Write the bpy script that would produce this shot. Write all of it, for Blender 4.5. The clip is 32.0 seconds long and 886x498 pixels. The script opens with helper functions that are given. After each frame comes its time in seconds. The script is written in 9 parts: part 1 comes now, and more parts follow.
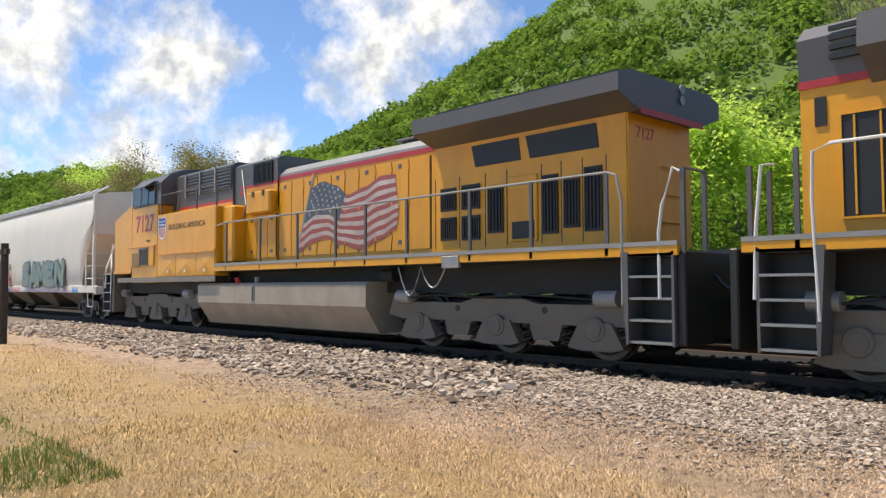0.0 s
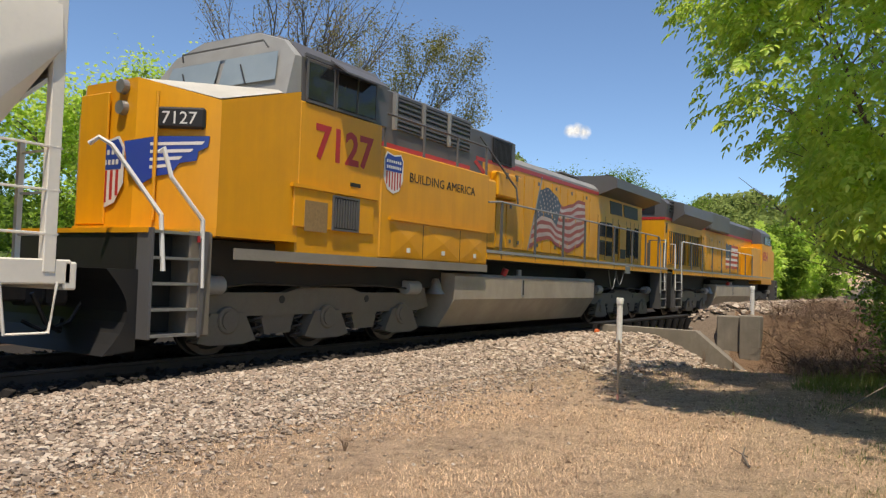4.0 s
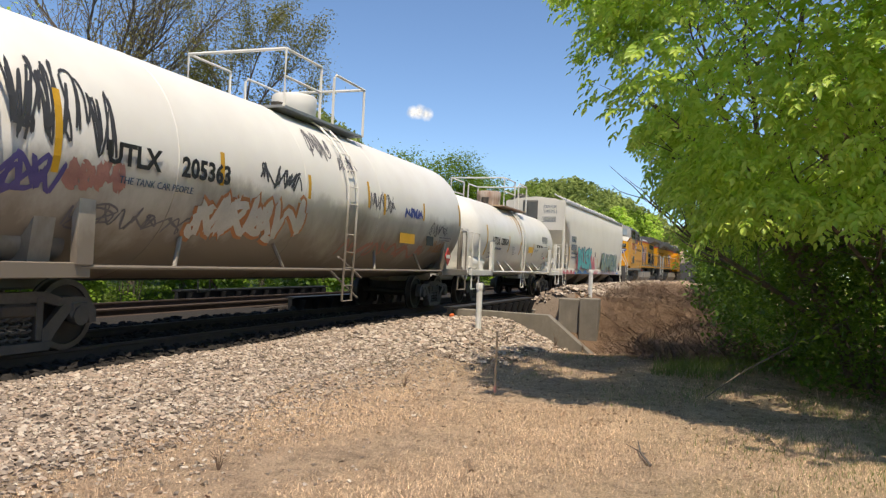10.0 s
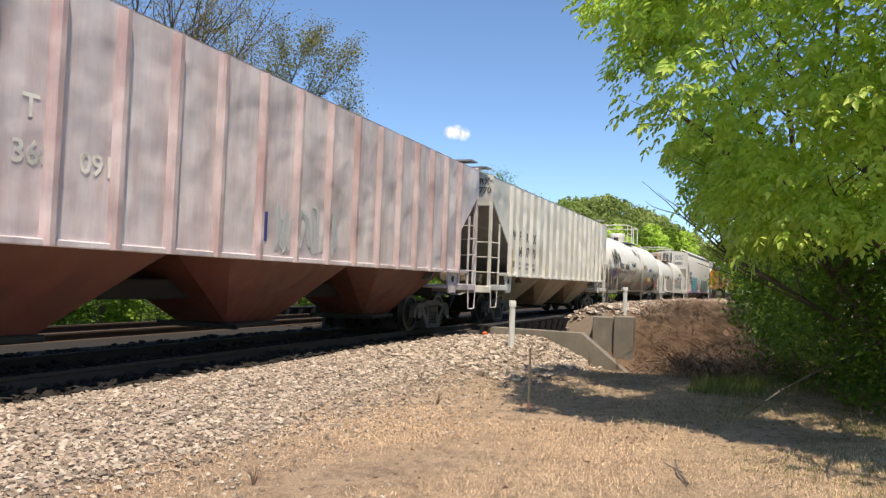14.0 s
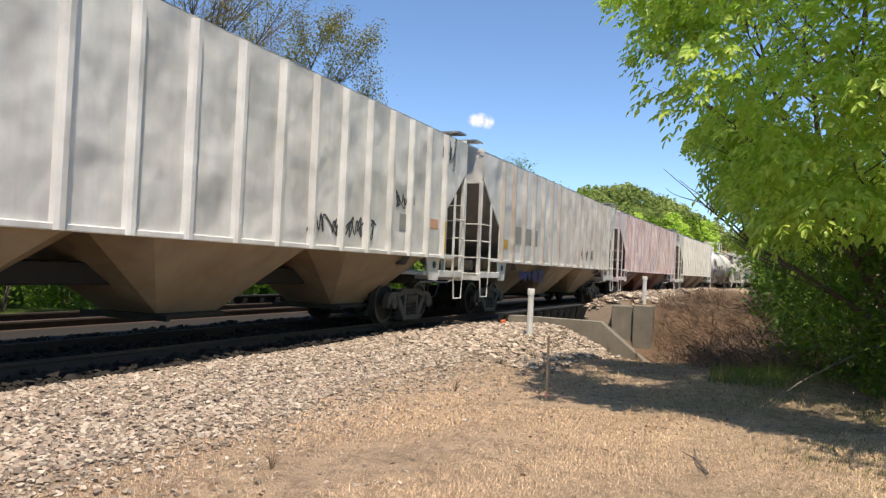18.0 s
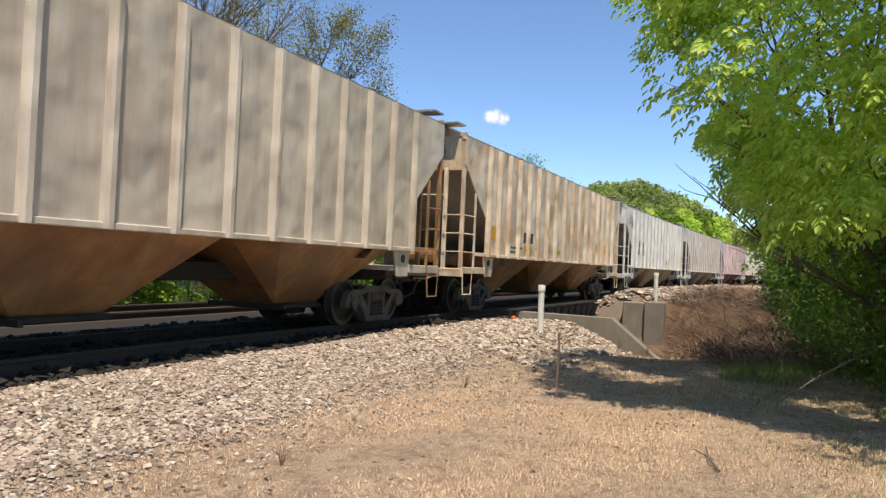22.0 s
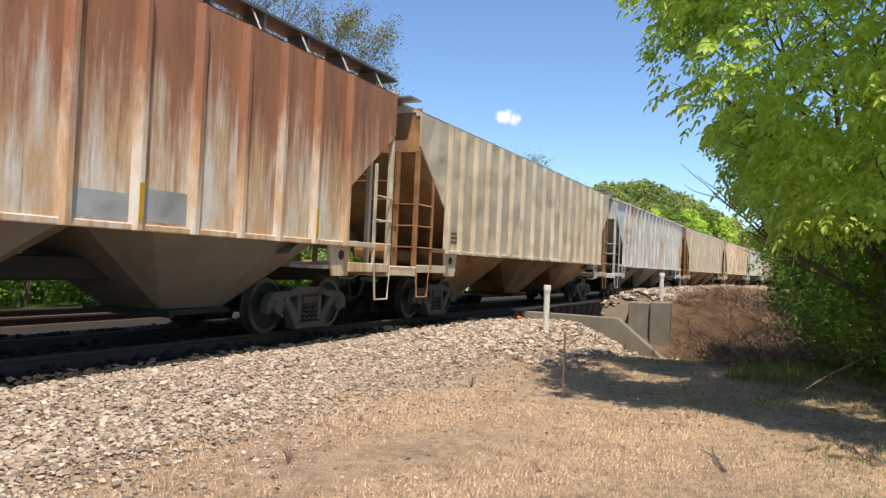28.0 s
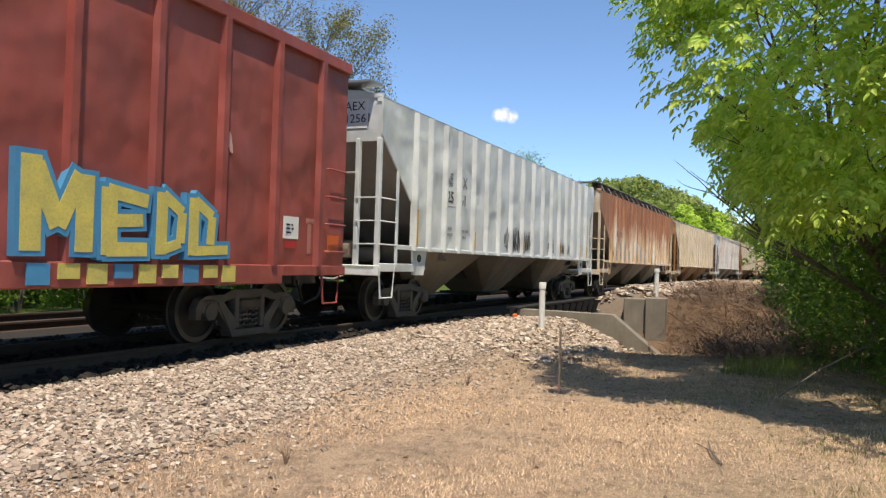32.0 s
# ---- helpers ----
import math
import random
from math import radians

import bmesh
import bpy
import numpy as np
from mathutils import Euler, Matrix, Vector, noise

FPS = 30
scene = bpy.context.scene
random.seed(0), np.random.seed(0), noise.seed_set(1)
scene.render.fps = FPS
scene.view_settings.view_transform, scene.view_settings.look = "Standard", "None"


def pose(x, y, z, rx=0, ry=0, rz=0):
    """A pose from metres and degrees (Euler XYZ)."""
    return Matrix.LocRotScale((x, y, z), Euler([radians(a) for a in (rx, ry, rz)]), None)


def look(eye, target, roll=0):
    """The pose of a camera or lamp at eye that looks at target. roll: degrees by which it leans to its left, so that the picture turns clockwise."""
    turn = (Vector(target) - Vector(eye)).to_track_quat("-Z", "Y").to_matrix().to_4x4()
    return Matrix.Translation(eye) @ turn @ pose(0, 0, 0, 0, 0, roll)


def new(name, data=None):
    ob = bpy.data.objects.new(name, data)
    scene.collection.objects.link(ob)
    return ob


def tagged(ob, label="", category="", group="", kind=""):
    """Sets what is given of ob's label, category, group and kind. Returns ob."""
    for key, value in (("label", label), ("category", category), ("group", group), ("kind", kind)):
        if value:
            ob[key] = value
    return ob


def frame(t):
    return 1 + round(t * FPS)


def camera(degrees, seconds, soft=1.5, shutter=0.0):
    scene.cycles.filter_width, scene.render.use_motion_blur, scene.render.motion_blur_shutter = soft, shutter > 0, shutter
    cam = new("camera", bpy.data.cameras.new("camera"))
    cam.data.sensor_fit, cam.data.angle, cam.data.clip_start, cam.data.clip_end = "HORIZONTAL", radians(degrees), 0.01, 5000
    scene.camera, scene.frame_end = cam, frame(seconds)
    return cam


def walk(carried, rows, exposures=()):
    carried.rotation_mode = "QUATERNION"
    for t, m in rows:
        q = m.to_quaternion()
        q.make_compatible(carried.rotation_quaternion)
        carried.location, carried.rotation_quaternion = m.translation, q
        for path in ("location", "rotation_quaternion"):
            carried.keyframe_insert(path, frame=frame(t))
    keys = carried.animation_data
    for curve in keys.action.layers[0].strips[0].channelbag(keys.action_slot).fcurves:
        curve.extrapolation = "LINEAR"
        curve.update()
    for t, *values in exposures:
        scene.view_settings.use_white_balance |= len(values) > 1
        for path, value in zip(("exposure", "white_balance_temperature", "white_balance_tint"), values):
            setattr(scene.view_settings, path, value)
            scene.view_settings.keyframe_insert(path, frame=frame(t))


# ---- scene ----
cam = camera(60.5, 32.0, soft=1.3)
PATH = [
    (0.0, -1.243, -2.720, 1.556, 92.74, 0.23, 46.82),
    (0.5, -1.244, -2.664, 1.559, 92.64, 0.88, 43.31),
    (1.0, -1.210, -2.462, 1.564, 93.31, 0.96, 41.46),
    (1.5, -1.089, -2.263, 1.577, 93.48, -0.27, 37.94),
    (2.0, -1.009, -1.961, 1.584, 94.26, -0.97, 17.02),
    (2.5, -0.823, -1.734, 1.587, 93.59, -0.88, -12.62),
    (3.0, -0.692, -1.397, 1.585, 93.70, -1.29, -38.37),
    (3.5, -0.559, -1.118, 1.548, 92.91, -3.45, -51.10),
    (4.0, -0.411, -0.784, 1.547, 92.14, -1.93, -58.67),
    (4.5, -0.200, -0.541, 1.567, 91.45, -2.03, -62.86),
    (6.5, 0.026, 0.023, 1.650, 90.89, -2.97, -70.05),
    (7.0, 0.024, 0.030, 1.646, 91.29, -3.04, -70.18),
    (7.5, 0.025, 0.033, 1.642, 91.85, -3.01, -70.75),
    (8.0, 0.010, 0.033, 1.641, 92.09, -3.18, -71.58),
    (8.5, 0.007, 0.025, 1.642, 91.55, -3.05, -71.49),
    (9.0, -0.003, 0.018, 1.644, 91.30, -2.82, -71.53),
    (9.5, -0.018, 0.012, 1.641, 91.20, -2.54, -71.41),
    (10.0, -0.032, 0.008, 1.634, 91.04, -2.42, -71.26),
    (10.5, -0.043, 0.007, 1.628, 90.92, -2.33, -71.07),
    (11.0, -0.051, 0.008, 1.620, 90.90, -2.50, -70.68),
    (11.5, -0.053, 0.007, 1.614, 91.01, -2.52, -70.24),
    (12.0, -0.054, 0.008, 1.607, 91.46, -2.56, -69.19),
    (12.5, -0.046, -0.000, 1.606, 92.02, -2.48, -68.76),
    (13.0, -0.044, -0.004, 1.606, 92.14, -2.49, -68.83),
    (13.5, -0.046, -0.005, 1.606, 92.05, -2.34, -69.04),
    (14.0, -0.048, -0.004, 1.605, 92.39, -2.14, -68.79),
    (14.5, -0.045, -0.004, 1.606, 92.48, -2.24, -68.52),
    (16.5, 0.000, 0.016, 1.594, 91.80, -2.25, -67.69),
    (17.0, -0.006, 0.016, 1.594, 91.65, -2.44, -67.49),
    (17.5, -0.013, 0.011, 1.595, 91.49, -2.39, -67.44),
    (18.0, -0.016, 0.006, 1.592, 91.44, -2.45, -67.40),
    (18.5, -0.015, 0.007, 1.593, 91.45, -2.54, -67.36),
    (19.0, -0.010, 0.012, 1.596, 91.48, -2.62, -67.13),
    (19.5, -0.007, 0.009, 1.595, 91.46, -2.60, -66.99),
    (20.0, -0.006, 0.009, 1.595, 91.37, -2.68, -66.91),
    (20.5, -0.013, 0.012, 1.590, 91.25, -2.48, -66.86),
    (21.0, 0.003, 0.011, 1.588, 91.16, -2.35, -66.70),
    (21.5, 0.006, 0.011, 1.589, 91.14, -2.36, -66.63),
    (22.0, 0.007, 0.010, 1.590, 91.13, -2.50, -66.60),
    (22.5, 0.010, 0.015, 1.591, 91.27, -2.56, -66.50),
    (23.0, 0.017, 0.017, 1.593, 90.96, -2.62, -66.35),
    (23.5, 0.024, 0.017, 1.597, 90.78, -3.06, -66.24),
    (24.0, 0.028, 0.012, 1.597, 90.91, -2.76, -66.22),
    (24.5, 0.029, 0.016, 1.593, 91.17, -2.41, -66.25),
    (25.0, 0.014, 0.019, 1.615, 91.11, -3.25, -66.20),
    (25.5, 0.012, 0.017, 1.611, 91.30, -2.59, -66.39),
    (27.5, -0.006, 0.014, 1.593, 91.09, -2.87, -66.20),
    (28.0, -0.007, 0.011, 1.584, 91.13, -2.53, -66.20),
    (28.5, -0.013, 0.013, 1.582, 91.01, -2.26, -66.29),
    (29.0, -0.019, 0.007, 1.585, 90.83, -2.31, -66.49),
    (29.5, -0.022, 0.002, 1.585, 90.68, -1.96, -66.64),
    (30.0, -0.020, 0.000, 1.579, 90.78, -1.88, -66.51),
    (30.5, -0.019, 0.001, 1.573, 90.97, -1.77, -66.46),
    (31.0, -0.016, 0.001, 1.569, 91.20, -1.66, -66.52),
    (31.5, -0.004, -0.017, 1.579, 91.20, -1.81, -66.48),
    (32.0, -0.015, 0.001, 1.582, 91.05, -1.74, -66.55),
]
walk(cam, [(t, pose(*p)) for t, *p in PATH], exposures=[(0.0, 0.30, 7100, 10), (3.0, 0.38, 7100, 10), (4.0, 0.10, 7400, 10), (6.0, 0.08, 7400, 10), (9.0, 0.10, 7400, 10), (10.5, 0.25, 7300, 10), (13.0, 0.35, 7200, 10), (18.0, 0.34, 7100, 10), (20.0, 0.38, 7100, 10), (22.0, 0.33, 7100, 10), (28.0, 0.40, 7100, 10), (32.0, 0.36, 7200, 10)])

# ---- world, sun ----
# noon in spring: light falls steeply, from behind the camera and from the train's tail
LIGHT = Vector((0.33, 0.21, -1.0)).normalized()
world = bpy.data.worlds.new("sky_world")
scene.world = world
world.use_nodes = True
wt = world.node_tree
sky = wt.nodes.new("ShaderNodeTexSky")
sky.sky_type, sky.sun_disc = "NISHITA", False
sky.sun_elevation = math.asin(-LIGHT.z)
sky.sun_rotation = math.atan2(-LIGHT.x, -LIGHT.y)
sky.air_density, sky.dust_density, sky.ozone_density = 0.75, 0.0, 6.0
clear = wt.nodes.new("ShaderNodeMix")
clear.data_type, clear.blend_type = "RGBA", "MULTIPLY"
clear.inputs[0].default_value = 1.0
clear.inputs[7].default_value = (0.90, 0.955, 0.99, 1.0)
wt.links.new(sky.outputs[0], clear.inputs[6])
wt.links.new(clear.outputs[2], wt.nodes["Background"].inputs[0])
wt.nodes["Background"].inputs[1].default_value = 0.172
sun = new("sun", bpy.data.lights.new("sun", "SUN"))
sun.data.energy, sun.data.angle, sun.data.color = 4.75, radians(0.53), (1.0, 0.925, 0.815)
sun.matrix_world = look(-LIGHT * 100, (0, 0, 0))


# ---- materials ----
def nodes_of(name):
    m = bpy.data.materials.new(name)
    m.use_nodes = True
    t = m.node_tree
    return m, t, t.nodes["Principled BSDF"]


def noise_node(t, scale, detail=4, stretch=None, coord="Object", rough=0.55):
    tc = t.nodes.new("ShaderNodeTexCoord")
    n = t.nodes.new("ShaderNodeTexNoise")
    n.inputs["Scale"].default_value, n.inputs["Detail"].default_value = scale, detail
    n.inputs["Roughness"].default_value = rough
    oi = t.nodes.new("ShaderNodeObjectInfo")
    mp = t.nodes.new("ShaderNodeMapping")
    mp.inputs["Scale"].default_value = stretch or (1, 1, 1)
    sh = t.nodes.new("ShaderNodeVectorMath")
    sh.operation = "MULTIPLY"
    sh.inputs[1].default_value = (61.0, 17.0, 29.0)
    t.links.new(oi.outputs["Random"], sh.inputs[0])
    t.links.new(sh.outputs[0], mp.inputs["Location"])
    t.links.new(tc.outputs[coord], mp.inputs["Vector"])
    t.links.new(mp.outputs[0], n.inputs["Vector"])
    return n.outputs["Fac"]


def ramp(t, fac, lo, hi):
    r = t.nodes.new("ShaderNodeMapRange")
    r.inputs["From Min"].default_value, r.inputs["From Max"].default_value = lo, hi
    t.links.new(fac, r.inputs["Value"])
    return r.outputs["Result"]


def mixed(t, fac, a, b):
    n = t.nodes.new("ShaderNodeMix")
    n.data_type = "RGBA"
    if isinstance(fac, (int, float)):
        n.inputs["Factor"].default_value = fac
    else:
        t.links.new(fac, n.inputs["Factor"])
    for sock, v in (("A", a), ("B", b)):
        s = [i for i in n.inputs if i.name == sock and i.type == "RGBA"][0]
        if isinstance(v, tuple):
            s.default_value = (*v, 1)
        else:
            t.links.new(v, s)
    return [o for o in n.outputs if o.type == "RGBA"][0]


def times(t, a, b):
    n = t.nodes.new("ShaderNodeMath")
    n.operation = "MULTIPLY"
    t.links.new(a, n.inputs[0])
    if isinstance(b, (int, float)):
        n.inputs[1].default_value = b
    else:
        t.links.new(b, n.inputs[1])
    return n.outputs[0]


def bumped(t, bs, fac, strength, dist):
    b = t.nodes.new("ShaderNodeBump")
    b.inputs["Strength"].default_value, b.inputs["Distance"].default_value = strength, dist
    t.links.new(fac, b.inputs["Height"])
    t.links.new(b.outputs[0], bs.inputs["Normal"])


def mat(name, a, b=None, scale=3.0, rough=0.6, metal=0.0, fine=40.0, fine_amt=0.25, bump=0.15, dist=0.01,
        streak=None, streak_amt=0.0, dirt=None, dirt_amt=0.0, dirt_scale=0.6, spec=0.5, island=0.0, sharp=(0.35, 0.7), dent=0.0):
    """A painted or raw surface: two tones, fine grain, downward streaks and broad dirt."""
    m, t, bs = nodes_of(name)
    b = b or tuple(v * 0.8 for v in a)
    n1 = noise_node(t, scale)
    c = mixed(t, ramp(t, n1, 0.3, 0.7), a, b)
    n2 = noise_node(t, fine, 3)
    dark = tuple(v * 0.55 for v in b)
    c = mixed(t, times(t, ramp(t, n2, 0.45, 0.8), fine_amt), c, dark)
    if dirt:
        nd = noise_node(t, dirt_scale, 6, rough=0.65)
        c = mixed(t, times(t, ramp(t, nd, *sharp), dirt_amt), c, dirt)
        nd2 = noise_node(t, dirt_scale * 3.1, 4, (1.0, 1.0, 0.55), rough=0.5)
        c = mixed(t, times(t, ramp(t, nd2, 0.48, 0.66), dirt_amt * 0.55), c, tuple((p * 0.6 + q * 0.4) * 0.9 for p, q in zip(b, dirt)))
    if streak:
        ns = noise_node(t, 2.2, 5, (1.6, 1.6, 0.16), rough=0.7)
        c = mixed(t, times(t, ramp(t, ns, *sharp), streak_amt), c, streak)
    if island:
        g = t.nodes.new("ShaderNodeNewGeometry")
        hv = t.nodes.new("ShaderNodeHueSaturation")
        v = t.nodes.new("ShaderNodeMapRange")
        v.inputs["To Min"].default_value, v.inputs["To Max"].default_value = 1 - island, 1 + island
        t.links.new(g.outputs["Random Per Island"], v.inputs["Value"])
        t.links.new(v.outputs["Result"], hv.inputs["Value"])
        t.links.new(c, hv.inputs["Color"])
        c = hv.outputs["Color"]
    t.links.new(c, bs.inputs["Base Color"])
    bs.inputs["Roughness"].default_value, bs.inputs["Metallic"].default_value = rough, metal
    bs.inputs["Specular IOR Level"].default_value = spec
    if bump:
        bumped(t, bs, n2, bump, dist)
    if dent:
        b = t.nodes.new("ShaderNodeBump")
        b.inputs["Strength"].default_value, b.inputs["Distance"].default_value = 1.0, dent
        t.links.new(noise_node(t, 1.25, 2, (1.0, 1.0, 0.8), rough=0.4), b.inputs["Height"])
        t.links.new(b.outputs[0], [n for n in t.nodes if n.type == "BUMP" and n != b][0].inputs["Normal"])
    return m


def leaf_mat(name, a, b, glow=0.45, patch=0.5, deep=0.4, rough=0.42, spec=0.5):
    """Leaves: two greens by island, light passing through."""
    m, t, bs = nodes_of(name)
    g = t.nodes.new("ShaderNodeNewGeometry")
    c = mixed(t, g.outputs["Random Per Island"], a, b)
    nz = noise_node(t, patch, 2)
    c = mixed(t, times(t, ramp(t, nz, 0.4, 0.62), deep), c, tuple(v * 0.6 for v in a))
    t.links.new(c, bs.inputs["Base Color"])
    bs.inputs["Roughness"].default_value = rough
    bs.inputs["Specular IOR Level"].default_value = spec
    tr = t.nodes.new("ShaderNodeBsdfTranslucent")
    t.links.new(c, tr.inputs["Color"])
    mx = t.nodes.new("ShaderNodeMixShader")
    mx.inputs[0].default_value = glow
    t.links.new(bs.outputs[0], mx.inputs[1])
    t.links.new(tr.outputs[0], mx.inputs[2])
    t.links.new(mx.outputs[0], t.nodes["Material Output"].inputs["Surface"])
    return m


RUST, GRIME = (0.22, 0.085, 0.035), (0.10, 0.085, 0.065)
YELLOW = mat("loco_yellow_paint", (0.82, 0.375, 0.008), (0.75, 0.335, 0.008), 0.8, 0.38, fine=9, fine_amt=0.05, bump=0.03, dirt=(0.46, 0.21, 0.03), dirt_amt=0.3, streak=(0.46, 0.20, 0.02), streak_amt=0.3)
LGREY = mat("loco_grey_paint", (0.105, 0.105, 0.11), (0.08, 0.08, 0.082), 1.2, 0.45, fine_amt=0.1, bump=0.04, dirt=(0.16, 0.14, 0.12), dirt_amt=0.3)
LIGHTGREY = mat("light_grey_paint", (0.33, 0.33, 0.32), (0.27, 0.27, 0.26), 1.5, 0.5, fine_amt=0.1, bump=0.04, dirt=GRIME, dirt_amt=0.3)
REDPAINT = mat("red_paint", (0.46, 0.03, 0.03), (0.40, 0.03, 0.03), 2, 0.4, fine_amt=0.1, bump=0.02)
BLUEPAINT = mat("blue_paint", (0.02, 0.05, 0.32), (0.02, 0.06, 0.28), 2, 0.4, fine_amt=0.1, bump=0.02)
NAVY = mat("navy_paint", (0.03, 0.06, 0.12), (0.05, 0.09, 0.14), 2, 0.45, fine_amt=0.2, bump=0.02)
WHITEPAINT = mat("white_paint", (0.72, 0.71, 0.68), (0.64, 0.63, 0.6), 2, 0.45, fine_amt=0.1, bump=0.02)
BLACKPAINT = mat("black_paint", (0.012, 0.012, 0.013), (0.018, 0.017, 0.016), 2, 0.5, fine_amt=0.2, bump=0.05)
YELLOWTAPE = mat("yellow_reflector", (0.62, 0.34, 0.02), (0.55, 0.30, 0.02), 4, 0.5, fine_amt=0.2, bump=0.02)
ORANGE = mat("orange_paint", (0.62, 0.12, 0.02), (0.5, 0.1, 0.03), 3, 0.6, fine_amt=0.2)
TANKGREY = mat("fuel_tank_paint", (0.42, 0.365, 0.29), (0.37, 0.32, 0.255), 0.7, 0.55, fine_amt=0.12, bump=0.05, dirt=(0.17, 0.14, 0.10), dirt_amt=0.5, dirt_scale=1.0)
TRUCKGREY = mat("truck_frame_paint", (0.16, 0.14, 0.11), (0.11, 0.096, 0.078), 2.5, 0.65, fine=25, fine_amt=0.3, bump=0.2, dirt=(0.20, 0.16, 0.11), dirt_amt=0.6, dirt_scale=2.5)
UNDER = mat("oily_underframe", (0.016, 0.015, 0.014), (0.024, 0.021, 0.018), 3, 0.7, fine_amt=0.3, bump=0.2)
CASTIRON = mat("brown_cast_steel", (0.040, 0.034, 0.029), (0.027, 0.023, 0.020), 3, 0.7, fine=30, fine_amt=0.3, bump=0.25, dirt=(0.14, 0.10, 0.075), dirt_amt=0.45, dirt_scale=3)
WHEELSTEEL = mat("wheel_steel", (0.022, 0.019, 0.017), (0.036, 0.03, 0.025), 4, 0.6, 0.3, fine_amt=0.3, bump=0.1)
TREAD = mat("worn_wheel_tread", (0.12, 0.11, 0.10), (0.08, 0.075, 0.07), 6, 0.45, 0.7, fine_amt=0.1, bump=0.03)
RAILTOP = mat("polished_rail_head", (0.55, 0.52, 0.48), (0.45, 0.42, 0.38), 6, 0.25, 1.0, fine_amt=0.15, bump=0.02)
RAILSIDE = mat("rusty_rail_side", (0.065, 0.042, 0.031), (0.05, 0.033, 0.025), 5, 0.85, fine_amt=0.3, bump=0.2)
TIEWOOD = mat("weathered_tie_wood", (0.045, 0.036, 0.03), (0.075, 0.06, 0.048), 4, 0.9, fine=60, fine_amt=0.4, bump=0.4)
CONCRETE = mat("weathered_concrete", (0.31, 0.27, 0.215), (0.24, 0.21, 0.165), 1.8, 0.9, fine=30, fine_amt=0.3, bump=0.3, dirt=(0.13, 0.115, 0.09), dirt_amt=0.7, dirt_scale=1.2, streak=(0.16, 0.14, 0.11), streak_amt=0.6)
PLASTIC = mat("white_pipe_plastic", (0.78, 0.77, 0.74), (0.70, 0.69, 0.65), 4, 0.5, fine_amt=0.08, bump=0.02, dirt=(0.4, 0.36, 0.3), dirt_amt=0.3, dirt_scale=6)
STAKEWOOD = mat("stake_wood", (0.40, 0.30, 0.20), (0.34, 0.25, 0.16), 8, 0.85, fine=80, fine_amt=0.3)
DARKGLASS = mat("dark_cab_glass", (0.015, 0.018, 0.02), (0.02, 0.022, 0.025), 2, 0.06, fine_amt=0, bump=0)
GALV = mat("galvanised_grating", (0.35, 0.35, 0.34), (0.28, 0.28, 0.27), 5, 0.5, 0.7, fine_amt=0.2)
BARK = mat("grey_brown_bark", (0.17, 0.13, 0.10), (0.11, 0.085, 0.065), 5, 0.95, fine=35, fine_amt=0.5, bump=0.6, dist=0.02)
TWIG = mat("bare_twig", (0.155, 0.125, 0.10), (0.12, 0.095, 0.078), 5, 0.9, fine_amt=0.2)
DRYBRUSH = mat("dry_brush_stems", (0.20, 0.13, 0.085), (0.12, 0.078, 0.05), 2, 0.95, fine_amt=0.3, island=0.5)
ASPHALT = mat("asphalt", (0.14, 0.137, 0.13), (0.11, 0.107, 0.10), 2, 0.9, fine=80, fine_amt=0.4, bump=0.3)


def car_paint(name, a, b=None, rust=0.0, dirt=0.5, dirt_col=(0.20, 0.17, 0.135), streak_col=RUST, rough=0.55, sharp=(0.42, 0.72), dscale=0.45, dent=0.16):
    return mat(name, a, b, 0.9, rough, fine=14, fine_amt=0.12, bump=0.05, dirt=dirt_col, dirt_amt=dirt, dirt_scale=dscale, streak=streak_col, streak_amt=rust, sharp=sharp, dent=dent)


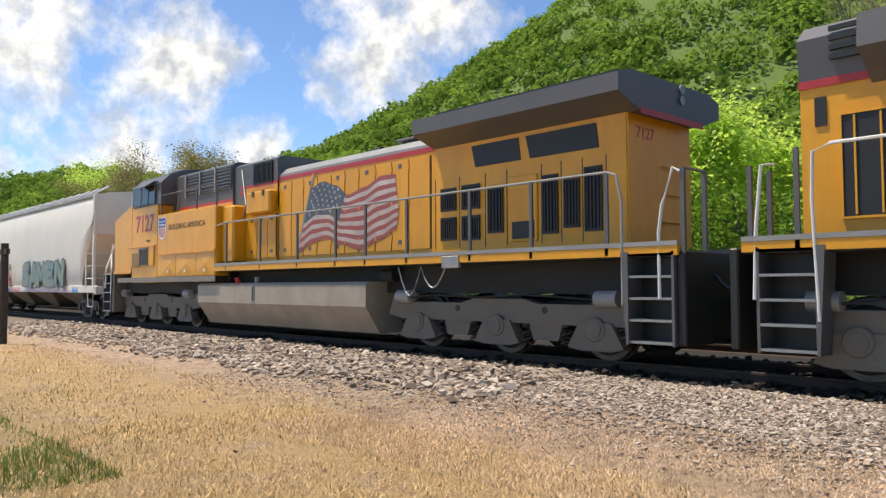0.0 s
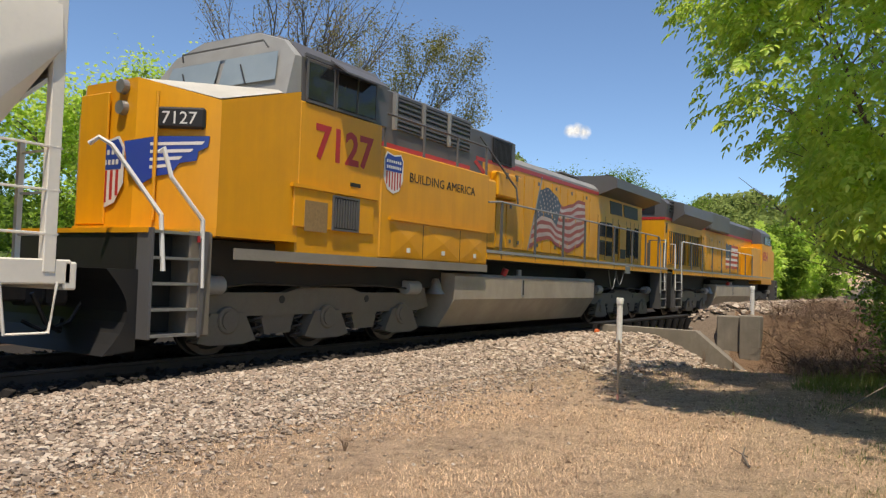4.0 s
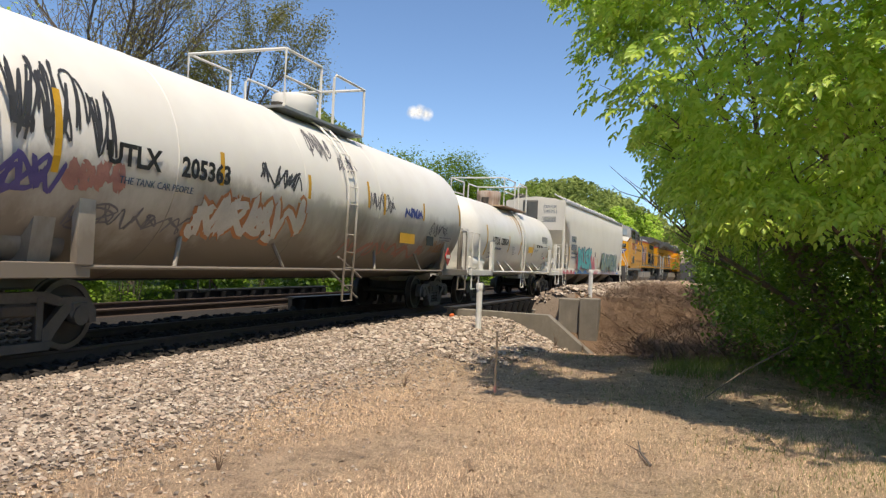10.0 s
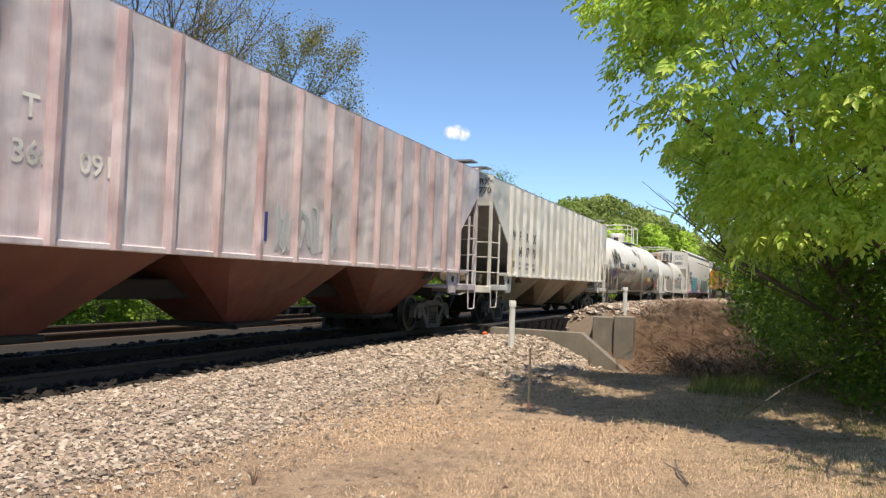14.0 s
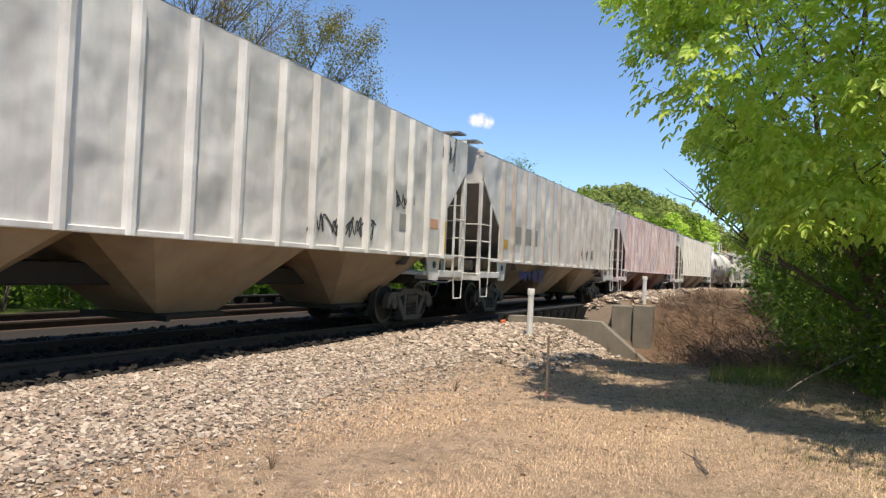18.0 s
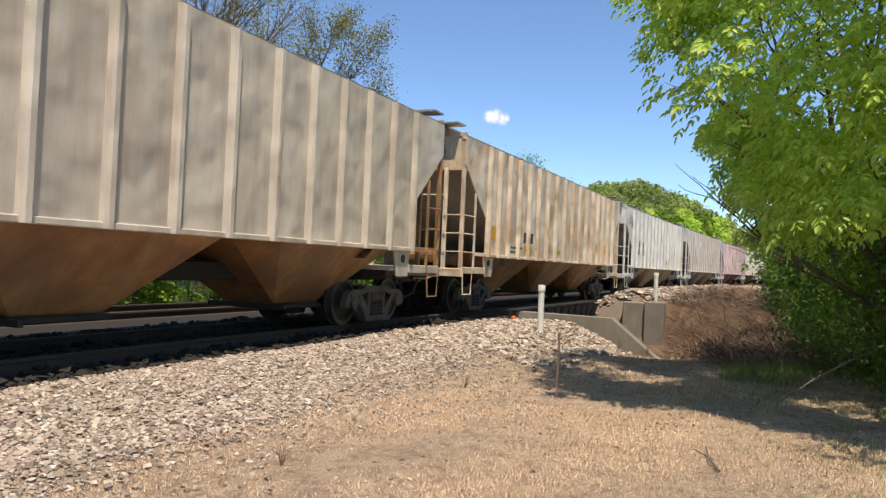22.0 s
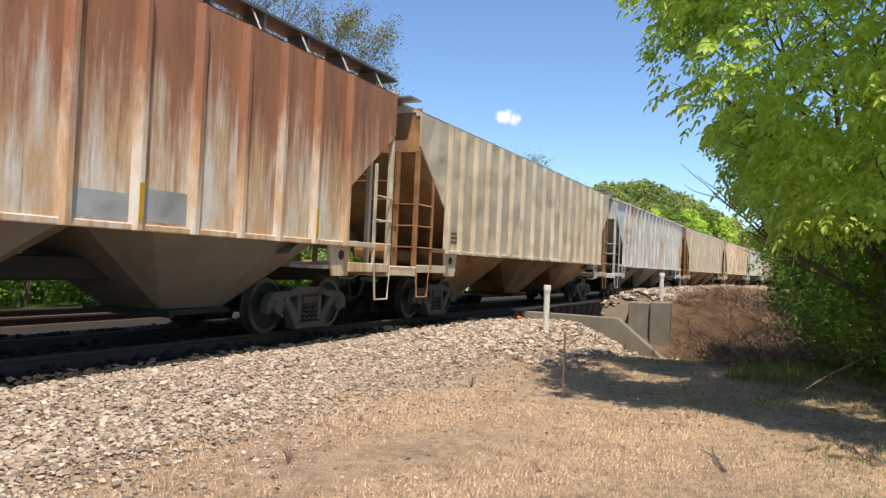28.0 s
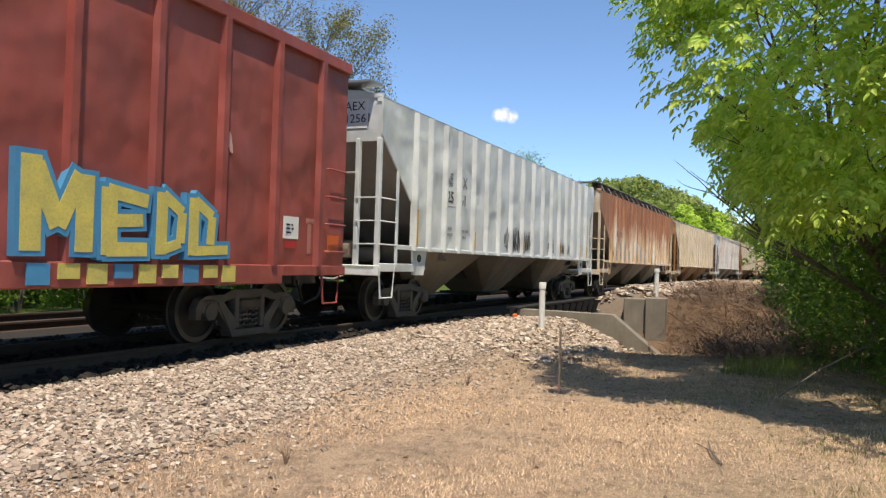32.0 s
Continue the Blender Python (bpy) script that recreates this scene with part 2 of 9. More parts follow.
def ground_mat():
    """Dusty soil and matted thatch of a dry mown lawn, greener patches, brown litter on the ditch bank, litter and
    painted shade under the tree.
    """
    m, t, bs = nodes_of("dry_lawn")
    big = noise_node(t, 0.22, 5)
    mid = noise_node(t, 1.6, 6, rough=0.65)
    fine = noise_node(t, 38, 5, rough=0.75)
    c = mixed(t, ramp(t, mid, 0.35, 0.68), (0.66, 0.47, 0.325), (0.52, 0.36, 0.245))
    c = mixed(t, times(t, ramp(t, big, 0.46, 0.66), 0.45), c, (0.52, 0.38, 0.21))
    c = mixed(t, times(t, ramp(t, noise_node(t, 5, 6, rough=0.75), 0.46, 0.62), 0.75), c, (0.22, 0.15, 0.105))
    c = mixed(t, times(t, ramp(t, fine, 0.48, 0.66), 0.8), c, (0.17, 0.12, 0.085))
    c = mixed(t, times(t, ramp(t, noise_node(t, 90, 4, rough=0.8), 0.50, 0.60), 0.7), c, (0.74, 0.60, 0.46))
    tc = t.nodes.new("ShaderNodeTexCoord")
    sp = t.nodes.new("ShaderNodeSeparateXYZ")
    t.links.new(tc.outputs["Object"], sp.inputs[0])
    gold = times(t, times(t, ramp(t, sp.outputs["X"], -3.0, -5.5), ramp(t, sp.outputs["Y"], 3.4, 2.2)), ramp(t, mid, 0.3, 0.5))
    c = mixed(t, times(t, gold, 0.7), c, (0.62, 0.42, 0.19))
    near = ramp(t, sp.outputs["Y"], 0.8, -3.5)
    near = times(t, near, ramp(t, mid, 0.36, 0.6))
    c = mixed(t, times(t, near, 0.8), c, (0.19, 0.20, 0.055))
    bank = times(t, ramp(t, sp.outputs["X"], 13.5, 17.0), ramp(t, sp.outputs["X"], 31.0, 28.0))
    c = mixed(t, bank, c, (0.22, 0.14, 0.09))
    # brown litter under the tree, also darkening the soil to deepen its shade
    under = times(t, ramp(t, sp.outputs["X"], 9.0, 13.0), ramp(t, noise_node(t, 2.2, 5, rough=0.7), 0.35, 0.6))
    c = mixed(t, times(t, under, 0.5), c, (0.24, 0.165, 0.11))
    far = ramp(t, sp.outputs["Y"], 15.0, 18.0)
    c = mixed(t, far, c, (0.085, 0.125, 0.028))
    t.links.new(c, bs.inputs["Base Color"])
    bs.inputs["Roughness"].default_value = 0.95
    bs.inputs["Specular IOR Level"].default_value = 0.15
    bumped(t, bs, fine, 1.0, 0.06)
    return m


def gravel_mat(name, island, a=(0.30, 0.27, 0.235), b=(0.215, 0.185, 0.155)):
    m, t, bs = nodes_of(name)
    c = mixed(t, ramp(t, noise_node(t, 30, 3), 0.4, 0.7), a, b)
    if island:
        g = t.nodes.new("ShaderNodeNewGeometry")
        cr = t.nodes.new("ShaderNodeValToRGB")
        e = cr.color_ramp.elements
        e[0].position, e[0].color = 0.0, (0.12, 0.085, 0.062, 1)
        e[1].position, e[1].color = 1.0, (0.66, 0.56, 0.46, 1)
        for p, col in ((0.22, (0.25, 0.185, 0.135, 1)), (0.5, (0.41, 0.315, 0.24, 1)), (0.70, (0.46, 0.325, 0.235, 1)), (0.76, (0.52, 0.425, 0.335, 1))):
            x = e.new(p)
            x.color = col
        t.links.new(g.outputs["Random Per Island"], cr.inputs[0])
        c = mixed(t, 0.3, cr.outputs[0], c)
    t.links.new(c, bs.inputs["Base Color"])
    bs.inputs["Roughness"].default_value = 0.9
    bs.inputs["Specular IOR Level"].default_value = 0.25
    bumped(t, bs, noise_node(t, 55, 4), 0.5, 0.01)
    return m


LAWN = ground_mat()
GRAVELBED = gravel_mat("gravel_bed", False, (0.22, 0.17, 0.13), (0.11, 0.085, 0.065))
STONES = gravel_mat("crushed_stone", True)
# oily stone, its colour taken near black to hold the train's shade too
OILYSHADESTONES = gravel_mat("oily_shaded_crushed_stone", False, (0.032, 0.027, 0.023), (0.018, 0.016, 0.014))
STRAW = mat("dry_grass_blades", (0.84, 0.615, 0.41), (0.66, 0.465, 0.305), 1.1, 0.9, fine_amt=0.1, bump=0, island=0.6, dirt=(0.30, 0.20, 0.135), dirt_amt=0.75, dirt_scale=0.9)
GOLDSTRAW = mat("golden_grass_blades", (0.78, 0.55, 0.26), (0.60, 0.42, 0.20), 1.1, 0.9, fine_amt=0.1, bump=0, island=0.4, dirt=(0.40, 0.27, 0.14), dirt_amt=0.5, dirt_scale=0.8)
LITTER = mat("dead_leaf_litter", (0.34, 0.22, 0.13), (0.22, 0.14, 0.09), 3, 0.85, fine_amt=0.2, bump=0, island=0.5)
GREENBLADE = leaf_mat("green_grass_blades", (0.13, 0.20, 0.03), (0.22, 0.25, 0.06), 0.3)
LEAF = leaf_mat("spring_leaves", (0.40, 0.61, 0.085), (0.70, 0.83, 0.17), 0.58, 0.5, 0.15)
LEAFDARK = leaf_mat("shrub_leaves", (0.075, 0.165, 0.015), (0.18, 0.29, 0.03), 0.45)
LEAFTAN = leaf_mat("young_tan_leaves", (0.24, 0.20, 0.075), (0.31, 0.29, 0.09), 0.4)
LEAFMID = leaf_mat("mid_green_leaves", (0.14, 0.25, 0.03), (0.25, 0.36, 0.05), 0.4, rough=0.8, spec=0.1)
LEAFOLIVE = leaf_mat("young_olive_leaves", (0.19, 0.19, 0.055), (0.30, 0.29, 0.08), 0.4)
WOODSOLIVE = leaf_mat("far_hill_woods_leaves", (0.23, 0.30, 0.085), (0.34, 0.40, 0.13), 0.35, 0.06, 0.75, 0.9, 0.05)
WOODS = leaf_mat("hill_woods_leaves", (0.165, 0.275, 0.04), (0.27, 0.39, 0.06), 0.4, 0.06, 0.75, 0.9, 0.05)
HILLSOIL = mat("hill_undergrowth", (0.12, 0.18, 0.035), (0.085, 0.14, 0.025), 0.05, 0.95, fine=0.5, fine_amt=0.4, bump=0)


# ---- mesh helpers ----
class Shape:
    """A mesh under construction: vertices and faces of joined primitives."""

    def __init__(self):
        self.v, self.f = [], []

    def add(self, vs, fs):
        o = len(self.v)
        self.v += [tuple(p) for p in vs]
        self.f += [tuple(i + o for i in q) for q in fs]
        return self

    def box(self, x0, x1, y0, y1, z0, z1, c=0.0):
        if c <= 0:
            vs = [(x, y, z) for x in (x0, x1) for y in (y0, y1) for z in (z0, z1)]
            return self.add(vs, [(0, 1, 3, 2), (4, 6, 7, 5), (0, 4, 5, 1), (2, 3, 7, 6), (0, 2, 6, 4), (1, 5, 7, 3)])
        c = min(c, (x1 - x0) * 0.45, (y1 - y0) * 0.45, (z1 - z0) * 0.45)
        vs, idx = [], {}
        for i, x in enumerate((x0, x1)):
            for j, y in enumerate((y0, y1)):
                for k, z in enumerate((z0, z1)):
                    sx, sy, sz = (c if i == 0 else -c), (c if j == 0 else -c), (c if k == 0 else -c)
                    for a, p in (("x", (x, y + sy, z + sz)), ("y", (x + sx, y, z + sz)), ("z", (x + sx, y + sy, z))):
                        idx[i, j, k, a] = len(vs)
                        vs.append(p)
        fs = []
        for i in (0, 1):
            fs.append([idx[i, j, k, "x"] for j, k in ((0, 0), (0, 1), (1, 1), (1, 0))])
            fs.append([idx[j, i, k, "y"] for j, k in ((0, 0), (0, 1), (1, 1), (1, 0))])
            fs.append([idx[j, k, i, "z"] for j, k in ((0, 0), (0, 1), (1, 1), (1, 0))])
            for j in (0, 1):
                fs.append([idx[i, j, 0, "x"], idx[i, j, 1, "x"], idx[i, j, 1, "y"], idx[i, j, 0, "y"]])
                fs.append([idx[i, 0, j, "x"], idx[i, 1, j, "x"], idx[i, 1, j, "z"], idx[i, 0, j, "z"]])
                fs.append([idx[0, i, j, "y"], idx[1, i, j, "y"], idx[1, i, j, "z"], idx[0, i, j, "z"]])
                for k in (0, 1):
                    fs.append([idx[i, j, k, a] for a in "xyz"])
        return self.add(vs, fs)

    def prism(self, pts, axis, a, b):
        """The polygon pts, drawn in the plane across axis, pushed from a to b along it."""
        put = {"x": lambda u, w, s: (s, u, w), "y": lambda u, w, s: (u, s, w), "z": lambda u, w, s: (u, w, s)}[axis]
        n = len(pts)
        vs = [put(u, w, a) for u, w in pts] + [put(u, w, b) for u, w in pts]
        return self.add(vs, [tuple(range(n)), tuple(range(2 * n - 1, n - 1, -1))] + [(i, (i + 1) % n, n + (i + 1) % n, n + i) for i in range(n)])

    def tube(self, path, r, seg=6, r1=None, caps=True):
        """A round bar along the points of path, tapering from r to r1."""
        path = [Vector(p) for p in path]
        r1 = r if r1 is None else r1
        vs, n = [], len(path)
        for i, p in enumerate(path):
            d = (path[min(i + 1, n - 1)] - path[max(i - 1, 0)]).normalized()
            u = d.cross((0, 0, 1)) if abs(d.z) < 0.9 else d.cross((1, 0, 0))
            u.normalize()
            w = d.cross(u)
            rr = r + (r1 - r) * i / (n - 1)
            vs += [p + (u * math.cos(2 * math.pi * k / seg) + w * math.sin(2 * math.pi * k / seg)) * rr for k in range(seg)]
        fs = [(i * seg + k, i * seg + (k + 1) % seg, (i + 1) * seg + (k + 1) % seg, (i + 1) * seg + k) for i in range(n - 1) for k in range(seg)]
        if caps:
            fs += [tuple(range(seg - 1, -1, -1)), tuple((n - 1) * seg + k for k in range(seg))]
        return self.add(vs, fs)

    def lathe(self, prof, axis="y", seg=24, at=(0, 0, 0)):
        """The profile of (radius, along) points turned round an axis."""
        vs, n = [], len(prof)
        for r, s in prof:
            for k in range(seg):
                a = 2 * math.pi * k / seg
                u, w = r * math.cos(a), r * math.sin(a)
                p = {"y": (u, s, w), "x": (s, u, w), "z": (u, w, s)}[axis]
                vs.append((p[0] + at[0], p[1] + at[1], p[2] + at[2]))
        fs = [(i * seg + k, i * seg + (k + 1) % seg, (i + 1) * seg + (k + 1) % seg, (i + 1) * seg + k) for i in range(n - 1) for k in range(seg)]
        fs += [tuple(range(seg - 1, -1, -1)), tuple((n - 1) * seg + k for k in range(seg))]
        return self.add(vs, fs)

    def quad(self, a, b, c, d):
        return self.add([a, b, c, d], [(0, 1, 2, 3)])

    def mirrored(self):
        """The same shape on the other side of the track's middle."""
        o = len(self.v)
        self.v += [(x, -y, z) for x, y, z in self.v]
        self.f += [tuple(i + o for i in reversed(q)) for q in list(self.f)]
        return self

    def mesh(self, name, m, smooth=None):
        me = bpy.data.meshes.new(name)
        me.from_pydata(self.v, [], self.f)
        bm = bmesh.new()
        bm.from_mesh(me)
        bmesh.ops.recalc_face_normals(bm, faces=bm.faces)
        bm.to_mesh(me)
        bm.free()
        me.materials.append(m)
        if smooth:
            me.shade_smooth()
            me.set_sharp_from_angle(angle=radians(smooth))
        return me


def part(name, shape, m, parent=None, label="", smooth=None, at=None):
    me = shape.mesh(name, m, smooth) if isinstance(shape, Shape) else shape
    ob = new(name, me)
    ob.parent = parent
    if at:
        ob.location = at
    if label:
        ob["label"] = label
    return ob


def thing(name, label, category, group="", at=(0, 0, 0)):
    ob = new(name)
    ob.location = at
    return tagged(ob, label, category, group)


def raw_mesh(name, verts, faces, m, flat=False):
    """A large mesh from numpy arrays: verts (n, 3), faces (k, 3 or 4)."""
    me = bpy.data.meshes.new(name)
    n, k, c = len(verts), len(faces), faces.shape[1]
    me.vertices.add(n)
    me.vertices.foreach_set("co", np.ascontiguousarray(verts, dtype=np.float32).ravel())
    me.loops.add(k * c)
    me.loops.foreach_set("vertex_index", np.ascontiguousarray(faces, dtype=np.int32).ravel())
    me.polygons.add(k)
    me.polygons.foreach_set("loop_start", np.arange(0, k * c, c, dtype=np.int32))
    me.update(calc_edges=True)
    me.materials.append(m)
    if flat:
        me.shade_flat()
    return me


def lettering(text, size, m, parent, at, rot=(90, 0, 0), wide=1.0, bold=0.0, name="lettering", label=""):
    """Painted characters standing 3 mm proud of a surface."""
    cu = bpy.data.curves.new(name, "FONT")
    cu.body, cu.size, cu.offset = text, size, 0.0 if "M" in text else bold
    cu.extrude = 0.002
    cu.resolution_u = 2
    tmp = bpy.data.objects.new(name, cu)
    me = bpy.data.meshes.new_from_object(tmp)
    bpy.data.objects.remove(tmp)
    me.materials.clear()
    me.materials.append(m)
    me.transform(Matrix.Diagonal((wide, 1, 1, 1)))
    ob = new(name, me)
    ob.parent = parent
    ob.matrix_local = pose(*at, *rot)
    if label:
        ob["label"] = label
    return ob


# ---- the line ----
RAIL = 0.36          # height of the rail heads
BEND, BEND_FROM, BEND_TO = -0.00069, 10.0, 58.0


def line_y(x):
    """The middle of the near track; it bends to the right past the culvert."""
    if x <= BEND_FROM:
        return 8.25
    e = min(x, BEND_TO)
    y = 8.25 + BEND * (e - BEND_FROM) ** 2
    return y + 2 * BEND * (e - BEND_FROM) * (x - e)


def line_pose(x):
    slope = (line_y(x + 0.5) - line_y(x - 0.5))
    return pose(x, line_y(x), RAIL, 0, 0, math.degrees(math.atan(slope)))


def smooth01(v):
    v = max(0.0, min(1.0, v))
    return v * v * (3 - 2 * v)


def ground_z(x, y):
    d = line_y(x) - y
    rise = 0.12 + 0.15 * smooth01((x - 8) / 7)
    z = rise * smooth01((4.6 - d) / 0.9) + (0.20 - rise) * smooth01((3.4 - d) / 1.2)
    z += 0.05 * smooth01((x + 4) / 8) * smooth01((4.0 - d) / 1.5) * smooth01((d - 1.6) / 0.6)
    if d < -6.0:
        z = 0.20 - 0.45 * smooth01((-6.0 - d) / 3.0)
        z += 0.02 * max(0.0, -d - 12)
    # the ditch that passes under the line
    cut = smooth01((x - 18.2) / 0.9) * smooth01((27.6 - x) / 1.6)
    near = smooth01((y - 0.0) / 2.5) * 0.75 + 0.25
    z = z * (1 - cut) + cut * (-1.15 * near)
    z -= 0.35 * smooth01((x - 13.5) / 5.0) * smooth01((20.0 - x) / 1.0) * smooth01((3.9 - y) / 1.0) * smooth01((y + 1.5) / 2.0)
    if x > 24 and d > 1.5:
        z += 0.62 * smooth01((x - 25.5) / 2.5) * smooth01((d - 1.5) / 2.0) * smooth01((12 - d) / 6)
    if y < 3.0:
        z += 0.03 * noise.noise((x * 0.6, y * 0.6, 0))
    return z


def axis_steps(stops):
    out = []
    for (a, s), (b, _) in zip(stops, stops[1:]):
        n = max(1, round((b - a) / s))
        out += [a + (b - a) * i / n for i in range(n)]
    return out + [stops[-1][0]]


def hill_z(x, y):
    """The wooded hills beyond the line."""
    z = 0.0
    for cx, cy, h, along, across in ((-150, 294, 116, 172, 135), (-100, 330, 40, 100, 120), (300, 50, 30, 40, 90), (250, 143, 50, 40, 80), (-470, 150, 60, 150, 150), (60, 420, 60, 160, 110)):
        r = math.hypot(cx, cy)
        ux, uy = cx / r, cy / r
        p, q = (x - cx) * ux + (y - cy) * uy, -(x - cx) * uy + (y - cy) * ux
        z += h * math.exp(-((p / across) ** 2 + (q / along) ** 2))
    keep = smooth01((math.hypot(x, y) - 38) / 60) * smooth01((y - 8) / 40 + smooth01((x - 110) / 80))
    return z * keep


def build_ground():
    xs = axis_steps([(-900, 60), (-300, 25), (-80, 4), (-30, 0.7), (-14, 0.35), (32, 0.7), (50, 3), (110, 20), (400, 80), (900, 1)])
    ys = axis_steps([(-400, 60), (-60, 6), (-8, 0.5), (0, 0.25), (7, 0.5), (16, 2), (44, 12), (140, 18), (500, 60), (900, 1)])
    vs = np.array([(x, y, ground_z(x, y) + (hill_z(x, y) if abs(x) > 30 or y > 30 else 0)) for x in xs for y in ys])
    n = len(ys)
    i, j = np.meshgrid(np.arange(len(xs) - 1), np.arange(n - 1), indexing="ij")
    a = (i * n + j).ravel()
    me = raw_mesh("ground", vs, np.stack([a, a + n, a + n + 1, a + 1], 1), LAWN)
    me.materials.append(HILLSOIL)
    me.materials.append(GRAVELBED)
    me.materials.append(OILYSHADESTONES)
    idx = np.zeros(len(a), np.int32)
    cx, cy = vs[a, 0], vs[a, 1]
    dd = np.array([line_y(x) for x in cx]) - cy
    idx[(dd < 4.0) & (dd > -8.0)] = 2
    # oily strip; its near-black colour also paints the shade under the train
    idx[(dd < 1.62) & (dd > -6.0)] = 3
    idx[(np.hypot(cx, cy) > 75) & (cy > 25)] = 1
    me.polygons.foreach_set("material_index", idx)
    me.shade_smooth()
    return tagged(new("ground", me), "dry mown lawn with gravel beside a railway line", "ground", kind="structure")


build_ground()


def rail_along(y_off, name):
    """One rail: foot, web and polished head swept along the line."""
    prof = [(-0.07, -0.172), (0.07, -0.172), (0.07, -0.16), (0.012, -0.14), (0.012, -0.05), (0.036, -0.035), (0.036, -0.004), (0.03, 0.0), (-0.03, 0.0), (-0.036, -0.004), (-0.036, -0.035), (-0.012, -0.05), (-0.012, -0.14), (-0.07, -0.16)]
    xs = axis_steps([(-320, 40), (10, 3), (60, 40), (340, 1)])
    n, sh = len(prof), Shape()
    vs = [(x, line_y(x) + y_off + u, RAIL + w) for x in xs for u, w in prof]
    fs = [(i * n + k, i * n + (k + 1) % n, (i + 1) * n + (k + 1) % n, (i + 1) * n + k) for i in range(len(xs) - 1) for k in range(n)]
    me = sh.add(vs, fs).mesh(name, RAILSIDE)
    me.materials.append(RAILTOP)
    for p in me.polygons:
        if p.center.z > RAIL - 0.003 and p.normal.z > 0.5:
            p.material_index = 1
    return me


SECOND = 4.3         # spacing of the far track
for off in (-0.7525, 0.7525, SECOND - 0.7525, SECOND + 0.7525):
    tagged(new("rail", rail_along(off, "rail")), "steel rail with a polished running surface", "rail", kind="structure")

# ties: the near stretch one by one, the far ones joined
random.seed(3)
TIE = Shape().box(-0.115, 0.115, -1.28, 1.28, -0.17, 0.0, 0.012).mesh("tie", TIEWOOD)
tie_bed = tagged(new("tie_bed", Shape().box(-60, 18.4, 8.25 - 1.2, 8.25 + 1.2, 0.02, 0.06).mesh("tie_bed", OILYSHADESTONES)), kind="structure", label="gravel bed under the ties")
rest = Shape()
x = -320.0
while x < 330:
    for tr in (0.0, SECOND):
        y, s = line_y(x) + tr, random.uniform(-0.05, 0.05)
        if tr == 0 and -38 < x < 40:
            t_ob = part("tie", TIE, TIEWOOD, tie_bed, at=(x, y + s, RAIL - 0.172 + random.uniform(-0.006, 0.0)))
            t_ob.rotation_euler.z = math.atan(2 * BEND * max(0, min(x, BEND_TO) - BEND_FROM)) + random.uniform(-0.01, 0.01)
        else:
            rest.box(x - 0.11, x + 0.11, y - 1.28 + s, y + 1.28 + s, RAIL - 0.34, RAIL - 0.175)
    x += 0.52
tagged(new("far_ties", rest.mesh("far_ties", TIEWOOD)), "weathered wooden ties under the far rails", "ties", kind="stuff")


def stones(n, area, size, seed, name, m, label, dens=None):
    """Crushed stone: broken angular lumps, each its own shape, resting on the ground."""
    rng = np.random.default_rng(seed)
    base = np.array([(x, y, z) for x in (-1, 1) for y in (-1, 1) for z in (-1, 1)], float)
    quad = np.array([(0, 1, 3, 2), (4, 6, 7, 5), (0, 4, 5, 1), (2, 3, 7, 6), (0, 2, 6, 4), (1, 5, 7, 3)])
    tri = np.concatenate([quad[:, [0, 1, 2]], quad[:, [0, 2, 3]]])
    pts = area(rng, n)
    n = len(pts)
    sz = size * np.minimum(rng.lognormal(0, 0.3, n), 1.9)
    sc = rng.uniform(0.6, 1.15, (n, 1, 3)) * sz[:, None, None] * 0.5
    v = (base[None] + rng.uniform(-0.55, 0.2, (n, 8, 3)) * base[None]) * sc
    q = rng.normal(0, 1, (n, 4))
    q /= np.linalg.norm(q, axis=1)[:, None]
    a, b, c, d = q.T
    rot = np.stack([np.stack([1 - 2 * (c * c + d * d), 2 * (b * c - a * d), 2 * (b * d + a * c)], 1),
                    np.stack([2 * (b * c + a * d), 1 - 2 * (b * b + d * d), 2 * (c * d - a * b)], 1),
                    np.stack([2 * (b * d - a * c), 2 * (c * d + a * b), 1 - 2 * (b * b + c * c)], 1)], 1)
    out = np.einsum("nij,nkj->nki", rot, v) * [1.12, 1.12, 0.68] + pts[:, None, :]
    out[..., 2] += (sz * rng.uniform(0.0, 0.45, n))[:, None]
    faces = (tri[None] + (np.arange(n) * 8)[:, None, None]).reshape(-1, 3)
    return tagged(new(name, raw_mesh(name, out.reshape(-1, 3), faces, m, True)), label, "gravel", kind="stuff")


def ballast_area(x0, x1, d0, d1, ragged=0.35):
    def pick(rng, n):
        x = rng.uniform(x0, x1, n)
        d = rng.uniform(d0, d1 + ragged, n)
        edge = d1 + ragged * (np.sin(x * 1.3) * 0.5 + np.sin(x * 0.37 + 1) * 0.5) * 0.8
        keep = (d < edge) | (rng.random(n) < 0.12)
        pts = [(a, line_y(a) - b, ground_z(a, line_y(a) - b)) for a, b in zip(x[keep], d[keep])]
        return np.array([p for p in pts if not (18.3 < p[0] < 27.2 and p[1] < 6.2)])
    return pick


stones(80000, ballast_area(-8, 12, 1.52, 3.95), 0.0315, 1, "ballast_stones", STONES, "pale crushed stone ballast beside the rails")
stones(17000, ballast_area(-34, -8, 1.52, 3.95), 0.07, 2, "ballast_stones", STONES, "pale crushed stone ballast beside the rails")
stones(13000, ballast_area(12, 18.6, 1.5, 5.0, 0.3), 0.06, 3, "ballast_stones", STONES, "pale crushed stone ballast beside the culvert")
stones(7000, ballast_area(26.5, 60, 1.3, 4.5), 0.11, 4, "ballast_stones", STONES, "pale crushed stone ballast along the bend")
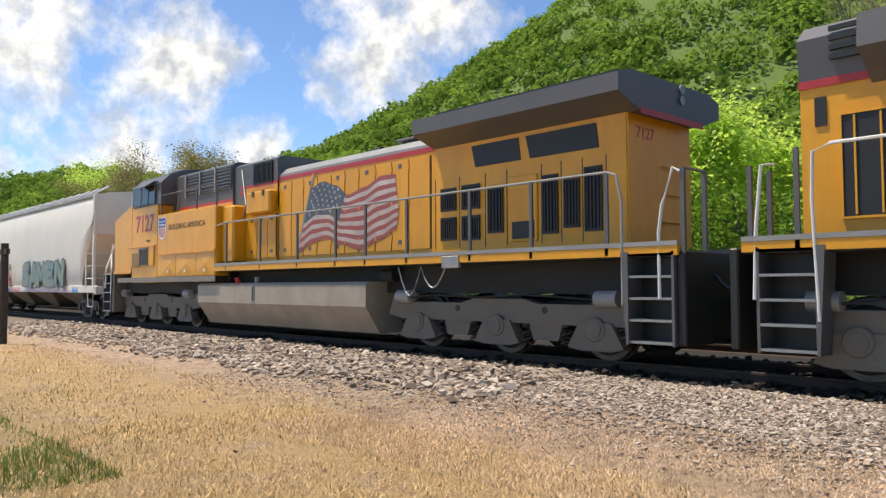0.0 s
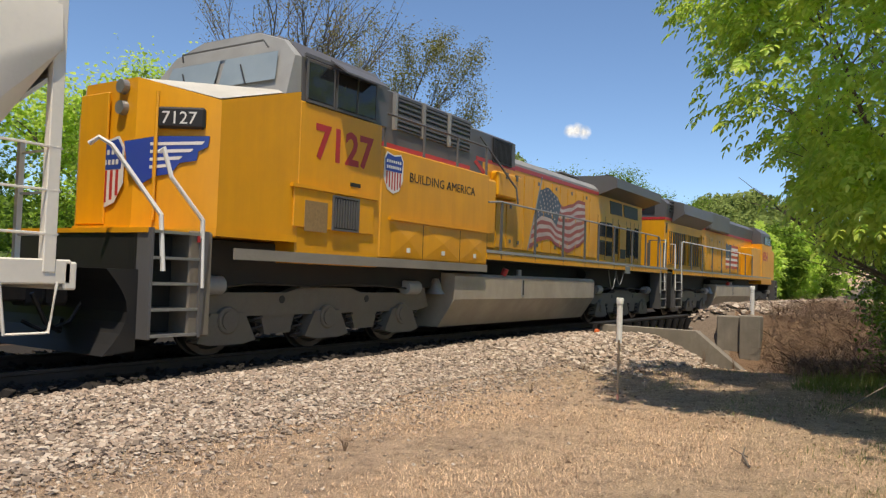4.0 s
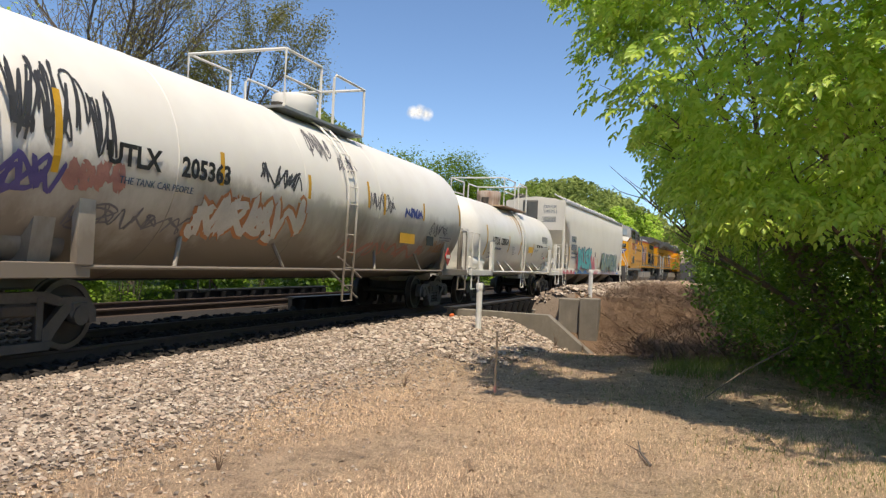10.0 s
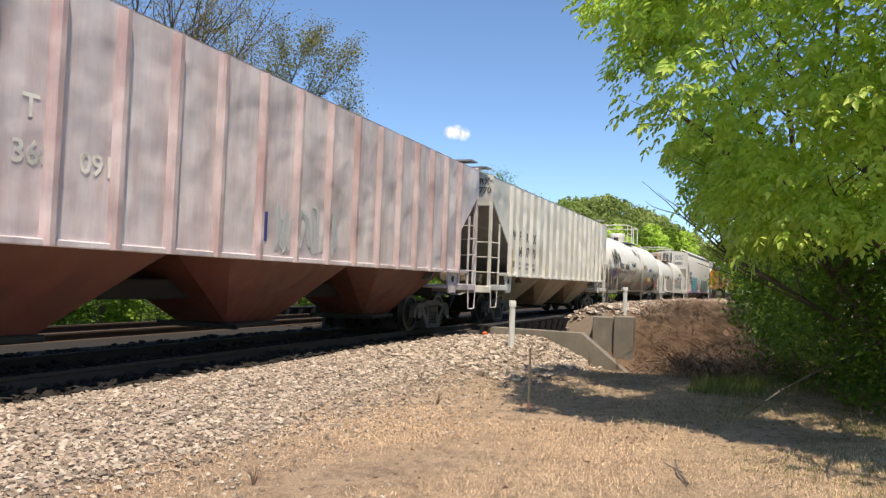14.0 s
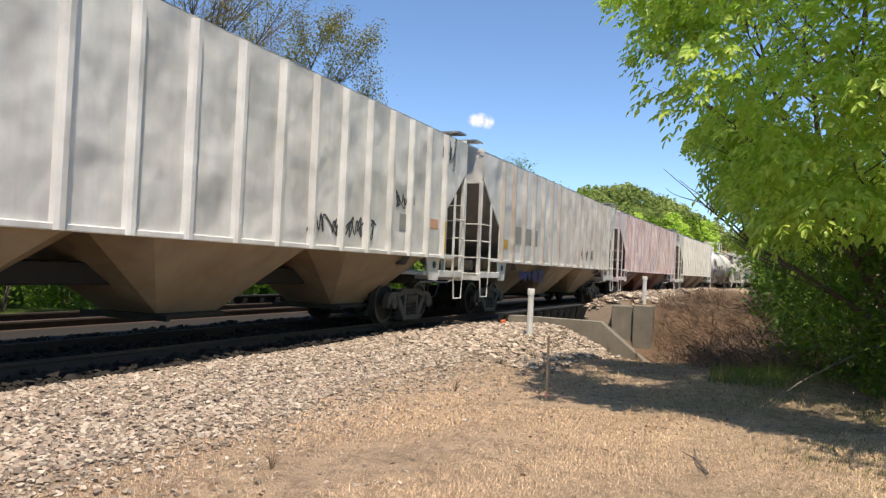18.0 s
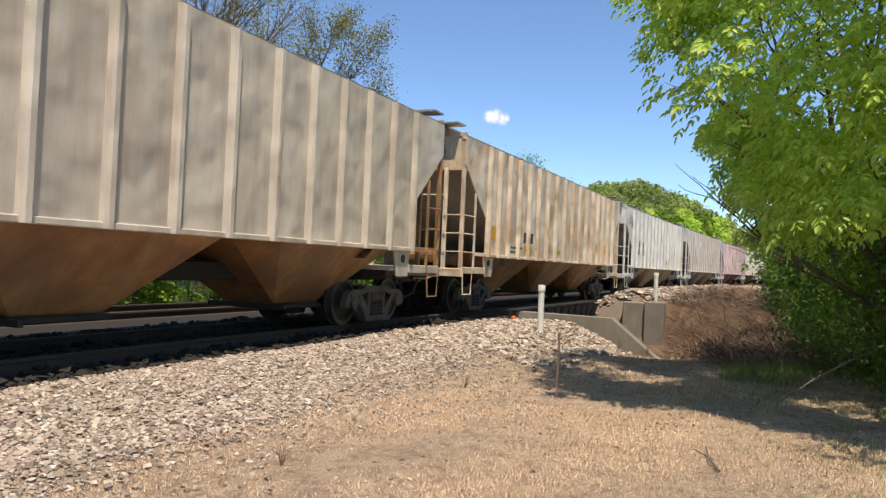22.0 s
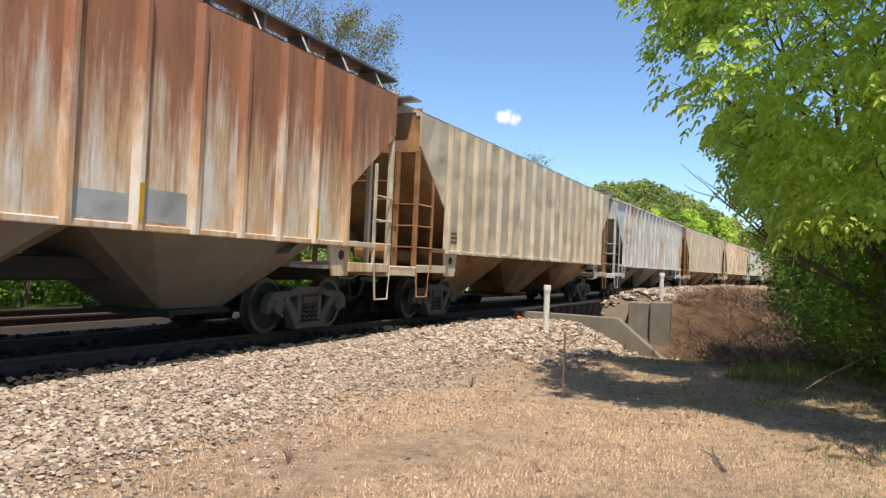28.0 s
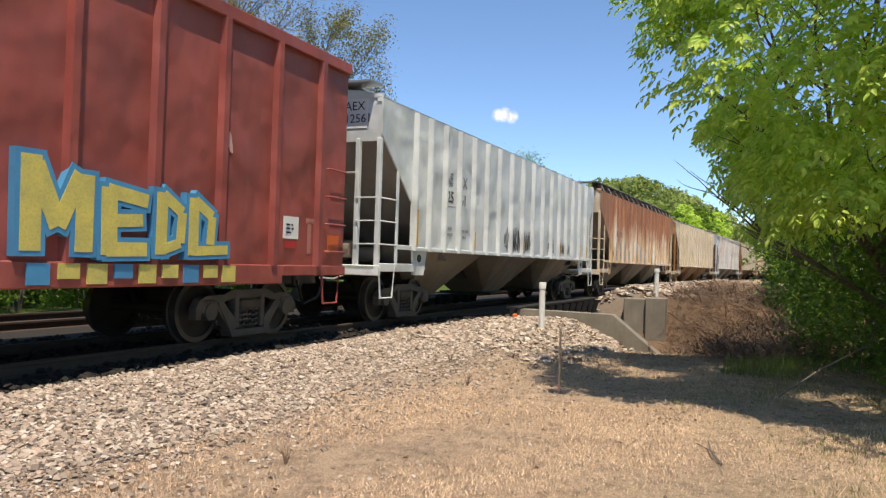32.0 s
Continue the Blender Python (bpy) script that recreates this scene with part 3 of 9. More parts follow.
stones(9000, ballast_area(-20, 18, -2.2, 1.55, 0.1), 0.075, 5, "ballast_stones", OILYSHADESTONES, "oily crushed stone between the rails, darkened for the train's shade")


def loose(rng, n):
    x, y = rng.uniform(-14, 13, n), 4.3 - rng.exponential(0.42, n)
    return np.array([(a, b, ground_z(a, b)) for a, b in zip(x, y)])


stones(6500, loose, 0.026, 6, "loose_stones", STONES, "scattered small stones in the dry grass")


# ---- culvert ----
def culvert():
    c = thing("culvert", "weathered concrete culvert with sloping wing wall and dark girder", "culvert")
    part("near_wing_wall", Shape().prism([(5.9, -1.3), (5.9, 0.48), (3.5, 0.46), (2.0, -0.75), (2.0, -1.3)], "x", 18.35, 18.75), CONCRETE, c)
    part("near_bearing", Shape().box(17.9, 18.36, 5.9, 14.5, -1.2, 0.10, 0.02), CONCRETE, c)
    part("far_wing_wall", Shape().box(26.5, 27.2, 3.95, 4.68, -1.3, 0.57, 0.03), CONCRETE, c)
    part("far_pier", Shape().box(26.35, 27.0, 3.28, 3.93, -1.3, 0.62, 0.03), CONCRETE, c)
    part("far_bearing", Shape().box(26.6, 27.4, 5.6, 14.5, -1.2, 0.10, 0.02), CONCRETE, c)
    ang = math.atan((line_y(26.7) - line_y(18.4)) / 8.3)
    for off in (-2.25, SECOND - 2.0, SECOND + 1.7):
        g = part("girder", Shape().box(-4.4, 4.4, -0.06, 0.06, -0.55, 0.27, 0.01).box(-4.4, 4.4, -0.16, 0.16, 0.27, 0.31), BLACKPAINT, c)
        g.location = (22.55, (line_y(18.4) + line_y(26.7)) / 2 + off, 0.22)
        g.rotation_euler.z = ang
        for k in range(11):
            part("bracket", Shape().prism([(-0.3, 0.24), (-0.06, 0.24), (-0.06, -0.5)], "x", k * 0.8 - 4.05, k * 0.8 - 4.0), BLACKPAINT, g)
    return c


culvert()


def marker_post(at, h, r, label):
    p = thing("marker_post", label, "post", "white marker posts", at)
    part("pipe", Shape().lathe([(r, -0.3), (r, h - 0.12)], "z", 20), PLASTIC, p, smooth=40)
    part("cap", Shape().lathe([(r * 1.2, h - 0.13), (r * 1.22, h - 0.02), (r * 1.1, h)], "z", 20), PLASTIC, p, smooth=40)
    return p


marker_post((15.25, 4.36, ground_z(15.25, 4.36)), 1.0, 0.062, "white plastic pipe marker post in the gravel")
marker_post((27.65, 3.75, ground_z(27.65, 3.75)), 0.95, 0.075, "white plastic pipe marker post beside the concrete pier")
for px, py in ((25.5, 15.6), (36.0, 14.5), (9.0, 15.8)):
    marker_post((px, py, ground_z(px, py)), 0.95, 0.07, "white plastic pipe marker post beyond the far track")
stake = thing("survey_stake", "thin wooden survey stake standing in dry grass", "stake", at=(9.37, 2.43, 0))
part("shaft", Shape().box(-0.018, 0.018, -0.012, 0.012, -0.1, 0.80, 0.003), STAKEWOOD, stake)
part("paint_mark", Shape().box(-0.020, 0.020, -0.014, 0.014, 0.02, 0.10), mat("faded_pink_paint", (0.55, 0.25, 0.2), None, 4, 0.8), stake, "faded pink paint at its foot")
red = thing("marker_flag", "small orange-red marker lying on the gravel edge", "marker", at=(17.75, 5.75, ground_z(17.75, 5.75)))
part("body", Shape().box(-0.09, 0.09, -0.05, 0.05, 0.0, 0.14, 0.03), ORANGE, red)


# ---- rolling stock ----
CARS = []            # (car, its middle's place along the line at the start)
WHEELS = []          # (wheelset, wheel radius)


def wheel_mesh(r, name):
    prof = [(0.09, -1.0), (0.09, -0.86), (r * 0.42, -0.83), (r * 0.62, -0.80), (r * 0.82, -0.815), (r * 0.84, -0.84), (r, -0.84), (r, -0.72), (r + 0.028, -0.715), (r + 0.028, -0.685), (r * 0.84, -0.685), (r * 0.8, -0.74), (r * 0.4, -0.72), (0.1, -0.70), (0.085, -0.6), (0.085, 0.0)]
    sh = Shape().lathe(prof, "y", 28)
    for k in range(3):
        a = k * 2.094
        sh.tube([(0.05 * math.cos(a), -1.0, 0.05 * math.sin(a)), (0.05 * math.cos(a), -1.025, 0.05 * math.sin(a))], 0.018, 6)
    sh.box(0.3 * r, 0.5 * r, -0.85, -0.82, -0.05, 0.05)
    me = sh.mirrored().mesh(name, WHEELSTEEL, 35)
    me.materials.append(TREAD)
    for p in me.polygons:
        c = p.center
        if math.hypot(c.x, c.z) > r * 0.9 and -0.85 < -abs(c.y) < -0.70:
            p.material_index = 1
    return me


WHEEL_F, WHEEL_L = wheel_mesh(0.44, "wheelset"), wheel_mesh(0.51, "wheelset")


def coil(x, y, z0, z1, r, sh, turns=4):
    pts = [(x + r * math.cos(a * 0.9), y + r * math.sin(a * 0.9), z0 + (z1 - z0) * a / (turns * 7)) for a in range(turns * 7 + 1)]
    return sh.tube(pts, 0.017, 5)


def frame_shape():
    """The cast side frame of a freight truck, with its two windows."""
    y0, y1 = -1.06, -0.93
    s = Shape()
    s.prism([(-0.62, 0.66), (-0.40, 0.74), (0.40, 0.74), (0.62, 0.66), (0.62, 0.56), (0.36, 0.62), (-0.36, 0.62), (-0.62, 0.56)], "y", y0, y1)
    for d in (-1, 1):
        s.prism([(d * 0.62, 0.67), (d * 0.94, 0.67), (d * 1.08, 0.61), (d * 1.16, 0.50), (d * 1.16, 0.34), (d * 1.06, 0.34), (d * 1.04, 0.48), (d * 0.92, 0.56), (d * 0.62, 0.56)], "y", y0, y1)
        s.prism([(d * 0.80, 0.56), (d * 0.66, 0.56), (d * 0.30, 0.16), (d * 0.46, 0.16)], "y", y0, y1)
        s.box(d * 0.30 - 0.05, d * 0.30 + 0.05, y0 - 0.01, y1, 0.18, 0.68, 0.01)
        s.box(d * 0.89 - 0.14, d * 0.89 + 0.14, y0 - 0.02, y1 + 0.02, 0.40, 0.62, 0.03)
        s.prism([(d * 0.74, 0.58), (d * 0.62, 0.58), (d * 0.33, 0.30), (d * 0.33, 0.16), (d * 0.42, 0.10)], "y", y0 - 0.015, y0 + 0.03)
    s.prism([(-0.48, 0.16), (0.48, 0.16), (0.42, 0.06), (-0.42, 0.06)], "y", y0 - 0.03, y1 + 0.03)
    return s


FRAMECAST = mat("dusty_grey_cast_steel", (0.105, 0.092, 0.08), (0.065, 0.057, 0.05), 3, 0.7, fine=30, fine_amt=0.3, bump=0.25, dirt=(0.06, 0.05, 0.042), dirt_amt=0.6, dirt_scale=1.5)
FRAME_ME = frame_shape().mesh("side_frame", FRAMECAST)
SPRING_ME = coil(0, -1.0, 0.16, 0.46, 0.062, Shape()).mesh("spring", FRAMECAST)
SEAT_ME = Shape().box(-0.24, 0.24, -1.09, -0.9, 0.46, 0.60, 0.02).mesh("spring_seat", CASTIRON)
CAP_ME = Shape().lathe([(0.12, -1.10), (0.125, -1.0), (0.10, -0.95)], "y", 14).mesh("bearing_cap", FRAMECAST, 35)
BOLSTER_ME = Shape().box(-0.2, 0.2, -1.05, 1.05, 0.42, 0.72, 0.03).tube([(0, 0, 0.6), (0, 0, 0.86)], 0.25, 14).box(-0.5, 0.5, -0.6, 0.6, 0.3, 0.36).mesh("truck", CASTIRON)


def truck(car, x):
    t = part("truck", BOLSTER_ME, CASTIRON, car, "brown cast-steel truck", at=(x, 0, 0))
    for side in (0, 180):
        f = part("side_frame", FRAME_ME, FRAMECAST, t)
        f.rotation_euler.z = radians(side)
        part("spring_seat", SEAT_ME, CASTIRON, t).rotation_euler.z = radians(side)
        for d in (-0.15, 0.0, 0.15):
            part("spring", SPRING_ME, FRAMECAST, t).matrix_local = Matrix.Rotation(radians(side), 4, "Z") @ Matrix.Translation((d, 0, 0))
        for d in (-0.89, 0.89):
            c = part("bearing_cap", CAP_ME, FRAMECAST, t)
            c.matrix_local = Matrix.Rotation(radians(side), 4, "Z") @ Matrix.Translation((d, 0, 0.44))
    for d in (-0.89, 0.89):
        w = part("wheelset", WHEEL_F, WHEELSTEEL, t, at=(d, 0, 0.44))
        WHEELS.append((w, 0.44))
    return t


def coupler(car, x, s, m=CASTIRON):
    sh = Shape().box(min(0, s * 0.75), max(0, s * 0.75), -0.09, 0.09, 0.74, 0.94, 0.02)
    sh.box(min(s * 0.62, s * 0.9), max(s * 0.62, s * 0.9), -0.17, 0.13, 0.68, 1.0, 0.04)
    part("coupler", sh, m, car, at=(x, 0, 0))
    hose = [(s * 0.25, -0.45, 0.85), (s * 0.45, -0.42, 0.5), (s * 0.7, -0.3, 0.38), (s * 0.85, -0.1, 0.5)]
    part("air_hose", Shape().tube(hose, 0.028, 6), BLACKPAINT, car, at=(x, 0, 0))


def stirrup(sh, x, y, w, z0, z1):
    sh.tube([(x, y, z1), (x + w * 0.12, y, z0), (x + w * 0.88, y, z0), (x + w, y, z1)], 0.02, 6)


def text_bars(parent, x, y, z, n, w, m, step=0.09, seed=0):
    """Lines of small stencilling too worn to read."""
    r = random.Random(seed)
    sh = Shape()
    for k in range(n):
        ln = w * r.uniform(0.6, 1.0)
        u = x
        while u < x + ln:
            q = r.uniform(0.05, 0.14)
            sh.box(u, min(u + q, x + ln), y - 0.003, y, z - k * step, z - k * step + step * 0.45)
            u += q + 0.03
    part("stencil_lines", sh, m, parent)


def scrawl(parent, x, y, z, w, h, m, seed, strokes=6, r=0.016, name="spray_tag"):
    """A sprayed tag: loose curved strokes lying on the surface."""
    g = random.Random(seed)
    sh = Shape()
    ctl, up = [], True
    for k in range(strokes):
        u0, wl = x + w * k / strokes, w / strokes
        for i in range(g.randint(6, 9)):
            up = not up if g.random() < 0.85 else up
            ctl.append((u0 + wl * (g.uniform(-0.2, 0.7) + 0.06 * i), z + h * (g.uniform(0.62, 1.0) if up else g.uniform(0.0, 0.38))))
    pts = []
    for i in range(len(ctl) - 1):
        p0, p1, p2, p3 = ctl[max(i - 1, 0)], ctl[i], ctl[i + 1], ctl[min(i + 2, len(ctl) - 1)]
        for q in range(5):
            f = q / 5
            pts.append(tuple(0.5 * (2 * b1 + (c1 - a1) * f + (2 * a1 - 5 * b1 + 4 * c1 - d1) * f * f + (3 * b1 - a1 - 3 * c1 + d1) * f ** 3) for a1, b1, c1, d1 in zip(p0, p1, p2, p3)))
    sh.tube([(u, y, v) for u, v in pts + [ctl[-1]]], r, 4)
    for i, p in enumerate(sh.v):
        sh.v[i] = (p[0], y - 0.002 + (p[1] - y) * 0.12, p[2])
    return part(name, sh, m, parent)


STROKES = {"B": [(0.15, 0, 0.15, 1.0, 0.34), (0.15, 0.92, 0.75, 0.80, 0.26), (0.78, 0.80, 0.60, 0.52, 0.28), (0.20, 0.52, 0.80, 0.30, 0.26), (0.80, 0.30, 0.20, 0.06, 0.28)],
           "U": [(0.18, 1.0, 0.15, 0.20, 0.34), (0.15, 0.16, 0.80, 0.12, 0.30), (0.82, 0.08, 0.80, 1.05, 0.34)],
           "S": [(0.85, 0.95, 0.25, 0.85, 0.28), (0.20, 0.85, 0.25, 0.55, 0.30), (0.25, 0.55, 0.80, 0.42, 0.28), (0.82, 0.42, 0.75, 0.10, 0.30), (0.75, 0.08, 0.10, 0.12, 0.26)],
           "K": [(0.18, 0, 0.18, 1.05, 0.34), (0.20, 0.45, 0.85, 1.0, 0.28), (0.35, 0.50, 0.95, 0.0, 0.30)],
           "A": [(0.08, 0, 0.48, 1.05, 0.30), (0.50, 1.05, 0.92, 0.0, 0.30), (0.25, 0.35, 0.75, 0.35, 0.22)],
           "M": [(0.10, 0, 0.12, 1.0, 0.28), (0.15, 1.0, 0.48, 0.35, 0.24), (0.48, 0.35, 0.82, 1.0, 0.24), (0.88, 1.0, 0.90, 0.0, 0.28)],
           "E": [(0.15, 0, 0.15, 1.0, 0.32), (0.15, 0.95, 0.88, 0.88, 0.24), (0.15, 0.5, 0.75, 0.52, 0.22), (0.15, 0.06, 0.92, 0.08, 0.24)],
           "N": [(0.14, 0, 0.14, 1.0, 0.30), (0.16, 1.0, 0.84, 0.05, 0.28), (0.86, 0, 0.86, 1.05, 0.30)]}


def sprayed_word(parent, y, x, z, w, h, word, fill, edge):
    """Fat sprayed letters, overlapping and leaning, with a dark outline and a pale glint."""
    g = random.Random(len(word) * 7 + 3)
    glint = mat("pale_spray_glint", (0.62, 0.74, 0.74), None, 4, 0.5)
    for d, ch in enumerate(word):
        x0, z0, lean, hh = x + d * w * 0.98, z + g.uniform(0, 0.06), g.uniform(-0.08, 0.12), h * g.uniform(0.9, 1.06)
        for grow, m, lift in ((0.06, edge, 0.0), (0.0, fill, 0.006)):
            sh = Shape()
            for q, (a, b, e, f, wd) in enumerate(STROKES[ch]):
                p0, p1 = Vector((x0 + (a + lean * b) * w, z0 + b * hh)), Vector((x0 + (e + lean * f) * w, z0 + f * hh))
                t = (p1 - p0).normalized()
                n = Vector((-t.y, t.x)) * (wd * w / 2 + grow)
                t = t * (grow + 0.05)
                dy = y - lift - d * 0.0012 - q * 0.0005
                sh.prism([tuple(p0 - t * 0.6 + n), tuple(p1 + t * 0.6 + n), tuple(p1 + t * 1.4 + n * 0.3), tuple(p1 + t * 0.8 - n), tuple(p0 - t * 0.8 - n), tuple(p0 - t * 1.4 - n * 0.3)], "y", dy, dy + 0.003)
            part("graffiti_letter", sh, m, parent)
        part("graffiti_glint", Shape().prism([(x0 + 0.12 * w, z0 + hh * 0.78), (x0 + 0.20 * w, z0 + hh * 0.95), (x0 + 0.17 * w, z0 + hh * 0.74)], "y", y - 0.016, y - 0.012), glint, parent)


def car_thing(name, label, category, front, back):
    c = thing(name, label, category, "freight cars of the train")
    CARS.append((c, (front + back) / 2))
    return c, front - back


def underframe(c, L, m, truck_in=2.1):
    h = L / 2
    part("centre_sill", Shape().box(-h + 0.25, h - 0.25, -0.28, 0.28, 0.82, 1.12, 0.02), UNDER, c)
    for s in (-1, 1):
        coupler(c, s * (h - 0.15), s)
        truck(c, s * (h - truck_in))


# places of the side posts along the car: closer over the trucks, wider over the middle bay
RIBS17 = (-7.02, -6.34, -5.58, -4.79, -3.93, -3.06, -2.18, -1.24, -0.28, 0.69, 1.64, 2.58, 3.48, 4.35, 5.2, 6.1, 7.02)
RIBS16 = (-7.02, -6.08, -5.11, -4.12, -3.15, -2.2, -1.25, -0.29, 0.67, 1.6, 2.53, 3.43, 4.33, 5.22, 6.12, 7.02)


def ribbed_hopper(label, front, back, paint, bayp, top=4.30, sill=1.50, ribp=None, roofp=None, walkp=None, endp=None, tapes=(0.0, 4, 9), tall_walk=False, hatch=True, inset=1.72, ribs=RIBS17, eave=False):
    """A three-bay covered hopper car with outside posts on flat sides."""
    c, L = car_thing("covered_hopper_car", label, "hopper car", front, back)
    ribp, roofp, walkp, endp = ribp or paint, roofp or paint, walkp or GALV, endp or paint
    h, hw = L / 2, 1.50
    e = h - 0.10                       # the end cap's plane
    inb = h - inset                     # where the side reaches the sill
    side = [(-e, top), (e, top), (e, 3.62), (inb, 2.42), (inb, sill), (-inb, sill), (-inb, 2.42), (-e, 3.62)]
    part("side_sheet", Shape().prism(side, "y", -hw, -hw + 0.03), paint, c)
    part("side_sheet", Shape().prism(side, "y", hw - 0.03, hw), paint, c)
    # posts, top chord, side sill
    rib = Shape().prism([(-0.088, 0), (0.088, 0), (0.068, -0.065), (0.035, -0.098), (-0.035, -0.098), (-0.068, -0.065)], "z", sill - 0.045, top - 0.03).mesh("side_post", ribp)
    ribs = [x * (inb - 0.09) / 7.02 for x in ribs]
    for x in ribs:
        part("side_post", rib, ribp, c, at=(x, -hw, 0))
        o = part("side_post", rib, ribp, c, at=(x, hw, 0))
        o.rotation_euler.z = math.pi
    for s in (-1, 1):
        lip = hw + (0.02 if eave else -0.078)
        part("top_chord", Shape().box(-e, e, s * lip - 0.065, s * lip + 0.065, top - 0.07, top + 0.03, 0.015), roofp, c)
        part("side_sill", Shape().box(-inb, inb, s * hw - 0.05, s * hw + 0.05, sill - 0.05, sill + 0.03, 0.012), paint, c)
    part("roof", Shape().prism([(-hw, top + 0.02), (-1.1, top + 0.16), (-0.4, top + 0.25), (0.4, top + 0.25), (1.1, top + 0.16), (hw, top + 0.02)], "x", -e, e), roofp, c)
    # body under the sill: bays
    bl = 2 * (inb - 0.15) / 3
    for k in range(3):
        x0 = -inb + 0.15 + bl * k
        x1, xm = x0 + bl, x0 + bl / 2
        w, q = hw - 0.05, 0.60
        sh = Shape()
        rim = [(x0 + q, -w), (x1 - q, -w), (x1 - 0.02, -0.95), (x1 - 0.02, 0.95), (x1 - q, w), (x0 + q, w), (x0 + 0.02, 0.95), (x0 + 0.02, -0.95)]
        out = [(xm - 0.62, -0.5), (xm + 0.62, -0.5), (xm + 0.62, 0.5), (xm - 0.62, 0.5)]
        sh.add([(x, y, sill + 0.02) for x, y in rim] + [(x, y, 0.42) for x, y in out], [tuple(range(8)), (11, 10, 9, 8), (0, 8, 9, 1), (1, 9, 2), (2, 9, 10, 3), (3, 10, 4), (4, 10, 11, 5), (5, 11, 6), (6, 11, 8, 7), (7, 8, 0)])
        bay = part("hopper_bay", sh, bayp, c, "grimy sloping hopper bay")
        part("outlet_gate", Shape().box(xm - 0.7, xm + 0.7, -0.62, 0.62, 0.34, 0.43, 0.02).box(xm - 0.75, xm - 0.68, -0.8, 0.8, 0.34, 0.42), UNDER, bay)
    underframe(c, L, bayp)
    for s in (-1, 1):
        fx = lambda d: s * (h - d)
        # slope sheet and end cap
        sl = Shape()
        a, b = sorted((fx(0.12), fx(0.16)))
        part("end_cap", Shape().box(a, b, -hw + 0.02, hw - 0.02, 3.50, top + 0.10), endp, c)
        sl.add([(fx(0.14), -hw + 0.03, 3.56), (fx(0.14), hw - 0.03, 3.56), (fx(3.30), hw - 0.03, 1.27), (fx(3.30), -hw + 0.03, 1.27),
                (fx(0.20), -hw + 0.03, 3.56), (fx(0.20), hw - 0.03, 3.56), (fx(3.36), hw - 0.03, 1.27), (fx(3.36), -hw + 0.03, 1.27)],
               [(0, 1, 2, 3), (7, 6, 5, 4), (0, 3, 7, 4), (1, 5, 6, 2), (0, 4, 5, 1), (3, 2, 6, 7)])
        part("slope_sheet", sl, SLOPEDARK if endp is not HOPPER_RUST else HOPPER_RUST, c, "end slope sheet")
        pl = Shape()
        a, b = sorted((fx(0.05), fx(2.3)))
        pl.box(a, b, -1.42, 1.42, 1.06, 1.12)
        a, b = sorted((fx(0.05), fx(0.2)))
        pl.box(a, b, -1.5, 1.5, 0.94, 1.14, 0.015)
        part("end_platform", pl, paint, c)
        for yy in (-1, 1):
            g = Shape()
            x0, x1 = sorted((fx(0.15), fx(1.62)))
            g.box(x0, x1, yy * 1.47 - 0.035, yy * 1.47 + 0.035, 1.02, 1.18, 0.01)
            web = [(fx(1.55), 1.50), (fx(2.25), 1.50), (fx(2.10), 0.95), (fx(1.62), 0.95)]
            g.prism(web, "y", yy * 1.46 - 0.02, yy * 1.46 + 0.02)
            part("bolster_web", g, paint, c)
            part("sill_extension", Shape().box(*sorted((fx(inset), fx(0.76))), yy * hw - 0.03, yy * hw + 0.03, sill - 0.04, sill + 0.05, 0.008), endp, c)
            part("web_hole", Shape().lathe([(0.085, -0.006), (0.085, 0.006)], "y", 14, (fx(1.86), yy * 1.487, 1.30)), BLACKPAINT, c)
        post = Shape().box(-0.05, 0.05, -0.045, 0.045, 1.1, 3.55, 0.01).mesh("end_post", endp)
        for yy in (-1.44, -0.98, 0.98, 1.44):
            part("end_post", post, endp, c, at=(fx(0.13), yy, 0))
        cross_rung = Shape().tube([(0, -0.23, 0), (0, 0.23, 0)], 0.014, 5).mesh("rung", endp)
        side_rung = Shape().tube([(-0.33, 0, 0), (0.33, 0, 0)], 0.014, 5).mesh("rung", endp)
        for yy in (-1, 1):
            lad = part("ladder", Shape().box(*sorted((fx(0.76), fx(0.82))), yy * 1.50 - 0.02, yy * 1.50 + 0.02, 1.1, 3.0), endp, c)
            for z in (1.54, 1.98, 2.42):
                part("rung", cross_rung, endp, lad, at=(fx(0.06), yy * 1.21, z))
                part("rung", side_rung, endp, lad, at=(fx(0.45), yy * 1.50, z))
            sp = Shape()
            stirrup(sp, fx(0.12), yy * 1.50, -s * 0.62, 0.52, 1.1)
            part("stirrup_step", sp, endp, c)
        part("cross_bar", Shape().tube([(fx(0.05), -0.98, 2.9), (fx(0.05), 0.98, 2.9)], 0.016, 5), endp, c)
        cross = Shape()
        cross.tube([(fx(0.1), -0.9, 1.0), (fx(0.0), -0.6, 0.86), (fx(-0.05), -0.3, 0.86)], 0.018, 5)
        part("uncoupling_rod", cross, endp, c)
    wheel = Shape().lathe([(0.24, -0.012), (0.27, 0.0), (0.24, 0.012), (0.22, 0.0)], "x", 18, (-h + 0.02, 0.45, 2.2))
    for k in range(4):
        a = k * math.pi / 4
        wheel.tube([(-h + 0.02, 0.45 + 0.24 * math.cos(a), 2.2 + 0.24 * math.sin(a)), (-h + 0.02, 0.45 - 0.24 * math.cos(a), 2.2 - 0.24 * math.sin(a))], 0.012, 5)
    part("brake_wheel", wheel, CASTIRON, c)
    cyl = Shape().tube([(-h + 0.9, -0.45, 1.45), (-h + 0.9, 0.35, 1.45)], 0.19, 14).tube([(-h + 1.5, -0.7, 1.35), (-h + 1.5, 0.1, 1.35)], 0.15, 12)
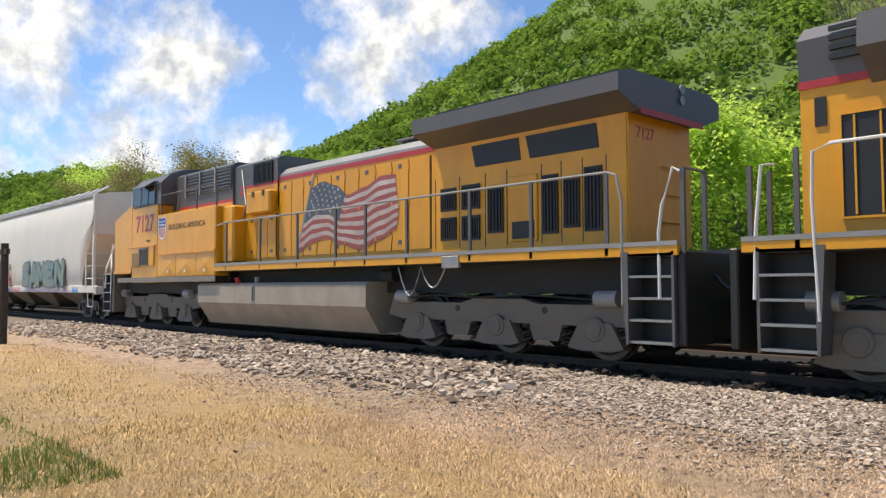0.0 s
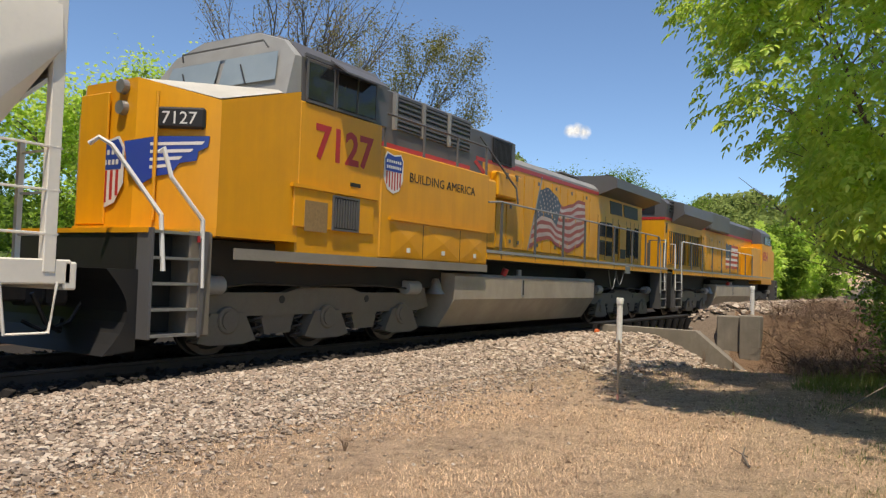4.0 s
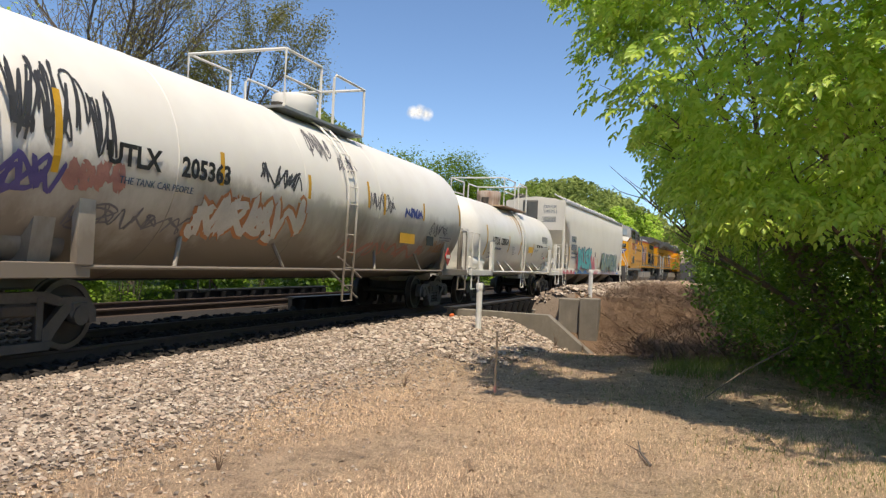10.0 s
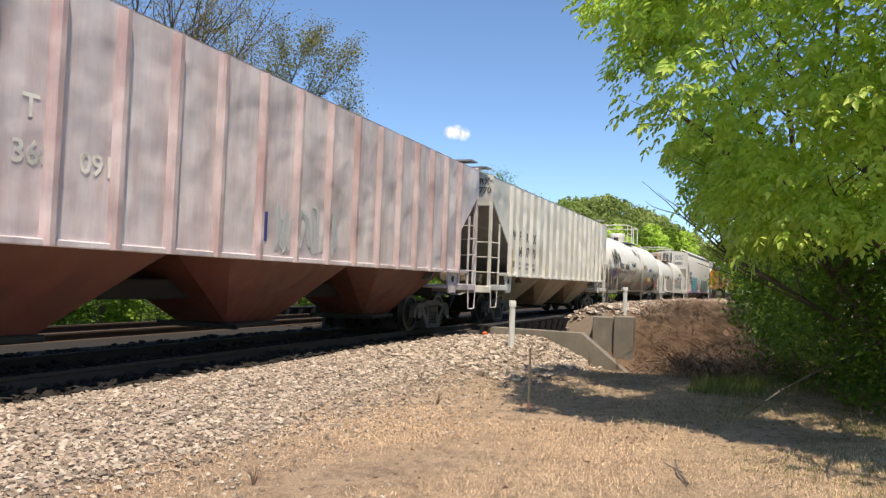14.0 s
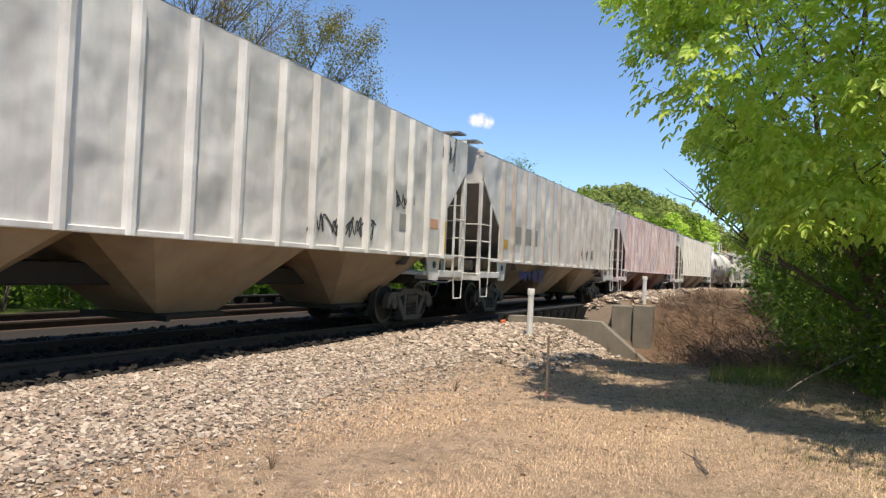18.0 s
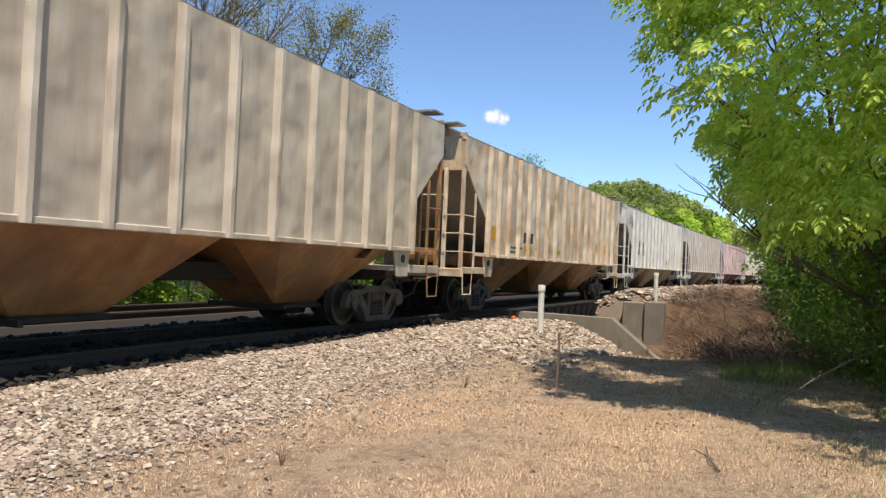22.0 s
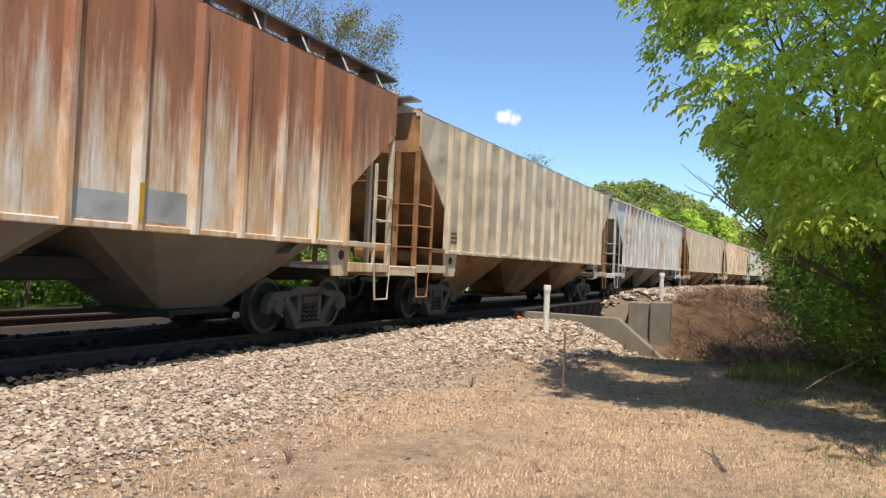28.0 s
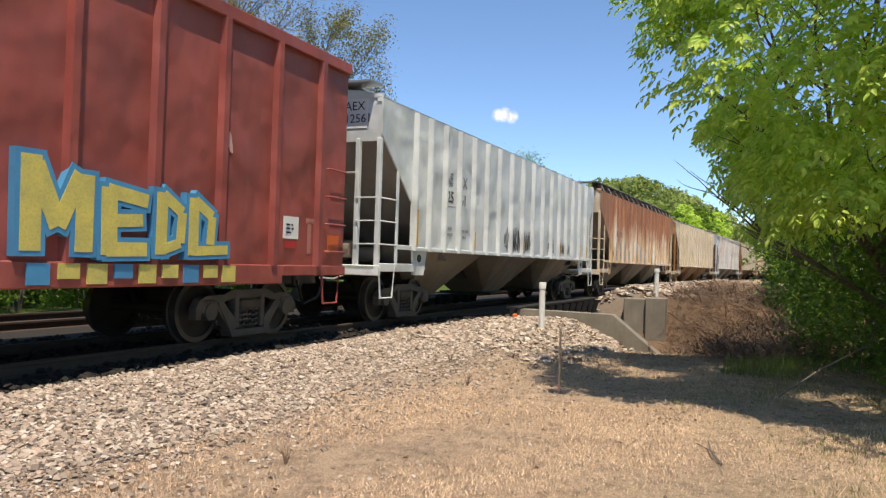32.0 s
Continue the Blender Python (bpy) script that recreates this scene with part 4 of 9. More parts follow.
    part("brake_cylinder", cyl, bayp, c)
    # running boards and hatches
    wz = top + (0.34 if tall_walk else 0.28)
    wb = Shape()
    for yy in (-0.62, 0.62) if not tall_walk else (-1.15, 1.15):
        wb.box(-e - 0.1, e + 0.1, yy - 0.22, yy + 0.22, wz, wz + 0.04)
        for k in range(16):
            x = -e + 2 * e * (k + 0.5) / 16
            wb.box(x - 0.02, x + 0.02, yy - 0.2, yy + 0.2, top + 0.1, wz)
    for s in (-1, 1):
        wb.box(s * e - 0.25, s * e + 0.25, -1.35, 1.35, wz - 0.005, wz + 0.035)
    part("running_board", wb, walkp, c)
    if tall_walk:
        for k in range(15):
            x = -e + 2 * e * (k + 0.5) / 15
            part("board_stay", Shape().tube([(x, -hw + 0.02, top + 0.02), (x, -1.3, wz + 0.02)], 0.018, 4), LIGHTGREY, c)
    if hatch:
        ht = Shape().box(-0.55, 0.55, -0.36, 0.36, top + 0.22, top + 0.33, 0.03).mesh("hatch_cover", roofp)
        for k in range(9):
            part("hatch_cover", ht, roofp, c, at=(-e + 2 * e * (k + 0.5) / 9, 0, 0))
    tp = [-inb + 0.2 + (2 * inb - 0.4) * q / 13 for q in tapes]
    for q, x in enumerate(tp):
        x = min(ribs, key=lambda v: abs(v - x))
        part("reflector_strip", Shape().box(x - 0.034, x + 0.034, -hw - 0.104, -hw - 0.097, sill + 0.06, sill + (0.80 if q == 0 else 0.50)), YELLOWTAPE, c)
    return c, L, inb, hw


def on_end(c, L, text, size, z, m, y=-1.35, plate=None):
    """Characters on the rear end cap."""
    if plate:
        part("number_panel", Shape().box(-L / 2 + 0.106, -L / 2 + 0.118, y - 0.06, y + size * 0.62 * len(text.split(chr(10))[0]) + 0.1, z - size * 1.45, z + size), plate, c)
    lettering(text, size, m, c, (-L / 2 + 0.102, y + size * 0.62 * len(text.split("\n")[0]), z), (90, 0, -90), name="end_lettering")


random.seed(7)
INK = BLACKPAINT
STENCIL = mat("worn_black_stencil", (0.05, 0.05, 0.052), (0.11, 0.108, 0.105), 6, 0.65)
FADEDINK = mat("faded_black_stencil", (0.20, 0.20, 0.20), (0.30, 0.30, 0.30), 5, 0.7)
FADEDORANGE = mat("faded_orange_paint", (0.66, 0.36, 0.22), (0.58, 0.33, 0.22), 4, 0.8)
# slope sheets: one dark grey-brown paint, whatever the car's own colour
SLOPEDARK = car_paint("dark_slope_sheet_paint", (0.25, 0.23, 0.21), (0.20, 0.18, 0.165), 0.2, 0.5, (0.14, 0.12, 0.10))
# tan and grey bays: grime, and base tones lowered for the body's shade
HOPPER_TAN = car_paint("shaded_hopper_bay_tan", (0.33, 0.255, 0.165), (0.25, 0.19, 0.125), 0.3, 0.6)
HOPPER_GREY = car_paint("shaded_hopper_bay_grey", (0.20, 0.18, 0.15), (0.15, 0.135, 0.112), 0.3, 0.6)
HOPPER_RUST = car_paint("hopper_bay_rusty", (0.47, 0.255, 0.105), (0.33, 0.17, 0.075), 0.6, 0.75, (0.13, 0.085, 0.055), sharp=(0.45, 0.62), dscale=0.7)
WHITE_OFF = car_paint("off_white_car_paint", (0.76, 0.73, 0.66), (0.70, 0.67, 0.60), 0.05, 0.35, (0.40, 0.385, 0.35), dscale=0.9)
CREAM_SHELL = car_paint("smooth_cream_shell_paint", (0.74, 0.70, 0.62), (0.70, 0.66, 0.58), 0.0, 0.22, (0.50, 0.46, 0.40), dscale=0.35, dent=0.0)
CAR_WHITE = car_paint("dusty_white_car_paint", (0.76, 0.75, 0.73), (0.66, 0.65, 0.62), 0.15, 0.5, (0.45, 0.43, 0.40), dscale=0.8)
CAR_PINK = car_paint("faded_maroon_car_paint", (0.76, 0.69, 0.70), (0.66, 0.59, 0.60), 0.35, 0.5, (0.50, 0.38, 0.38), (0.25, 0.075, 0.075), dscale=0.8)
RIB_MAROON = car_paint("maroon_post_paint", (0.66, 0.56, 0.555), (0.54, 0.41, 0.41), 0.35, 0.5, (0.36, 0.18, 0.185))
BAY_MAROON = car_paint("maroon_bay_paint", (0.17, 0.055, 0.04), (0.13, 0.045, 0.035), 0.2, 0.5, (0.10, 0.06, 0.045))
CAR_TAN = car_paint("rust_stained_tan_paint", (0.76, 0.64, 0.48), (0.70, 0.62, 0.51), 0.5, 0.8, (0.47, 0.29, 0.14), (0.40, 0.20, 0.085), sharp=(0.46, 0.64), dscale=0.75)
CAR_CREAM = car_paint("stained_cream_paint", (0.62, 0.55, 0.45), (0.53, 0.47, 0.39), 0.4, 0.5, (0.42, 0.34, 0.26), (0.28, 0.17, 0.10))
CAR_STEEL = car_paint("blue_grey_car_paint", (0.60, 0.65, 0.68), (0.53, 0.58, 0.61), 0.45, 0.4, (0.38, 0.39, 0.40), (0.36, 0.17, 0.075), sharp=(0.55, 0.72))
RIB_STEEL = car_paint("grey_post_paint", (0.60, 0.59, 0.57), (0.52, 0.51, 0.49), 0.85, 0.4, (0.42, 0.40, 0.37), (0.42, 0.20, 0.08), sharp=(0.5, 0.66))
CAR_SAND = car_paint("sand_car_paint", (0.66, 0.57, 0.44), (0.59, 0.50, 0.38), 0.35, 0.5, (0.45, 0.38, 0.29), (0.38, 0.22, 0.11))
CAR_PALE = car_paint("pale_blue_white_paint", (0.66, 0.69, 0.69), (0.58, 0.61, 0.61), 0.08, 0.6, (0.46, 0.48, 0.48), dscale=1.0)
TANK_WHITE = car_paint("tank_white_paint", (0.74, 0.72, 0.67), (0.69, 0.67, 0.61), 0.0, 0.35, (0.52, 0.46, 0.37), rough=0.35, dscale=0.7, dent=0.0)
BOX_RED = car_paint("boxcar_red_paint", (0.31, 0.066, 0.05), (0.26, 0.055, 0.044), 0.3, 0.45, (0.20, 0.06, 0.05), (0.16, 0.048, 0.04))
PATCH_GREY = car_paint("patched_grey_paint", (0.42, 0.45, 0.46), (0.38, 0.41, 0.42), 0.1, 0.3)


def graded_rust():
    """Cream paint with heavy rust growing down from the roof edge in ragged tongues."""
    m, t, bs = nodes_of("heavily_rusted_paint")
    tc = t.nodes.new("ShaderNodeTexCoord")
    sp = t.nodes.new("ShaderNodeSeparateXYZ")
    t.links.new(tc.outputs["Object"], sp.inputs[0])
    hgt = ramp(t, sp.outputs["Z"], 1.4, 4.0)
    n = noise_node(t, 1.5, 6, (1.6, 1.0, 0.3), rough=0.7)
    n2 = times(t, noise_node(t, 1.5, 6, (2.4, 1.0, 0.25), rough=0.7), 1.15)
    add = t.nodes.new("ShaderNodeMath")
    add.operation = "ADD"
    t.links.new(times(t, hgt, 0.55), add.inputs[0])
    t.links.new(n2, add.inputs[1])
    f = ramp(t, add.outputs[0], 0.72, 0.97)
    c0 = mixed(t, ramp(t, n, 0.38, 0.54), (0.70, 0.66, 0.59), (0.58, 0.38, 0.22))
    c0 = mixed(t, times(t, ramp(t, noise_node(t, 2.2, 6, (2.6, 1.0, 0.14), rough=0.75), 0.54, 0.66), 0.75), c0, (0.26, 0.115, 0.06))
    c1 = mixed(t, ramp(t, n, 0.35, 0.65), (0.42, 0.185, 0.095), (0.24, 0.105, 0.065))
    t.links.new(mixed(t, f, c0, c1), bs.inputs["Base Color"])
    bs.inputs["Roughness"].default_value = 0.75
    bumped(t, bs, noise_node(t, 30, 4), 0.2, 0.01)
    return m


def grimy_shaded_tank():
    """White tank paint, ragged brown spray thrown up from the track over the lower shell, deepened to paint in its
    shade.
    """
    m, t, bs = nodes_of("grimy_shaded_tank_white_paint")
    tc = t.nodes.new("ShaderNodeTexCoord")
    sp = t.nodes.new("ShaderNodeSeparateXYZ")
    t.links.new(tc.outputs["Object"], sp.inputs[0])
    add = t.nodes.new("ShaderNodeMath")
    add.operation = "ADD"
    t.links.new(times(t, ramp(t, sp.outputs["Z"], 2.75, 1.15), 0.65), add.inputs[0])
    t.links.new(noise_node(t, 0.8, 6, (1.0, 1.0, 0.5), rough=0.65), add.inputs[1])
    c = mixed(t, ramp(t, noise_node(t, 1.2, 5), 0.35, 0.7), (0.74, 0.72, 0.67), (0.69, 0.66, 0.61))
    film = t.nodes.new("ShaderNodeMath")
    film.operation = "ADD"
    t.links.new(times(t, ramp(t, sp.outputs["Z"], 2.75, 1.9), 0.7), film.inputs[0])
    t.links.new(times(t, noise_node(t, 1.6, 6, (1.0, 1.0, 0.7), rough=0.7), 0.6), film.inputs[1])
    c = mixed(t, times(t, ramp(t, film.outputs[0], 0.54, 0.72), 0.75), c, (0.40, 0.375, 0.32))
    # heavy brown towards the belly: track grime with the underside's shade painted in
    c = mixed(t, times(t, ramp(t, add.outputs[0], 0.70, 1.05), 0.85), c, (0.15, 0.115, 0.085))
    t.links.new(c, bs.inputs["Base Color"])
    bs.inputs["Roughness"].default_value = 0.5
    return m


TANK_GRIME_SHADE = grimy_shaded_tank()
CAR_RUSTED = graded_rust()


# -- smooth-sided hopper with a curved side, behind the engines --
def curved_hopper(front, back):
    c, L = car_thing("covered_hopper_car", "cream smooth-sided covered hopper car with bright graffiti along its sill", "hopper car", front, back)
    h = L / 2
    e = h - 0.35
    prof = [(1.44, 1.18), (1.50, 1.5), (1.545, 2.1), (1.56, 2.85), (1.54, 3.6), (1.47, 4.28), (1.36, 4.50)]
    sh = Shape()
    for sgn in (-1, 1):
        n = len(prof)
        rows = []
        for x, lo in ((-e, 3.4), (-e + 0.02, 3.4), (-e + 1.25, 1.5), (-e + 1.26, 1.18), (e - 1.26, 1.18), (e - 1.25, 1.5), (e - 0.02, 3.4), (e, 3.4)):
            rows.append([(x, sgn * w, max(z, lo)) for w, z in prof])
        o = [p for r in rows for p in r]
        sh.add(o, [(i * n + k, (i + 1) * n + k, (i + 1) * n + k + 1, i * n + k + 1) for i in range(len(rows) - 1) for k in range(n - 1)])
    me = sh.mesh("body_shell", CREAM_SHELL)
    part("body_shell", me, CREAM_SHELL, c)
    me.shade_smooth()
    part("roof", Shape().prism([(-1.40, 4.48), (-1.0, 4.64), (0, 4.74), (1.0, 4.64), (1.40, 4.48)], "x", -e, e), CREAM_SHELL, c)
    for s in (-1, 1):
        part("top_chord", Shape().box(-e, e, s * 1.40 - 0.07, s * 1.40 + 0.07, 4.44, 4.56, 0.02), LIGHTGREY, c)
        part("side_sill", Shape().box(-h + 0.1, h - 0.1, s * 1.45 - 0.05, s * 1.45 + 0.05, 0.98, 1.24, 0.015), CREAM_SHELL, c)
    bl = (2 * h - 4.6) / 4
    for k in range(4):
        x0 = -h + 2.3 + bl * k
        xm = x0 + bl / 2
        t8 = [(x0 + 0.02, -1.40, 1.22), (x0 + bl - 0.02, -1.40, 1.22), (x0 + bl - 0.02, 1.40, 1.22), (x0 + 0.02, 1.40, 1.22)]
        b8 = [(xm - 0.5, -0.5, 0.40), (xm + 0.5, -0.5, 0.40), (xm + 0.5, 0.5, 0.40), (xm - 0.5, 0.5, 0.40)]
        bay = part("hopper_bay", Shape().add(t8 + b8, [(0, 1, 2, 3), (7, 6, 5, 4), (0, 4, 5, 1), (1, 5, 6, 2), (2, 6, 7, 3), (3, 7, 4, 0)]), HOPPER_GREY, c)
        part("outlet_gate", Shape().box(xm - 0.62, xm + 0.62, -0.6, 0.6, 0.33, 0.41, 0.02), UNDER, bay)
    underframe(c, L, HOPPER_GREY)
    for s in (-1, 1):
        fx = lambda d: s * (h - d)
        part("end_cap", Shape().box(*sorted((fx(0.33), fx(0.37))), -1.44, 1.44, 3.10, 4.56), CREAM_SHELL, c)
        part("slope_sheet", Shape().add([(fx(0.36), -1.42, 3.12), (fx(0.36), 1.42, 3.12), (fx(2.4), 1.42, 1.2), (fx(2.4), -1.42, 1.2), (fx(0.42), -1.42, 3.12), (fx(0.42), 1.42, 3.12), (fx(2.46), 1.42, 1.2), (fx(2.46), -1.42, 1.2)], [(0, 1, 2, 3), (7, 6, 5, 4), (0, 3, 7, 4), (1, 5, 6, 2), (0, 4, 5, 1), (3, 2, 6, 7)]), CREAM_SHELL, c)
        part("end_platform", Shape().box(*sorted((fx(0.05), fx(2.4))), -1.4, 1.4, 1.04, 1.10).box(*sorted((fx(0.03), fx(0.18))), -1.5, 1.5, 0.92, 1.22, 0.02), CREAM_SHELL, c)
        for yy in (-1, 1):
            part("end_post", Shape().box(*sorted((fx(0.28), fx(0.42))), yy * 1.46 - 0.05, yy * 1.46 + 0.05, 1.1, 4.51, 0.01), CREAM_SHELL, c)
            lad = part("ladder", Shape().box(*sorted((fx(1.03), fx(1.09))), yy * 1.50 - 0.02, yy * 1.50 + 0.02, 1.15, 2.5), CREAM_SHELL, c)
            part("stile", Shape().box(*sorted((fx(0.22), fx(0.28))), yy * 0.7 - 0.03, yy * 0.7 + 0.03, 1.1, 2.55), CREAM_SHELL, lad)
            for z in (1.5, 1.95, 2.4):
                part("rung", Shape().tube([(fx(0.3), yy * 1.50, z), (fx(1.05), yy * 1.50, z)], 0.015, 5), CREAM_SHELL, lad)
                part("rung", Shape().tube([(fx(0.25), yy * 1.46, z), (fx(0.25), yy * 0.7, z)], 0.015, 5), CREAM_SHELL, lad)
            sp = Shape()
            stirrup(sp, fx(0.25), yy * 1.50, -s * 0.6, 0.48, 1.0)
            part("stirrup_step", sp, CREAM_SHELL, c)
    wb = Shape()
    for sgn in (-1, 1):
        wb.add([(-e, sgn * 1.30, 4.60), (e, sgn * 1.30, 4.60), (e, sgn * 0.85, 4.88), (-e, sgn * 0.85, 4.88)], [(0, 1, 2, 3)])
        wb.add([(-e, sgn * 1.30, 4.62), (e, sgn * 1.30, 4.62), (e, sgn * 0.85, 4.90), (-e, sgn * 0.85, 4.90)], [(3, 2, 1, 0)])
    part("running_board", wb, mat("dark_grating", (0.13, 0.13, 0.13), None, 6, 0.6, 0.3), c)
    for k in range(18):
        x = -e + 2 * e * (k + 0.5) / 18
        for sgn in (-1, 1):
            part("board_stay", Shape().tube([(x, sgn * 1.35, 4.56), (x, sgn * 0.82, 4.92)], 0.024, 4), WHITEPAINT, c)
    y = -1.565
    t0 = -h
    part("number_panel", Shape().box(t0 + 1.72, t0 + 2.82, -1.575, -1.571, 2.60, 2.90), LIGHTGREY, c)
    part("number_panel", Shape().box(t0 + 1.67, t0 + 3.05, -1.580, -1.576, 2.18, 2.48), LIGHTGREY, c)
    lettering("DAKX", 0.38, NAVY, c, (t0 + 1.76, -1.578, 2.62), bold=0.008)
    lettering("395751", 0.38, NAVY, c, (t0 + 1.70, -1.583, 2.20), bold=0.008)
    text_bars(c, t0 + 1.7, -1.580, 1.98, 2, 1.4, NAVY, 0.2, 4)
    part("reflector_strip", Shape().box(t0 + 1.22, t0 + 1.32, -1.575, -1.57, 1.32, 2.4), YELLOWTAPE, c)
    part("reflector_strip", Shape().box(t0 + 9.0, t0 + 9.08, -1.575, -1.57, 1.32, 1.9), YELLOWTAPE, c)
    TEAL = mat("teal_spray", (0.04, 0.30, 0.34), (0.12, 0.46, 0.46), 2.5, 0.5)
    OLIVE = mat("olive_spray", (0.24, 0.24, 0.10), (0.10, 0.22, 0.28), 2.0, 0.5)
    SPRAYBLUE = mat("blue_spray", (0.05, 0.20, 0.62), (0.10, 0.34, 0.66), 2.2, 0.5)
    CRIMSON = mat("crimson_spray", (0.46, 0.07, 0.11), (0.62, 0.22, 0.24), 2.5, 0.5)
    halo = [(t0 + 3.1 + 4.9 * k / 18, 1.62 + 0.80 * abs(math.sin(k * 0.55 + 0.5)) * (0.7 + 0.3 * math.sin(k * 2.3))) for k in range(19)]
    part("graffiti_cloud", Shape().prism([(t0 + 3.0, 1.25)] + halo + [(t0 + 8.3, 1.25)], "y", -1.577, -1.574), CRIMSON, c)
    sprayed_word(c, -1.590, t0 + 3.4, 1.28, 0.92, 1.05, "BUSK", TEAL, NAVY)
    sprayed_word(c, -1.590, t0 + 10.3, 1.28, 1.15, 0.82, "SAMEN", OLIVE, NAVY)
    for a, b, m in ((0.25, 3.0, CRIMSON), (3.0, 8.2, SPRAYBLUE), (8.2, 9.6, CRIMSON), (9.8, 16.7, mat("lilac_spray", (0.46, 0.34, 0.46), (0.60, 0.48, 0.52), 2, 0.5)), (16.7, 17.4, SPRAYBLUE)):
        pts = [(t0 + a + (b - a) * k / 12, 1.12 + 0.10 * math.sin(k * 1.7 + a)) for k in range(13)]
        part("sprayed_band", Shape().prism([(t0 + a, 0.99)] + pts + [(t0 + b, 0.99)], "y", -1.507, -1.503), m, c)
    scrawl(c, t0 + 2.6, -1.585, 1.75, 0.6, 0.5, INK, 3, 5, 0.012)
    scrawl(c, t0 + 8.1, -1.585, 1.9, 0.4, 0.4, INK, 8, 3, 0.012)
    on_end(c, L - 0.45, "DAKX\n395751", 0.24, 4.16, NAVY, -1.0)
    for q in range(5):
        part("data_line", Shape().box(-h + 0.322, -h + 0.326, -1.05, -0.35 - 0.1 * (q % 2), 3.72 - q * 0.055, 3.745 - q * 0.055), FADEDINK, c)
    # expanded-metal foot grating at the top of the end wall
    mesh = Shape().box(-h + 0.28, -h + 0.31, -0.12, -0.09, 3.55, 4.53).box(-h + 0.28, -h + 0.31, 0.59, 0.62, 3.55, 4.53).box(-h + 0.28, -h + 0.31, -0.12, 0.62, 4.50, 4.53).box(-h + 0.28, -h + 0.31, -0.12, 0.62, 3.55, 3.58)
    for q in range(-5, 14):
        for d in (-1, 1):
            z0 = 3.55 + q * 0.07
            ends = [(-0.1, z0), (0.6, z0 + 0.42)] if d > 0 else [(-0.1, z0 + 0.42), (0.6, z0)]
            (y0, za), (y1, zb) = ends
            f0, f1 = sorted(min(1.0, max(0.0, (lim - za) / (zb - za))) for lim in (3.56, 4.52))
            if f1 - f0 > 0.02:
                mesh.tube([(-h + 0.295, y0 + (y1 - y0) * f0, za + (zb - za) * f0), (-h + 0.295, y0 + (y1 - y0) * f1, za + (zb - za) * f1)], 0.012, 3)
    part("mesh_grating", mesh, LGREY, c, "dark expanded-metal grating")
    return c


curved_hopper(-29.3, -48.6)


# -- tank cars --
def tank_car(label, front, back, R, zc, paint, seed, marks, dirty=False, dome=True):
    c, L = car_thing("tank_car", label, "tank car", front, back)
    LADX = -0.1 if dirty else -0.3
    h = L / 2
    te = h - 0.55
    prof = []
    for k in range(7):
        a = math.pi / 2 * k / 6
        prof.append((max(0.02, R * math.sin(a)), -te + 0.75 * (1 - math.cos(a)) ** 1.0))
    prof += [(R * 1.004, -te * 0.55), (R * 1.004, te * 0.55)]
    prof += [(r, -s) for r, s in reversed(prof[:7])]
    part("tank_shell", Shape().lathe(prof, "x", 64, (0, 0, zc)), paint, c, smooth=35)
    for x in (-te * 0.62, -te * 0.2, te * 0.2, te * 0.62):
        part("weld_seam", Shape().lathe([(R * 1.002, -0.02), (R * 1.008, 0.0), (R * 1.002, 0.02)], "x", 48, (x, 0, zc)), paint, c, smooth=40)
    underframe(c, L, paint, 1.75)
    for s in (-1, 1):
        fx = lambda d: s * (h - d)
        part("stub_sill", Shape().box(*sorted((fx(0.1), fx(3.2))), -0.3, 0.3, 0.72, 1.12, 0.03).box(*sorted((fx(0.08), fx(2.3))), -1.35, 1.35, 0.98, 1.05).box(*sorted((fx(0.05), fx(2.35))), -1.48, -1.38, 0.92, 1.10, 0.01).box(*sorted((fx(0.05), fx(2.35))), 1.38, 1.48, 0.92, 1.10, 0.01), paint, c)
        part("saddle", Shape().prism([(-1.3, 1.0), (1.3, 1.0), (R * 0.85, zc - R * 0.52), (-R * 0.85, zc - R * 0.52)], "x", *sorted((fx(1.6), fx(1.9)))), paint, c)
        for yy in (-1, 1):
            part("side_bracket", Shape().box(*sorted((fx(2.1), fx(2.35))), yy * 1.46 - 0.05, yy * 1.46 + 0.05, 1.08, 2.05), paint, c)
            part("strut", Shape().tube([(fx(3.9), yy * 1.42, 1.05), (fx(4.15), yy * R * 0.80, zc - R * 0.60)], 0.032, 6), paint, c)
            part("strut", Shape().tube([(fx(h * 0.78), yy * 1.42, 1.05), (fx(h * 0.78) + 0.2 * s, yy * R * 0.80, zc - R * 0.60)], 0.032, 6), paint, c)
        rl = Shape()
        for yy in (-1, 1):
            rl.tube([(fx(0.12), yy * 1.45, 0.5), (fx(0.12), yy * 1.45, 2.15), (fx(0.22), yy * 1.45, 2.25), (fx(0.75), yy * 1.45, 2.25), (fx(0.85), yy * 1.45, 2.15), (fx(0.85), yy * 1.45, 0.5), (fx(0.12), yy * 1.45, 0.5)], 0.026, 6)
            rl.box(*sorted((fx(0.06), fx(0.17))), yy * 1.25 - 0.06, yy * 1.25 + 0.06, 0.9, 2.35)
        rl.tube([(fx(0.12), -1.45, 2.25), (fx(0.12), 1.45, 2.25)], 0.024, 6)
        part("end_rail", rl, paint, c)
        part("air_tank", Shape().tube([(fx(0.9), -0.9 if s > 0 else -1.0, 1.32), (fx(2.2), -0.9 if s > 0 else -1.0, 1.32)], 0.22, 16), paint, c, smooth=40)
    part("side_rail", Shape().tube([(-h + 2.2, -1.46, 1.05), (h - 2.2, -1.46, 1.05)], 0.03, 6).tube([(-h + 2.2, 1.46, 1.05), (h - 2.2, 1.46, 1.05)], 0.03, 6), paint, c)
    # platform, dome, ladder
    tz = zc + R
